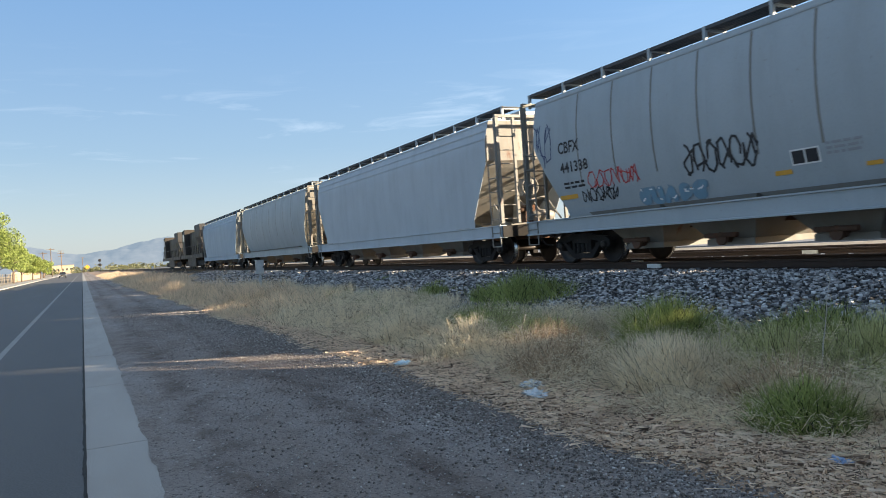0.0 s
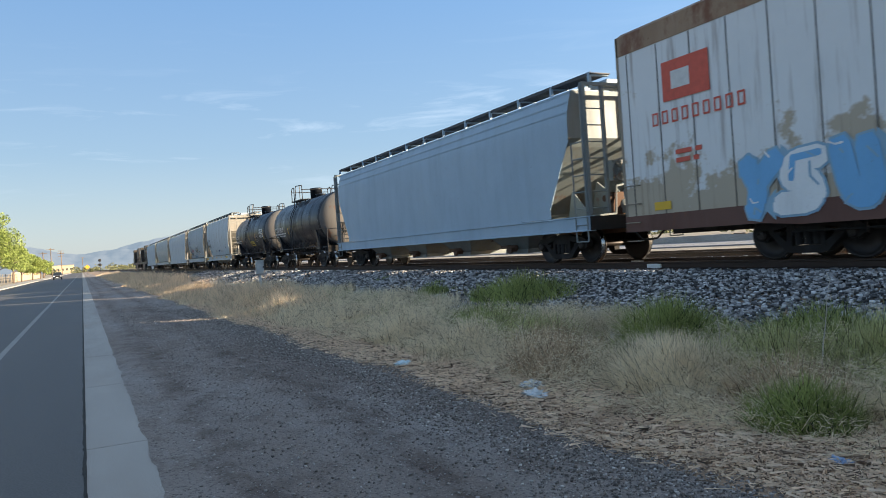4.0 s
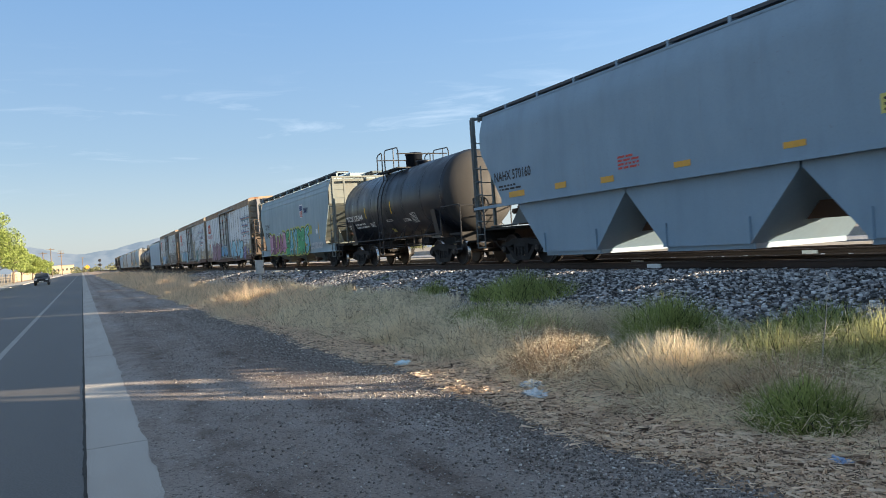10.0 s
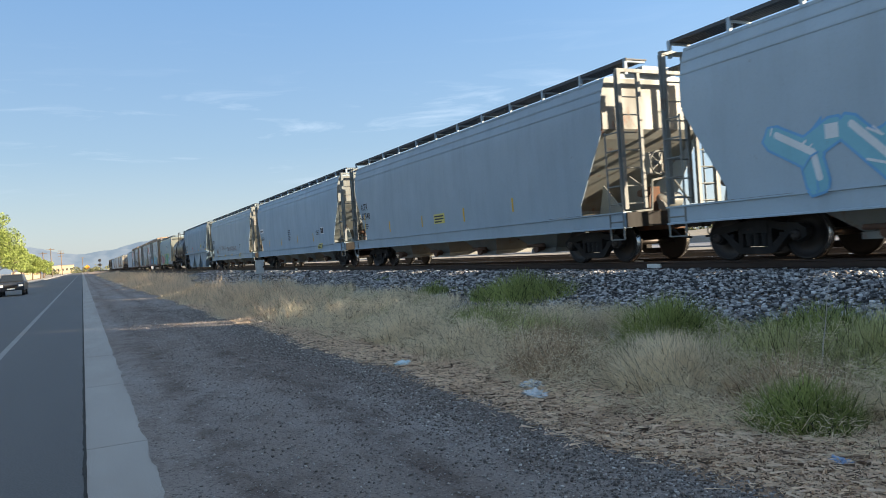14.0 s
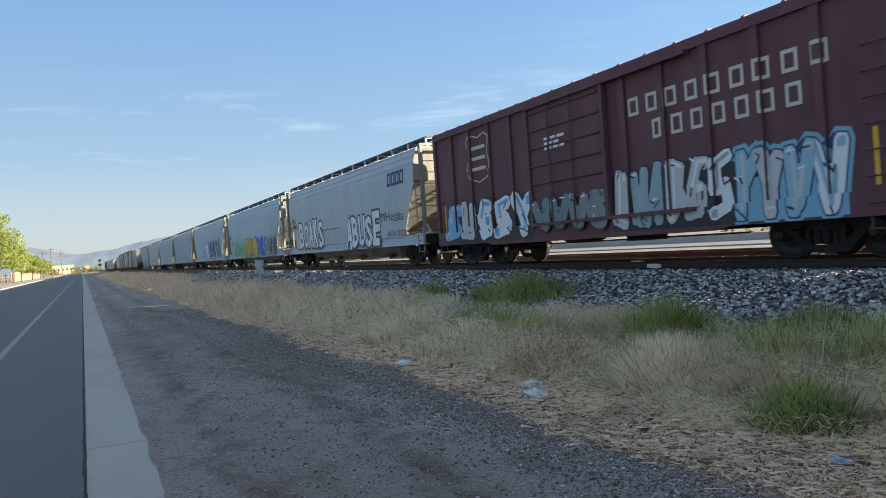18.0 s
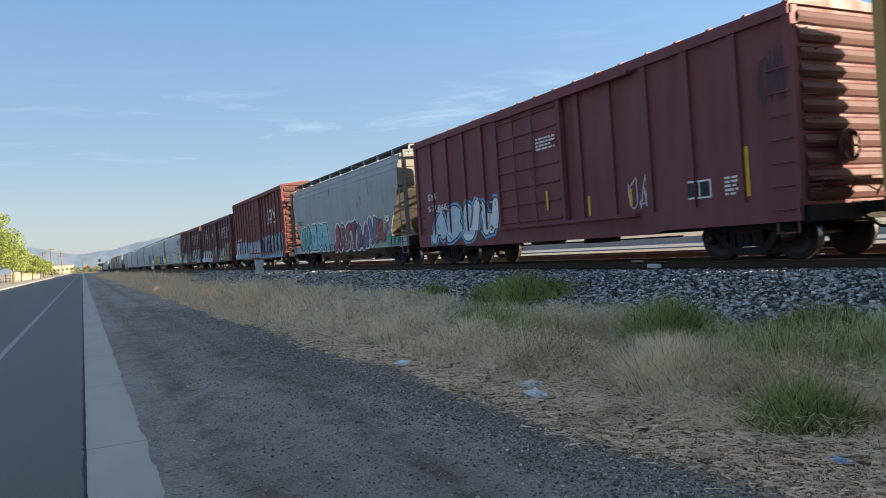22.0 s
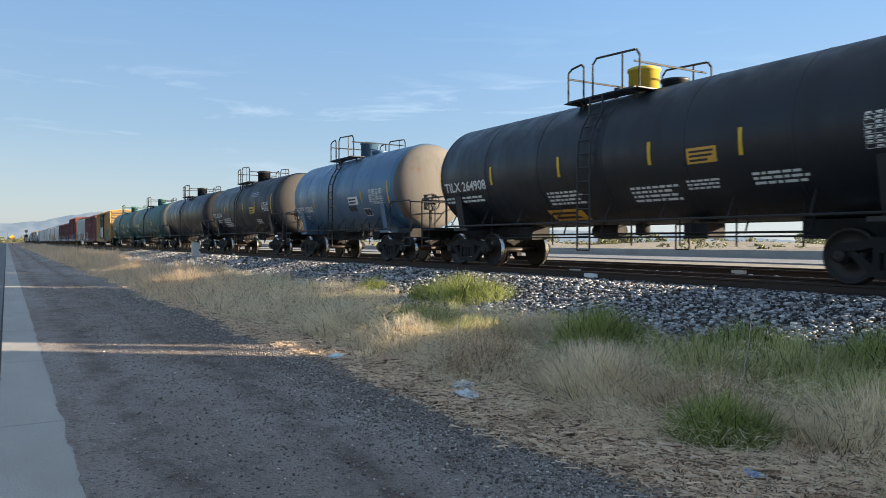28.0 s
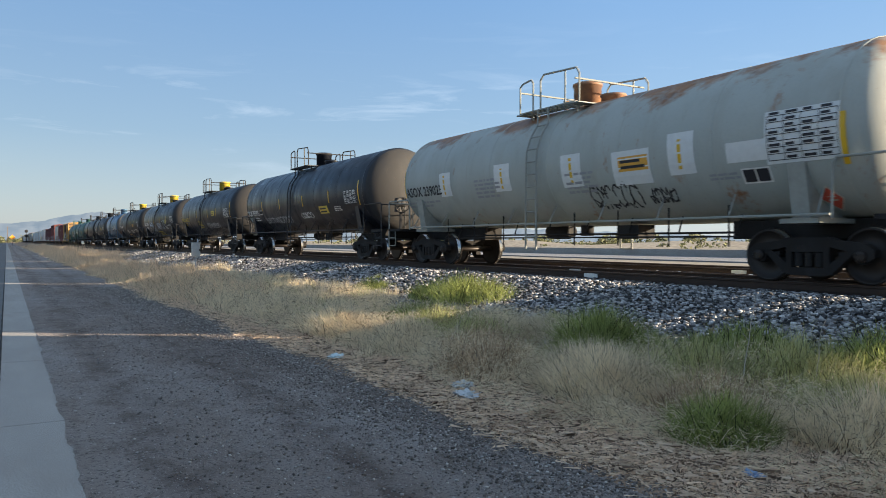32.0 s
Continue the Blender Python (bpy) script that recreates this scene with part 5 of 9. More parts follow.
# ---- covered hoppers ----
def hopper(y_front, length, col, label, bins=3, style="round", top=4.30, walk_z=4.60, tc=None, dirt=(0.17, 0.13, 0.09), amount=0.45, rust=0.0, end=None, cap=None, sill_tape=False, sharp=False, gussets=(0.70, 1.7)):
    root = vehicle("covered_hopper", y_front, length, label, "freight car")
    half = length / 2
    # Sides tinted for blue sky light; ends dirtier, and dimmed against low sun.
    body_m = paint("hopper paint", (col[0] * 1.08, col[1] * 1.15, col[2] * 1.19), dirt, amount * 0.45, rust)
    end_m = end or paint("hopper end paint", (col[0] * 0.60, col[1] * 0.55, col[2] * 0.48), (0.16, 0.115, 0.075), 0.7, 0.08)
    low = 1.72 if sharp else 1.15

    if not sharp:
        SILLS[root.name] = 1.175

    def side(z, y=0.0):
        u = (z - low) / (top - low)
        if z < 1.175 and not sharp:
            return 1.532
        if style == "round":
            return 1.52 * math.sqrt(1 - ((z - 2.95) / 2.9) ** 2)
        if style == "flat":
            return 1.515 - 0.03 * (1 - min(1, u / 0.5)) ** 2 - 0.17 * max(0, (u - 0.78) / 0.22) ** 1.3
        return 1.50 - 0.02 * abs(u - 0.5)

    g0, g1 = gussets

    def yend(z):
        u = (z - low) / (top - low)
        return half - g0 - (3.1 - g0) * max(0.0, min(1.0, (0.61 - u) / 0.53))

    def yside(z):
        u = (z - low) / (top - low)
        return half - g0 - (g1 - g0) * max(0.0, min(1.0, (0.61 - u) / 0.53))

    ENDS[root.name] = lambda z: yside(z) if z > 1.18 else half - 0.14
    bm = bmesh.new()
    levels = [low + (top - low) * k / 16 for k in range(17)]
    rings = []
    for z in levels:
        w, ye = side(max(z, 1.18)), yend(z)
        rings.append([bm.verts.new(p) for p in ((-w, -ye, z), (-w, -ye * 0.5, z), (-w, 0, z), (-w, ye * 0.5, z), (-w, ye, z), (w, ye, z), (w, ye * .5, z), (w, 0, z), (w, -ye * .5, z), (w, -ye, z))])
    for a, b in zip(rings, rings[1:]):
        for i in range(10):
            f = bm.faces.new((a[i], a[(i + 1) % 10], b[(i + 1) % 10], b[i]))
            f.smooth = i not in (4, 9)
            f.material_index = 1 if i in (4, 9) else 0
    w = side(top)
    ye = yend(top)
    roof = [[bm.verts.new((x, y, z)) for y in (-ye, ye)] for x, z in ((-w, top), (-w * 0.55, top + 0.13), (w * 0.55, top + 0.13), (w, top))]
    for a, b in zip(roof, roof[1:]):
        bm.faces.new((a[0], a[1], b[1], b[0]))
    for k in (0, 1):
        bm.faces.new([r[k] for r in roof])
    for e in bm.edges:
        if len({f.material_index for f in e.link_faces}) > 1:
            e.smooth = False
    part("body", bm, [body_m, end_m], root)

    # the side sheets run on beyond the sloping ends
    for sx in (-1, 1):
        for s in (-1, 1):
            bm = bmesh.new()
            zs = [max(low, 1.18) + (low + (top - low) * 0.61 - max(low, 1.18)) * k / 8 for k in range(9)]
            rows = [[bm.verts.new((sx * (side(z) - dx), s * y, z)) for y in (yend(z) - 0.05, yside(z)) for dx in (0, 0.02)] for z in zs]
            for a, b in zip(rows, rows[1:]):
                for i, j in ((0, 2), (2, 3), (3, 1)):
                    bm.faces.new((a[i], a[j], b[j], b[i]))
            part("side_sheet", bm, body_m, root)
    # seams and eave ribs on the near and far side
    for sx in (-1, 1):
        if style in ("flat", "round"):
            for u in ((0.985,) if sharp else (0.83, 0.91, 0.985)) if style == "flat" else (0.965,):
                z = low + (top - low) * u
                part("roof_rail", make(box, *sorted((sx * (side(z) - 0.02), sx * (side(z) + 0.018))), -yend(z) + 0.02, yend(z) - 0.02, z - 0.02, z + 0.02), body_m, root)
        else:
            bm = bmesh.new()
            for k in range(13):
                y = -half * 0.86 + k * half * 1.72 / 12
                box(bm, *sorted((sx * 1.48, sx * 1.545)), y - 0.04, y + 0.04, low + 0.7, top - 0.02)
            box(bm, *sorted((sx * 1.47, sx * 1.56)), -half + g0, half - g0, top - 0.10, top + 0.02)
            part("side_rib", bm, body_m, root)
        bm = bmesh.new()
        dz = 0.56 if sharp else 0
        prof = [(1.30, 0.80 + dz), (1.53, 0.80 + dz), (1.53, 0.83 + dz), (1.49, 0.84 + dz), (1.49, 1.13), (1.53, 1.14), (1.53, 1.17), (1.30, 1.17)]
        if sharp:
            prof = [(1.44, 1.70), (1.54, 1.70), (1.54, 1.78), (1.44, 1.78)]
        extrude_y(bm, [(sx * a, b) for a, b in prof], -half + 0.12, half - 0.12)
        part("side_sill", bm, body_m, root)
    # weld seams as faint raised bands
    if style == "round" and not sharp:
        bm = bmesh.new()
        for k in range(1, 8):
            y = -half * 0.80 + k * half * 1.6 / 8
            zs = [low + (top - low) * q for q in (0.25, 0.4, 0.55, 0.7, 0.85, 0.95)]
            for za, zb in zip(zs, zs[1:]):
                v = [bm.verts.new(p) for p in ((-side(za) - .006, y - .025, za), (-side(za) - .006, y + .025, za), (-side(zb) - .006, y + .025, zb), (-side(zb) - .006, y - .025, zb))]
                bm.faces.new(v)
        part("weld_seams", bm, end_m, root)
    # discharge bins
    n = bins
    y0, y1 = (-half + 2.4, half - 2.4) if sharp else (-half + 2.75, half - 2.75)
    step = (y1 - y0) / n
    for i in range(n):
        bm = bmesh.new()
        a, b = y0 + i * step + 0.03, y0 + (i + 1) * step - 0.03
        c = (a + b) / 2
        zb = 0.34 if sharp else 0.42
        if sharp:
            q = [(a, 1.72), (b, 1.72), (b, 1.60), (c + 1.1, zb), (c - 1.1, zb), (a, 1.60)]
            extrude_x(bm, q, -1.36, 1.36)
            box(bm, -1.28, 1.28, c - 1.13, c + 1.13, zb - 0.10, zb)
            for e in (c - 1.08, c + 1.08):   # stiffening rims along the chute's edges
                box(bm, -1.40, -1.36, e - 0.05, e + 0.05, zb, zb + 0.5)
        else:
            t = [bm.verts.new(p) for p in ((-1.44, a, 1.25), (1.44, a, 1.25), (1.44, b, 1.25), (-1.44, b, 1.25))]
            l = [bm.verts.new(p) for p in ((-0.80, c - 0.55, zb), (0.80, c - 0.55, zb), (0.80, c + 0.55, zb), (-0.80, c + 0.55, zb))]
            for k in range(4):
                bm.faces.new((t[k], t[(k + 1) % 4], l[(k + 1) % 4], l[k]))
            bm.faces.new(l)
            box(bm, -0.86, 0.86, c - 0.60, c + 0.60, zb - 0.10, zb + 0.02)
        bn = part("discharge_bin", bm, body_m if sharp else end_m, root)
        if not sharp:
            bm = bmesh.new()
            rod(bm, (-1.05, c, zb + 0.03), (1.05, c, zb + 0.03), 0.08, 10)
            rod(bm, (-1.12, c, zb + 0.03), (-1.05, c, zb + 0.03), 0.13, 10)
            rod(bm, (-1.1, c - 0.4, zb + 0.1), (-1.1, c + 0.4, zb + 0.1), 0.05, 8)
            part("outlet_pipe", bm, RUSTY, bn)
    # centre sill and end sills
    bm = bmesh.new()
    box(bm, -0.25, 0.25, -half + 0.1, half - 0.1, 0.72, 1.05)
    part("centre_sill", bm, RUSTY, root)
    for s in (-1, 1):
        bm = bmesh.new()
        box(bm, -1.45, 1.45, *sorted((s * (half - 0.30), s * (half - 0.08))), 0.82, 1.15)
        box(bm, -1.30, 1.30, *sorted((s * (half - 2.0), s * (half - 0.30))), 1.06, 1.12)
        part("end_sill", bm, DARKIRON, root)
        # bolster web under the slope sheet
        bm = bmesh.new()
        extrude_x(bm, [(s * (half - 1.9), 1.2), (s * (half - 0.35), 1.2), (s * (half - 0.45), 1.35), (s * (half - 1.6), 2.1)], -0.03, 0.03)
        for sx in (-0.75, 0.75):
            extrude_x(bm, [(s * (half - 1.9), 1.2), (s * (half - 1.0), 1.2), (s * (half - 1.7), 1.9)], sx - 0.02, sx + 0.02)
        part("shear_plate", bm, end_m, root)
        # corner posts and ladder
        for sx in (-1, 1):
            bm = bmesh.new()
            ypost = s * (half - 0.16)
            box(bm, *sorted((sx * 1.36, sx * 1.46)), ypost - 0.05, ypost + 0.05, 1.22, top + 0.02)
            if g0 > 0.3:
                box(bm, *sorted((sx * 0.80, sx * 0.88)), ypost - 0.04, ypost + 0.04, 1.22, top + 0.05)
            part("corner_post", bm, end_m, root)
            bm = bmesh.new()
            yl = s * (half - 0.62)
            for q in (ypost, yl):
                rod(bm, (sx * 1.50, q, 0.55), (sx * 1.50, q, 3.0 if q == yl else top), 0.022, 5)
            lad_ob = part("ladder", bm, end_m, root)
            for k in range(9):
                z = 0.55 + k * 0.40
                if z < 3.0:
                    shared(("side_rung", s, end_m.name), "rung", lambda b: rung_mesh(b, (0, 0, 0), (0, -s * 0.46, 0)), end_m, lad_ob, pose(sx * 1.50, ypost, z))
                if z > 1.2:
                    shared(("end_rung", end_m.name), "rung", lambda b: rung_mesh(b, (-0.29, 0, 0), (0.29, 0, 0)), end_m, lad_ob, pose(sx * 1.13, ypost, z))
        bm = bmesh.new()
        box(bm, -1.46, 1.46, s * (half - 0.16) - 0.05, s * (half - 0.16) + 0.05, top, top + 0.08)
        part("end_header", bm, end_m, root)
    bm = bmesh.new()
    s = -1
    hand_wheel(bm, (-0.45, -half + 0.05, 2.25))
    rod(bm, (-0.45, -half + 0.05, 2.25), (-0.45, -half + 0.5, 2.25), 0.05, 8)
    part("brake_wheel", bm, end_m, root)
    bm = bmesh.new()
    box(bm, -0.65, -0.25, -half + 0.15, -half + 0.4, 2.0, 2.5)
    part("brake_housing", bm, end_m, root)
    for s in (-1, 1):
        part("air_reservoir", make(lambda b: lathe(b, [(-0.42, 0.12), (-0.36, 0.19), (0.36, 0.19), (0.42, 0.12)], 14, "x", at=(0.35, s * (half - 0.75), 1.42))), end_m, root)
        part("brake_pipe", make(lambda b: pipe(b, [(-1.2, s * (half - 0.5), 1.16), (-0.3, s * (half - 0.55), 1.2), (-0.2, s * (half - 0.6), 1.9), (0.5, s * (half - 0.7), 2.0), (0.9, s * (half - 0.5), 1.3)], 0.028, 6)), end_m, root)
        part("brake_valve", make(lambda b: (box(b, -0.30, 0.05, s * (half - 0.75) - 0.12, s * (half - 0.75) + 0.12, 1.18, 1.75), lathe(b, [(-0.16, 0.08), (0.16, 0.11)], 10, "x", at=(-0.35, s * (half - 0.72), 1.6)))), RUSTY, root)
    # roof: hatch trough and running boards
    k = max(4, int(length / 2.0))
    for i in range(k):
        y = -half + 1.2 + i * (length - 2.4) / (k - 1)
        shared(("hatch", body_m.name), "hatch_cover", lambda b: (box(b, -0.40, 0.40, -0.75, 0.75, 0.12, 0.26), box(b, -0.46, 0.46, -0.05, 0.05, 0.26, 0.30)), body_m, root, pose(0, y, top))
    for sx in (-1, 1):
        bm = bmesh.new()
        xa, xb = sx * 0.62, sx * 1.16
        lo, hi = sorted((xa, xb))
        for i in range(7):
            x = lo + (hi - lo) * i / 6
            box(bm, x - 0.028, x + 0.028, -half + 0.1, half - 0.1, walk_z - 0.03, walk_z)
        yy = -half + 0.1
        while yy < half - 0.1:
            box(bm, lo - 0.03, hi + 0.03, yy - 0.012, yy + 0.012, walk_z - 0.025, walk_z + 0.004)
            yy += 0.10
        box(bm, *sorted((xb - sx * 0.01, xb + sx * 0.03)), -half + 0.1, half - 0.1, walk_z - 0.05, walk_z + 0.02)
        part("running_board", bm, GRATING, root)
        m = max(6, int(length / 1.55))
        for i in range(m + 1):
            y = -half + 0.15 + i * (length - 0.3) / m
            shared(("walk_post", round(walk_z, 2), round(top, 2), body_m.name, sx), "walk_bracket", lambda b: (box(b, *sorted((xb - sx * .02, xb + sx * .05)), -0.035, 0.035, top - 0.05, walk_z + 0.02), box(b, lo, hi, -0.03, 0.03, walk_z - 0.07, walk_z - 0.03)), body_m, root, pose(0, y, 0))
    running_gear(root, tc or length - 3.8, cap, half=half)
    if sill_tape:
        for k in range(5):
            tape(root, 1.9 + k * (length - 3.8) / 4.6, 1.45, 0.055, 0.42, YELLOW, side, length)
    return root, side, length


# ---- tank cars ----
def tank(y_front, length, mat, label, radius=1.47, zc=2.55, rail=None, dome=None, tc=None, lad=0.47, cap=None, head=None, plat=None, tapes=True):
    """length is that of the shell; the underframe is a little longer."""
    over = 0.80
    root = vehicle("tank_car", y_front, length, label, "tank car")
    half, rail = length / 2, rail or BLACKRAIL
    tc = tc or length - 2.75
    bm = bmesh.new()
    hd = 0.62
    rings = []
    for k in range(7):
        a = math.pi / 2 * k / 6
        rings.append((-half + hd * (1 - math.sin(a)), max(0.02, radius * math.cos(a) ** 1.0)))
    rings = rings[::-1]
    prof = rings + [(-y, r) for y, r in rings[::-1]]
    lathe(bm, prof, 44, "y", at=(0, 0, zc))
    for f in bm.faces:
        if abs(f.calc_center_median().y) > half - hd * 0.8:
            f.material_index = 1
    part("tank_shell", bm, [mat, head or SOOTYHEAD], root)
    for k in range(7):
        y = -half + hd + (length - 2 * hd) * k / 6
        shared(("weld", mat.name, radius), "weld_band", lambda b: lathe(b, [(-0.02, radius - 0.01), (-0.015, radius + 0.006), (0.015, radius + 0.006), (0.02, radius - 0.01)], 44, "y"), mat, root, pose(0, y, zc))

    def side(z, y=0.0):
        d = z - zc
        e = max(0.0, abs(y) - (half - hd)) / hd
        return math.sqrt(max(0.02, radius * radius * max(0.05, 1 - e * e) - d * d))

    ph = half + over
    for s in (-1, 1):
        bm = bmesh.new()
        box(bm, -0.30, 0.30, *sorted((s * (half - 3.4), s * (ph - 0.1))), 0.74, 1.08)
        box(bm, -1.42, 1.42, *sorted((s * (ph - 0.9), s * (ph - 0.1))), 1.02, 1.10)
        box(bm, -1.40, 1.40, *sorted((s * (ph - 0.18), s * (ph - 0.08))), 0.80, 1.10)
        part("stub_sill", bm, DARKIRON, root)
        bm = bmesh.new()
        c = s * tc / 2
        for sx in (-1, 1):
            extrude_y(bm, [(sx * 0.3, 1.00), (sx * 1.22, 1.00), (sx * 1.40, 1.98), (sx * 1.22, 1.9), (sx * 0.9, 1.42), (sx * 0.3, 1.20)], c - 0.16, c + 0.16)
            box(bm, *sorted((sx * 0.28, sx * 1.3)), c - 0.35, c + 0.35, 0.99, 1.07)
            part("saddle", bm, mat if rail is BLACKRAIL else rail, root)
            bm = bmesh.new()
        bm.free()
        # hand rails over the end platform
        bm = bmesh.new()
        for sx in (-1, 1):
            x = sx * 1.40
            pipe(bm, [(x, s * (half - 0.75), 1.06), (x, s * (half - 0.75), 1.9), (x, s * (half - 0.68), 2.0), (x, s * (ph - 0.16), 2.0), (x, s * (ph - 0.1), 1.92), (x, s * (ph - 0.1), 0.5)], 0.022, 6)
            for z in (0.55, 0.80):
                rod(bm, (x, s * (ph - 0.1), z), (x, s * (ph - 0.55), z), 0.018, 5)
            rod(bm, (x, s * (ph - 0.55), 0.55), (x, s * (ph - 0.55), 1.06), 0.018, 5)
        rod(bm, (-1.40, s * (ph - 0.1), 1.95), (1.40, s * (ph - 0.1), 1.95), 0.022, 6)
        for x in (-0.5, 0.5):
            rod(bm, (x, s * (ph - 0.1), 1.08), (x, s * (ph - 0.1), 1.95), 0.018, 5)
        part("end_handrail", bm, rail, root)
    # brake gear on the rear platform
    bm = bmesh.new()
    hand_wheel(bm, (-0.55, -ph + 0.19, 1.95))
    box(bm, -0.72, -0.38, -ph + 0.22, -ph + 0.45, 1.72, 2.2)
    rod(bm, (-0.55, -ph + 0.3, 1.05), (-0.55, -ph + 0.3, 1.8), 0.05, 6)
    part("hand_brake", bm, rail, root)
    # long rails along the foot of the shell
    for sx in (-1, 1):
        bm = bmesh.new()
        x = sx * 1.38
        pipe(bm, [(x, -half + 0.8, 1.12), (x, half - 0.8, 1.12)], 0.024, 6)
        for k in range(9):
            y = -half + 1.0 + (length - 2.0) * k / 8
            rod(bm, (x, y, 1.12), (sx * side(1.55) * 0.985, y + 0.1, 1.55), 0.016, 5)
        part("side_handrail", bm, rail, root)
    # top platform, railing, valve housing
    zt, L = zc + radius, 2.1
    yc = half - length * (plat or lad)
    for x in (-0.85, 0.85):
        for q in range(5):
            shared(("walk_plank", rail.name), "platform_plank", lambda b: box(b, -0.035, 0.035, -L / 2, L / 2, -0.10, -0.07), rail, root, pose(x - 0.22 + q * 0.11, yc, zt))
    for y in (yc - L / 2, yc + L / 2):
        shared(("walk_beam", rail.name), "platform_beam", lambda b: box(b, -1.12, 1.12, -0.14, 0.14, -0.125, -0.102), rail, root, pose(0, y, zt))
    for x in (-0.85, 0.85):
        for y in (yc - L / 2 + 0.2, yc + L / 2 - 0.2):
            shared(("walk_leg", rail.name, x), "platform_leg", lambda b: rod(b, (0, 0, -0.1), (-x * 0.1, 0, -0.5), 0.03, 5), rail, root, pose(x, y, zt))
    for sx in (-1, 1):
        bm = bmesh.new()
        x, t = sx * 1.10, zt + 0.72
        pipe(bm, [(x, yc + L / 2, zt - 0.1), (x, yc + L / 2, t - 0.14), (x, yc + L / 2 - 0.12, t - 0.06), (x, yc + 0.6, t - 0.02), (x, yc + 0.52, t - 0.1), (x, yc + 0.52, zt - 0.1)], 0.024, 6)
        pipe(bm, [(x, yc + 0.22, zt - 0.1), (x, yc + 0.22, t - 0.1), (x, yc + 0.1, t + 0.02), (x, yc - L / 2 - 0.05, t - 0.04), (x, yc - L / 2 - 0.15, t - 0.18), (x, yc - L / 2 - 0.15, zt - 0.1)], 0.024, 6)
        rod(bm, (x, yc - 0.7, zt - 0.1), (x, yc - 0.7, t), 0.022, 5)
        part("top_railing", bm, rail, root)
    for y in (yc - L / 2, yc + L / 2):
        shared(("end_railing", rail.name), "end_railing", lambda b: rod(b, (-1.10, 0, 0.45), (1.10, 0, 0.45), 0.022, 6), rail, root, pose(0, y, zt))
    bm = bmesh.new()
    lathe(bm, [(zt - 0.15, 0.34), (zt + 0.48, 0.34), (zt + 0.49, 0.37), (zt + 0.55, 0.37), (zt + 0.58, 0.31), (zt + 0.60, 0.1)], 22, "z", at=(0, yc - 0.25, 0))
    part("valve_housing", bm, dome or mat, root)
    bm = bmesh.new()
    lathe(bm, [(zt - 0.1, 0.28), (zt + 0.08, 0.28), (zt + 0.10, 0.31), (zt + 0.15, 0.31), (zt + 0.18, 0.1)], 18, "z", at=(0, yc - 1.15, 0))
    part("manway", bm, mat, root)
    part("relief_valve", make(rod, (0.25, yc + 0.85, zt - 0.1), (0.25, yc + 0.85, zt + 0.35), 0.08, 10), mat, root)
    # ladder up the side
    for sx in (-1, 1):
        bm = bmesh.new()
        yl = half - length * lad
        pts = []
        for k in range(9):
            z = 1.1 + (zt - 0.12 - 1.1) * k / 8
            xx = max(side(z), 1.10) + 0.10 if z > zc else 1.56
            pts.append((sx * min(1.56, xx), z))
        pipe(bm, [(sx * 1.56, yl - 0.2, 0.5)] + [(x, yl - 0.2, z) for x, z in pts], 0.025, 5)
        lad_ob = part("ladder", bm, rail, root)
        part("stile", make(lambda q: pipe(q, [(sx * 1.56, yl + 0.2, 0.5)] + [(x, yl + 0.2, z) for x, z in pts], 0.025, 5)), rail, lad_ob)
        for k in range(13):
            z = 0.5 + k * 0.30
            if z < zt - 0.1:
                xx = sx * (1.56 if z <= zc else min(1.56, max(side(z), 1.1) + 0.10))
                shared(("tank_rung", rail.name), "rung", lambda b: rung_mesh(b, (0, -0.2, 0), (0, 0.2, 0), 0.018), rail, lad_ob, pose(xx, yl, z))
    # gear under the belly
    bm = bmesh.new()
    rod(bm, (0, 0.2, zc - radius - 0.25), (0, 0.2, zc - radius + 0.1), 0.16, 12)
    lathe(bm, [(-0.45, 0.17), (-0.30, 0.2), (0.30, 0.2), (0.45, 0.17)], 14, "y", at=(0.4, 1.7, 0.95))
    box(bm, -0.6, -0.1, -2.1, -1.5, 0.75, 1.05)
    rod(bm, (-0.7, -half + 3, 0.86), (-0.7, half - 3, 0.86), 0.022, 5)
    rod(bm, (-1.2, -half + 2.6, 0.78), (-1.2, half - 2.6, 0.78), 0.018, 5)
    for k in range(8):
        y = -half + 2.8 + (length - 5.6) * k / 7
        rod(bm, (-1.2, y, 0.60), (-1.2, y, 1.35), 0.018, 5)
        rod(bm, (-0.7, y + 0.2, 0.84), (-0.5, y + 0.2, 1.4), 0.018, 5)
    part("under_gear", bm, DARKIRON, root)
    running_gear(root, tc, cap, half=ph)
    if tapes == 2:
        for k, q in enumerate((0.02, 0.2, 0.36, 0.56, 0.74, 0.92)):
            tape(root, 0.35 + q * length, 2.65, 0.075, 0.48, YELLOW, side, length)
    return root, side, length


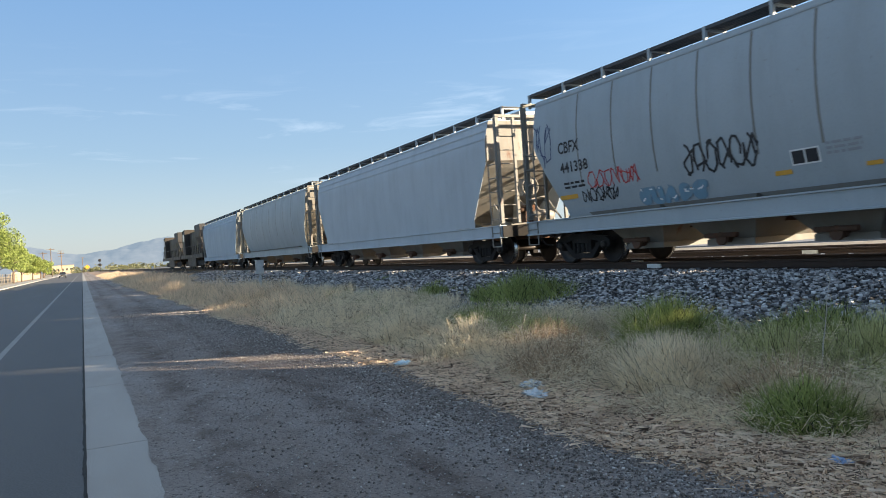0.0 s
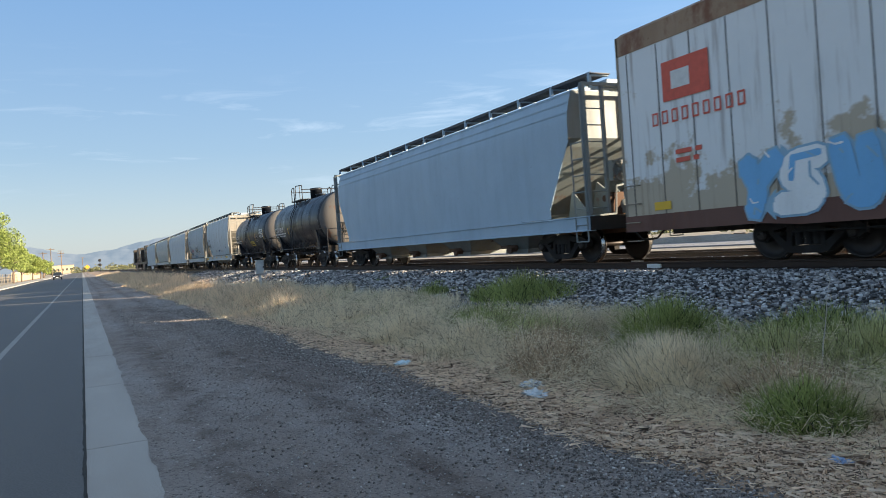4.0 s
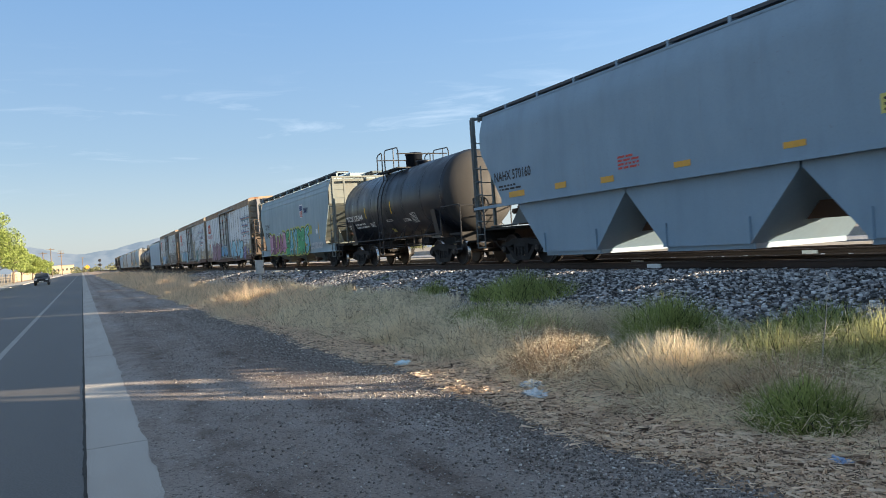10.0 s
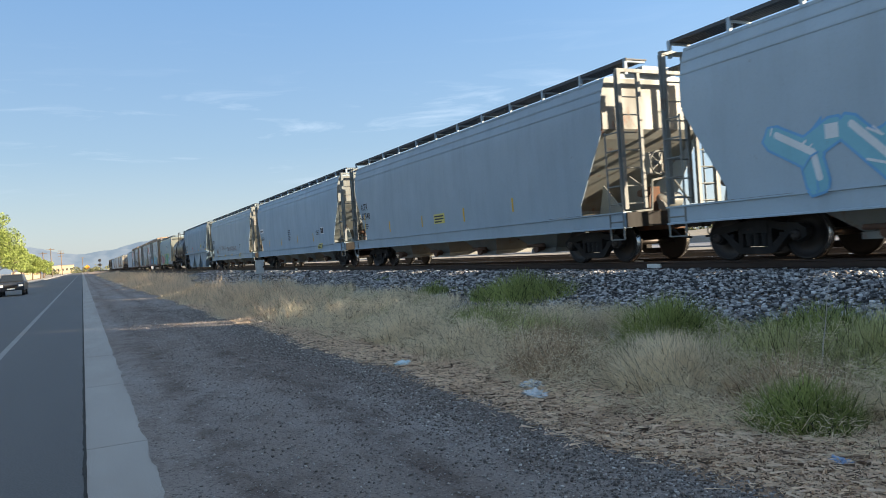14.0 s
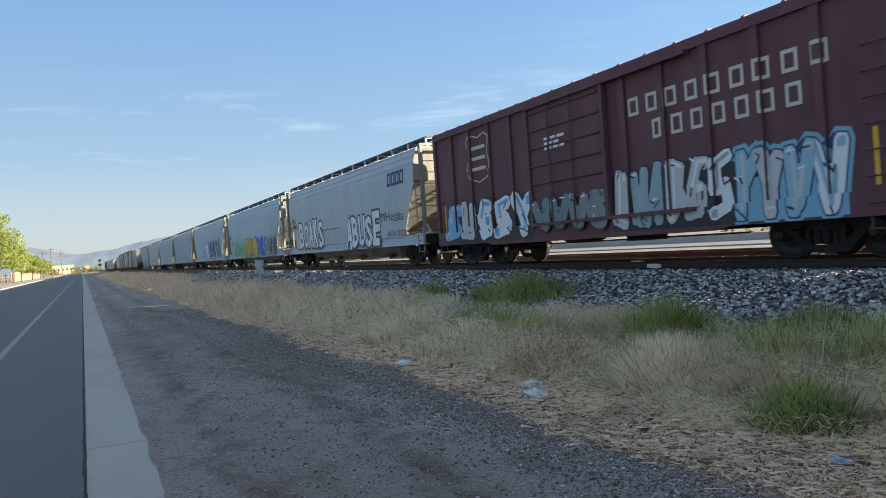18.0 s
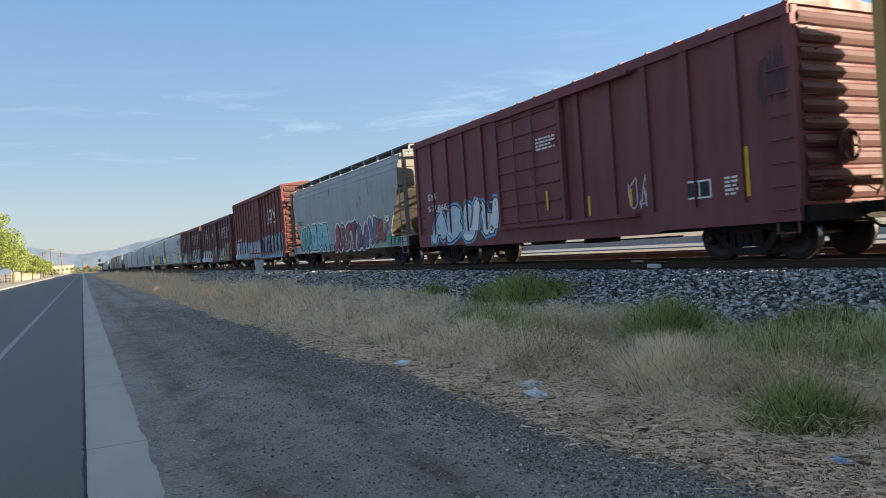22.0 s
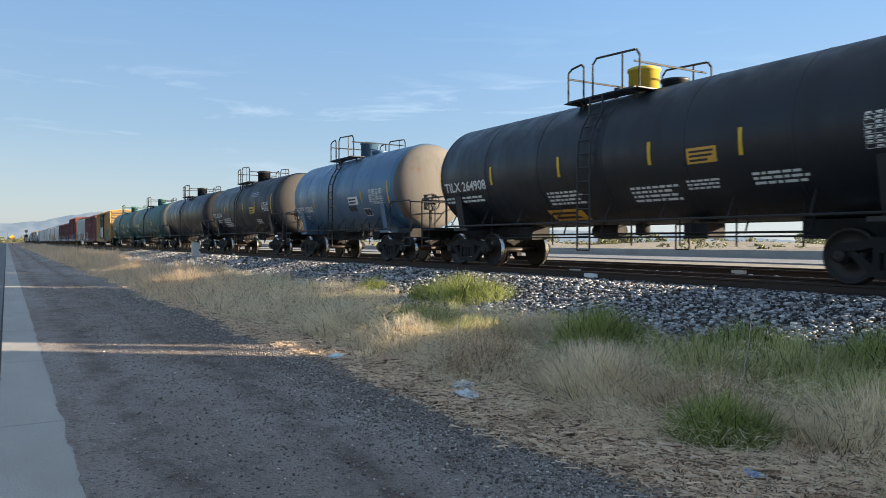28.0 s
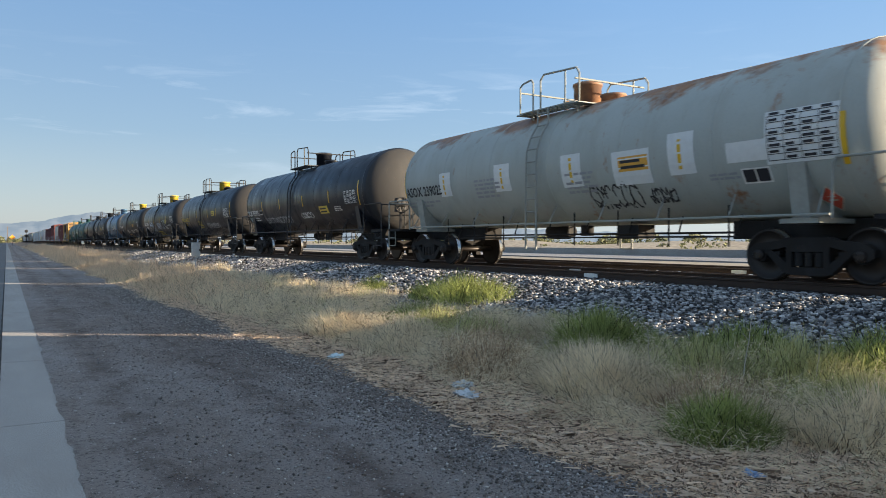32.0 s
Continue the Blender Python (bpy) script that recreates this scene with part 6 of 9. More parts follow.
# ---- box cars ----
def boxcar(y_front, length, col, label, top=4.34, low=0.95, endcol=None, door=None, posts=13, doorx=(0.375, 0.575), flat_door=False, tc=None, roofcol=None, amount=0.35, rust=0.03, endribs=11, postcol=None):
    root = vehicle("boxcar", y_front, length, label, "boxcar")
    half, hw = length / 2, 1.50
    m = paint("boxcar paint", col, (0.06, 0.04, 0.03), amount, rust, 0.65)
    em = paint("boxcar end paint", endcol or col, (0.10, 0.06, 0.04), 0.5, 0.06, 0.6)
    dm = paint("boxcar door paint", door or col, (0.05, 0.04, 0.03), amount, 0.04, 0.65)
    bm = bmesh.new()
    extrude_y(bm, [(-hw, low), (hw, low), (hw, top), (-hw, top)], -half + 0.02, half - 0.02)
    part("body", bm, m, root)
    bm = bmesh.new()
    extrude_y(bm, [(-hw - 0.05, top), (hw + 0.05, top), (hw + 0.03, top + 0.06), (0, top + 0.24), (-hw - 0.03, top + 0.06)], -half, half)
    rm = plain("galvanized roof", roofcol or col, 0.6, 0.2)
    roof = part("roof", bm, rm, root)
    for k in range(19):
        y = -half + 0.1 + k * (length - 0.2) / 18
        shared(("roof_rib", rm.name), "roof_rib", lambda b: extrude_y(b, [(-hw - 0.04, top + 0.05), (hw + 0.04, top + 0.05), (hw, top + 0.10), (0, top + 0.285), (-hw, top + 0.10)], -0.04, 0.04), rm, roof, pose(0, y, 0))
    d0, d1 = doorx[0] * length, doorx[1] * length
    # side posts
    for sx in (-1, 1):
        for k in range(posts + 1):
            back = 0.05 + k * (length - 0.1) / posts
            if d0 - 0.15 < back < d1 + 0.15:
                continue
            shared(("post", m.name, low, top), "side_post", lambda b: extrude_y(b, [(-0.065, low + 0.1), (0.065, low + 0.1), (0.065, top - 0.16), (-0.065, top - 0.16)], -0.085, 0.085), m, root, pose(sx * (hw + 0.0), half - back, 0))
        bm = bmesh.new()
        box(bm, *sorted((sx * (hw - 0.02), sx * (hw + 0.085))), -half, half, top - 0.17, top + 0.0)
        part("top_chord", bm, m, root)
        bm = bmesh.new()
        prof = [(-half, low - 0.26), (-half + 3.2, low - 0.26), (-half + 3.6, low - 0.33), (half - 3.6, low - 0.33), (half - 3.2, low - 0.26), (half, low - 0.26), (half, low + 0.14), (-half, low + 0.14)]
        extrude_x(bm, prof, *sorted((sx * (hw - 0.02), sx * (hw + 0.075))))
        part("side_sill", bm, m, root)
        # door
        bm = bmesh.new()
        x0, x1 = sorted((sx * (hw + 0.01), sx * (hw + 0.09)))
        box(bm, x0, x1, half - d1, half - d0, low + 0.15, top - 0.22)
        n = 7 if not flat_door else 16
        ribs = []
        for k in range(n):
            z = low + 0.25 + k * (top - low - 0.6) / (n - 1)
            ribs.append(z)
        dob = part("sliding_door", bm, dm, root)
        for z in ribs:
            shared(("door_rib", dm.name), "door_rib", lambda b: extrude_y(b, [(-0.125, -0.02), (-0.10, -0.04), (0.10, -0.04), (0.125, -0.02), (0.125, 0.02), (0.10, 0.04), (-0.10, 0.04), (-0.125, 0.02)], d0 - d1 + 0.1, -0.1), dm, dob, pose(sx * hw, half - d0 + 0.05, z))
        bm = bmesh.new()
        for y in (half - d1, half - d0):
            box(bm, *sorted((sx * (hw + 0.02), sx * (hw + 0.15))), y - 0.06, y + 0.06, low + 0.1, top - 0.18)
        for q in (0.32, 0.62):
            y = half - d0 - (d1 - d0) * q
            rod(bm, (sx * (hw + 0.16), y, low + 0.1), (sx * (hw + 0.16), y, top - 0.25), 0.022, 6)
        for z in (low + 0.12, top - 0.2):
            box(bm, *sorted((sx * (hw + 0.02), sx * (hw + 0.19))), half - d1 - (d1 - d0) * 0.85, half - d0 + 0.05, z - 0.04, z + 0.04)
        part("door_frame", bm, dm, dob)
        # grab irons
        for s in (-1, 1):
            bm = bmesh.new()
            for y in (s * (half - 0.07), s * (half - 0.49)):
                rod(bm, (sx * (hw + 0.03), y, 0.5), (sx * (hw + 0.03), y, low), 0.022, 5)
            lad_ob = part("ladder", bm, m, root)
            for k in range(8 if s < 0 else 5):
                shared(("grab", sx, s, m.name), "rung", lambda b: pipe(b, [(0, 0, 0), (sx * 0.08, 0, 0), (sx * 0.08, -s * 0.42, 0), (0, -s * 0.42, 0)], 0.014, 5), m, lad_ob, pose(sx * (hw + 0.02), s * (half - 0.07), 0.5 + k * 0.40))
    # corrugated ends
    for s in (-1, 1):
        bm = bmesh.new()
        y = s * half
        z = low + 0.05
        stepz, zs = (top - low - 0.1) / endribs, []
        for k in range(endribs):
            za = low + 0.06 + k * stepz
            zs.append(za)
        for sx in (-1, 1):
            box(bm, *sorted((sx * (hw - 0.14), sx * (hw + 0.01))), *sorted((y - s * 0.04, y + s * 0.02)), low, top)
        extrude_y(bm, [(-hw, top), (hw, top), (0, top + 0.2)], y - 0.02 + s * 0.02, y + 0.02 + s * 0.02)
        eob = part("corrugated_end", bm, em, root)
        for za in zs:
            shared(("end_rib", em.name), "end_rib", lambda b: extrude_x(b, [(-0.03, 0), (-0.03, stepz * 0.9), (0.03, stepz * 0.75), (0.075, stepz * 0.42), (0.03, stepz * 0.12)], -hw + 0.12, hw - 0.12), em, eob, pose(0, y, za, 0, 0, 0 if s > 0 else 180))
        bm = bmesh.new()
        box(bm, -1.4, 1.4, *sorted((s * (half - 0.1), s * (half + 0.12))), low - 0.28, low)
        part("end_sill", bm, DARKIRON, root)
    bm = bmesh.new()
    y = -half - 0.12
    hand_wheel(bm, (-0.35, y, 1.95))
    part("brake_wheel", bm, em, root)
    bm = bmesh.new()
    box(bm, -0.55, -0.15, y + 0.02, y + 0.14, 1.7, 2.2)
    part("brake_housing", bm, em, root)
    bm = bmesh.new()
    box(bm, -1.3, 1.3, -half - 0.25, -half, 1.35, 1.40)
    for x in (-1.2, -0.4, 0.4, 1.2):
        pipe(bm, [(x, -half - 0.22, 1.35), (x, -half - 0.02, 1.05)], 0.02, 5)
    part("brake_step", bm, em, root)
    for k in range(8):
        shared(("end_grab", em.name), "grab_iron", lambda b: pipe(b, [(0, 0, 0), (0, -0.10, 0), (0.42, -0.10, 0), (0.42, 0, 0)], 0.014, 5), em, root, pose(-1.42, -half - 0.02, 1.2 + k * 0.4))
    bm = bmesh.new()
    box(bm, -0.2, 0.2, -half, half, 0.62, 0.98)
    lathe(bm, [(-0.7, 0.2), (0.7, 0.2)], 12, "y", at=(-0.7, 1.0, 0.75))
    box(bm, -0.9, -0.3, -1.6, -0.9, 0.5, 0.8)
    for k in range(6):
        y = -half + 3.8 + k * (length - 7.6) / 5
        box(bm, -1.4, 1.4, y - 0.06, y + 0.06, 0.75, 0.98)
    rod(bm, (-1.3, -half + 3, 0.55), (-1.3, half - 3, 0.55), 0.018, 5)
    part("under_frame", bm, DARKIRON, root)
    running_gear(root, tc or 12.3, None, half=half + 0.2)
    backs = [b for b in (0.05 + k * (length - 0.1) / posts for k in range(posts + 1)) if not d0 - 0.15 < b < d1 + 0.15]
    SILLS[root.name] = low + 0.14
    CUTS[root.name] = sorted([half - d0, half - d1] + [half - b + q for b in backs for q in (-0.085, 0.085)])

    def side(z, y=0.0):
        back = half - y
        if d0 < back < d1:
            return hw + 0.13
        if z < low + 0.14:
            return hw + 0.078
        return hw + (0.067 if min(abs(back - b) for b in backs) < 0.085 else 0.004)
    return root, side, length


# ---- refrigerator cars ----
REEFERIRON = paint("chalky door iron", (0.36, 0.35, 0.31), (0.12, 0.07, 0.04), 0.9, 0.22, 0.75)
LOCKROD = plain("dark lock rod", (0.07, 0.055, 0.045), 0.7)
SEAMLINE = plain("dark panel seam", (0.075, 0.07, 0.065), 0.8)


def reefer(y_front, length, label, name_on_door, unit_rear=True, seed=0, top=4.98, shift=-1.0):
    root = vehicle("refrigerator_car", y_front, length, label, "refrigerator car")
    half, hw, low = length / 2, 1.52, 0.92
    m, n, l, p = mat_base("reefer side paint")
    tc_ = n.new("ShaderNodeTexCoord")
    sep = n.new("ShaderNodeSeparateXYZ")
    l.new(tc_.outputs["Object"], sep.inputs[0])
    patch = noise_node(n, l, 1.1, 8.0, (1, 0.8, 1.0), 0.68)
    run = noise_node(n, l, 1.0, 6.0, (6, 6, 0.4))
    # old tan undercoat shows where the white paint has flaked, most of all below
    hgt = n.new("ShaderNodeMapRange")
    hgt.inputs[1].default_value, hgt.inputs[2].default_value, hgt.inputs[3].default_value, hgt.inputs[4].default_value = 1.25, 2.7, 0.19, -0.11
    l.new(sep.outputs[2], hgt.inputs[0])
    add = n.new("ShaderNodeMath")
    l.new(patch, add.inputs[0])
    l.new(hgt.outputs[0], add.inputs[1])
    c = blend(n, l, (0.62, 0.645, 0.65), (0.76, 0.775, 0.77), patch)
    c = blend(n, l, c, (0.37, 0.285, 0.17), ramp(n, l, add.outputs[0], [(0.52, (0, 0, 0)), (0.575, (0.80,) * 3)]))
    c = blend(n, l, c, (0.13, 0.07, 0.035), ramp(n, l, run, [(0.54, (0, 0, 0)), (0.80, (0.85,) * 3)]))
    l.new(c, p.inputs["Base Color"])
    p.inputs["Roughness"].default_value = 0.6
    tan = paint("rusty tan roof band", (0.31, 0.205, 0.125), (0.12, 0.05, 0.025), 0.8, 0.45)
    brown = paint("brown sill", (0.12, 0.05, 0.035), (0.05, 0.03, 0.02), 0.5, 0.1)
    doorm = paint("worn door", (0.50, 0.52, 0.51), (0.20, 0.15, 0.10), 0.7, 0.06)
    bm = bmesh.new()
    extrude_y(bm, [(-hw, low), (hw, low), (hw, top - 0.42), (-hw, top - 0.42)], -half, half)
    part("body", bm, m, root)
    bm = bmesh.new()
    extrude_y(bm, [(-hw - 0.012, top - 0.42), (hw + 0.012, top - 0.42), (hw + 0.012, top), (hw * 0.9, top + 0.1), (0, top + 0.2), (-hw * 0.9, top + 0.1), (-hw - 0.012, top)], -half, half)
    part("roof", bm, tan, root)
    # panel seams
    for sx in (-1, 1):
        bm = bmesh.new()
        k = 0
        y = half - 0.3
        while y > -half + 0.2:
            box(bm, *sorted((sx * (hw - 0.01), sx * (hw + 0.010))), y - 0.009, y + 0.009, low + 0.1, top - 0.44)
            y -= 0.915
        part("panel_seams", bm, SEAMLINE, root)
        bm = bmesh.new()
        extrude_x(bm, [(-half, low - 0.22), (-half + 3.6, low - 0.22), (-half + 4.4, low - 0.28), (half - 4.4, low - 0.28), (half - 3.6, low - 0.22), (half, low - 0.22), (half, low + 0.12), (-half, low + 0.12)], *sorted((sx * (hw - 0.02), sx * (hw + 0.05))))
        part("side_sill", bm, brown, root)
        # plug door
        a, b = half - 8.35, half - 11.65
        bm = bmesh.new()
        x0, x1 = sorted((sx * (hw + 0.01), sx * (hw + 0.10)))
        box(bm, x0, x1, b, a, low + 0.12, top - 0.55)
        door = part("plug_door", bm, doorm, root)
        iron = REEFERIRON
        o = sorted((sx * (hw + 0.02), sx * (hw + 0.17)))
        for y in (a, b):
            part("door_post", make(box, *o, y - 0.07, y + 0.07, low, top - 0.30), iron, door)
        for z in (1.5, 2.45, 3.35, top - 0.52):
            part("door_strap", make(box, *sorted((sx * (hw + 0.09), sx * (hw + 0.135))), b, a, z - 0.04, z + 0.04), iron, door)
        for q in (0.10, 0.5, 0.88):
            y = a + (b - a) * q
            part("lock_rod", make(rod, (sx * (hw + 0.15), y, low + 0.1), (sx * (hw + 0.15), y, top - 0.4), 0.026, 6), LOCKROD, door)
        for z in (top - 0.36, low):
            part("door_track", make(box, *sorted((sx * hw, sx * (hw + 0.2))), b - 3.4, a + 0.3, z, z + 0.08), iron, door)
        for z in (1.7, 2.2):
            part("door_handle", make(box, *sorted((sx * (hw + 0.1), sx * (hw + 0.2))), (a + b) / 2 - 0.12, (a + b) / 2 + 0.12, z, z + 0.3), iron, door)
        for z in (1.15, 1.95, 2.9, 3.9):   # guides of the lock rods
            for q in (0.10, 0.5, 0.88):
                y = a + (b - a) * q
                shared(("rod_guide", sx), "rod_guide", lambda q_: box(q_, *sorted((sx * 0.09, sx * 0.19)), -0.06, 0.06, -0.05, 0.05), LOCKROD, door, pose(sx * hw, y, z))
        for z in (1.98, 2.92, 3.85):
            part("door_rail", make(box, *sorted((sx * (hw + 0.09), sx * (hw + 0.115))), b, a, z - 0.025, z + 0.025), iron, door)
        for s in (-1, 1):
            for k in range(4 if s > 0 else 8):
                shared(("reefer_grab", sx, s), "grab_iron", lambda b: pipe(b, [(0, 0, 0), (sx * 0.09, 0, 0), (sx * 0.09, -s * 0.42, 0), (0, -s * 0.42, 0)], 0.014, 5), SAND, root, pose(sx * hw, s * (half - 0.06), 0.5 + k * 0.4))
    # ends
    for s in (-1, 1):
        y = s * half
        eob = part("ribbed_end", make(box, -hw + 0.12, hw - 0.12, *sorted((y - s * 0.03, y + s * 0.004)), low, top), SAND, root)
        for sx in (-1, 1):
            part("corner_strip", make(box, *sorted((sx * (hw - 0.12), sx * (hw + 0.012))), *sorted((y - s * 0.04, y + s * 0.03)), low, top), SAND, eob)
        for k in range(9):
            shared(("reefer_rib", s), "end_rib", lambda b: extrude_x(b, [(-s * 0.02, 0), (-s * 0.02, 0.40), (s * 0.05, 0.32), (s * 0.05, 0.08)], -hw + 0.1, hw - 0.1), SAND, eob, pose(0, y, low + 0.1 + k * 0.43))
    if unit_rear is not None:
        s = -1 if unit_rear else 1
        e, d = s * half, 1.0
        span = lambda q0, q1: sorted((e + s * q0, e + s * q1))
        steel = paint("platform paint", (0.085, 0.062, 0.045), (0.06, 0.036, 0.022), 0.6, 0.10)
        bm = bmesh.new()
        box(bm, -1.45, 1.45, *span(0, d), 1.0, 1.14)
        plat = part("end_platform", bm, steel, root)
        bm = bmesh.new()
        box(bm, -1.28, 1.28, *span(0.28, 0.86), 1.14, 2.12)
        bmesh.ops.bevel(bm, geom=bm.edges[:], offset=0.03, segments=2, affect="EDGES")
        part("fuel_tank", bm, steel, plat)
        bm = bmesh.new()
        box(bm, -1.45, 1.45, *span(0.05, d), 2.14, 2.24)
        part("upper_deck", bm, steel, plat)
        for x in (-1.42, -0.45, 0.45, 1.42):
            part("railing_post", make(box, x - 0.045, x + 0.045, *span(d - 0.07, d), 1.1, 3.45), steel, plat)
        for x in (-1.42, 1.42):
            part("railing_post", make(box, x - 0.035, x + 0.035, *span(0.06, 0.13), 0.5, 3.2), steel, plat)
        for z in (2.55, 3.0, 3.45):
            part("rail", make(lambda q: pipe(q, [(-1.42, e + s * 0.1, z), (-1.42, e + s * (d - 0.03), z), (1.42, e + s * (d - 0.03), z), (1.42, e + s * 0.1, z)], 0.02, 6)), steel, plat)
        for k in range(5):
            part("rung", make(rod, (-1.45, e + s * 0.1, 0.5 + k * 0.4), (-1.45, e + s * (d - 0.03), 0.5 + k * 0.4), 0.017, 5), steel, plat)
        for x0, x1 in ((-1.35, -0.75), (0.0, -0.6), (0.1, 0.75), (1.35, 0.9)):
            part("brace", make(rod, (x0, e + s * (d - 0.02), 2.14), (x1, e + s * (d - 0.02), 1.14), 0.035, 6), steel, plat)
        DULLSLAT = plain("dull slat", (0.13, 0.12, 0.115), 0.5)
        white = plain("white unit housing", (0.20, 0.20, 0.205), 0.4, 0, 0.1)
        dark = plain("dark unit shroud", (0.05, 0.055, 0.075), 0.45)
        bm = bmesh.new()
        box(bm, -1.02, 1.02, *span(0.02, 0.40), 2.45, 4.95)
        unit = part("cooling_unit", bm, white, root)
        part("shroud", make(extrude_x, [(e + s * 0.40, 3.75), (e + s * 0.52, 3.85), (e + s * 0.52, 4.98), (e + s * 0.40, 4.98)], -0.62, 1.02), dark, unit)
        bm = bmesh.new()
        extrude_y(bm, [(-1.02, 2.55), (-0.60, 2.45), (-0.60, 3.72), (-0.78, 4.72), (-1.02, 4.80)], *span(0.40, 0.50))
        part("side_door", bm, white, unit)
        bm = bmesh.new()
        extrude_y(bm, [(0.05 + 0.62 * math.cos(math.pi * k / 10 + math.pi), 2.72 + 0.16 * math.sin(math.pi * k / 10 + math.pi)) for k in range(11)] + [(0.67, 3.75), (-0.57, 3.75)], *span(0.40, 0.72))
        part("compressor_cover", bm, white, unit)
        part("engine_base", make(lambda q: lathe(q, [(2.36, 0.30), (2.58, 0.48)], 18, "z", at=(0.05, e + s * 0.42, 0))), dark, unit)
        bm = bmesh.new()
        box(bm, -0.50, 0.72, *span(0.52, 0.66), 3.86, 4.94)
        bmesh.ops.bevel(bm, geom=bm.edges[:], offset=0.05, segments=2, affect="EDGES")
        grille = part("unit_grille", bm, plain("grey grille", (0.035, 0.034, 0.034), 0.5), unit)
        for k in range(10):
            z = 3.97 + k * 0.092
            part("slat", make(extrude_x, [(e + s * 0.655, z), (e + s * 0.70, z - 0.01), (e + s * 0.70, z + 0.03), (e + s * 0.655, z + 0.05)], -0.44, 0.66), DULLSLAT, unit)
    bm = bmesh.new()
    box(bm, -0.22, 0.22, -half, half, 0.6, 0.98)
    lathe(bm, [(-0.9, 0.28), (0.9, 0.28)], 14, "y", at=(-0.6, -0.5, 0.68))
    box(bm, -1.2, -0.4, 2.0, 3.2, 0.5, 0.9)
    rod(bm, (-1.3, -half + 4, 0.52), (-1.3, half - 4, 0.52), 0.02, 5)
    for k in range(10):
        y = -half + 4 + k * (length - 8) / 9
        rod(bm, (-1.3, y, 0.45), (-1.3, y, 0.95), 0.02, 5)
    part("under_frame", bm, DARKIRON, root)
    running_gear(root, 14.0, None, half=half + 0.75, shift=shift)

    def side(z, y=0.0):
        return hw + (0.14 if 8.35 < half - y < 11.65 else 0.052 if z < low + 0.12 else 0.011)
    SILLS[root.name] = low + 0.12
    return root, side, length


# ---- locomotives, far down the line ----
def locomotive(y_front, length, label):
    root = vehicle("locomotive", y_front, length, label, "locomotive", "locomotives")
    half = length / 2
    yel = paint("locomotive yellow", (0.034, 0.027, 0.020), (0.08, 0.06, 0.05), 0.6, 0.05)
    dark = paint("locomotive grey", (0.04, 0.038, 0.038), (0.05, 0.04, 0.03), 0.5)
    bm = bmesh.new()
    box(bm, -0.95, 0.95, -half + 1.6, half - 5.2, 1.65, 4.2)
    part("long_hood", bm, yel, root)
    bm = bmesh.new()
    box(bm, -1.52, 1.52, -half + 0.8, -half + 4.6, 3.4, 4.65)
    extrude_y(bm, [(-0.95, 1.65), (0.95, 1.65), (1.5, 3.4), (-1.5, 3.4)], -half + 1.0, -half + 4.4)
    part("radiator", bm, dark, root)
    bm = bmesh.new()
    extrude_x(bm, [(half - 5.0, 1.65), (half - 2.6, 1.65), (half - 2.6, 3.2), (half - 2.9, 4.5), (half - 5.0, 4.6)], -1.5, 1.5)
    extrude_x(bm, [(half - 2.6, 1.65), (half - 0.9, 1.65), (half - 1.0, 3.0), (half - 2.6, 3.2)], -0.9, 0.9)
    part("cab", bm, yel, root)
    for sx in (-1, 1):
        part("cab_window", make(box, *sorted((sx * 1.495, sx * 1.515)), half - 4.6, half - 3.2, 3.3, 4.1), plain("dark window", (0.02, 0.02, 0.025), 0.1), root)
    bm = bmesh.new()
    box(bm, -1.52, 1.52, -half, half, 1.25, 1.65)
    part("deck", bm, dark, root)
    bm = bmesh.new()
    box(bm, -1.4, 1.4, -3.2, 3.2, 0.35, 1.25)
    part("fuel_tank", bm, dark, root)
    for sx in (-1, 1):
        bm = bmesh.new()
        for k in range(14):
            y = -half + 0.4 + k * (length - 0.8) / 13
            rod(bm, (sx * 1.46, y, 1.6), (sx * 1.46, y, 2.6), 0.025, 5)
        rod(bm, (sx * 1.46, -half + 0.4, 2.6), (sx * 1.46, half - 0.4, 2.6), 0.025, 5)
        part("handrail", bm, yel, root)
    for s in (-1, 1):
        c = s * (half - 4.3)
        bm = bmesh.new()
        for sx in (-1, 1):
            box(bm, *sorted((sx * 0.95, sx * 1.15)), c - 2.6, c + 2.6, 0.45, 0.95)
        box(bm, -1, 1, c - 0.4, c + 0.4, 0.6, 1.25)
        part("truck_frame", bm, DARKIRON, root)
        for q in (-1.9, 0, 1.9):
            w = shared("wheelset", "wheelset", wheelset_mesh, [STEEL, TREAD], root, pose(0, c + q, 0.457))
            WHEELS.append((w, c + q, root))
        shared("coupler", "coupler", coupler_mesh, DARKIRON, root, pose(0, s * (half - 0.1), 0, 0, 0, 0 if s > 0 else 180))
    return root

# ---- the consist, from the locomotives back; the first number is the front of the body at 0 s ----
PALE, BLUISH, GREY = (0.41, 0.43, 0.45), (0.40, 0.47, 0.53), (0.40, 0.42, 0.43)
locomotive(117.22, 21.6, "yellow and grey diesel locomotive leading the freight train")
locomotive(95.02, 18.2, "yellow diesel locomotive coupled behind the leader")
hopper(76.12, 18.5, (0.336, 0.392, 0.44), "pale blue-grey covered hopper with smooth sides", 3, "flat")
hopper(56.52, 18.6, (0.368, 0.376, 0.368), "silver-grey rounded covered hopper with weathered sides", 3, "round")
H4 = hopper(36.82, 18.6, PALE, "pale grey covered hopper with yellow reflectors", 4, "flat")
H5 = hopper(17.05, 12.9, (0.33, 0.35, 0.36), "light grey rounded hopper with black and red graffiti", 3, "round")
H6 = hopper(3.02, 12.75, (0.43, 0.45, 0.46), "dirty white rounded covered hopper", 3, "round")
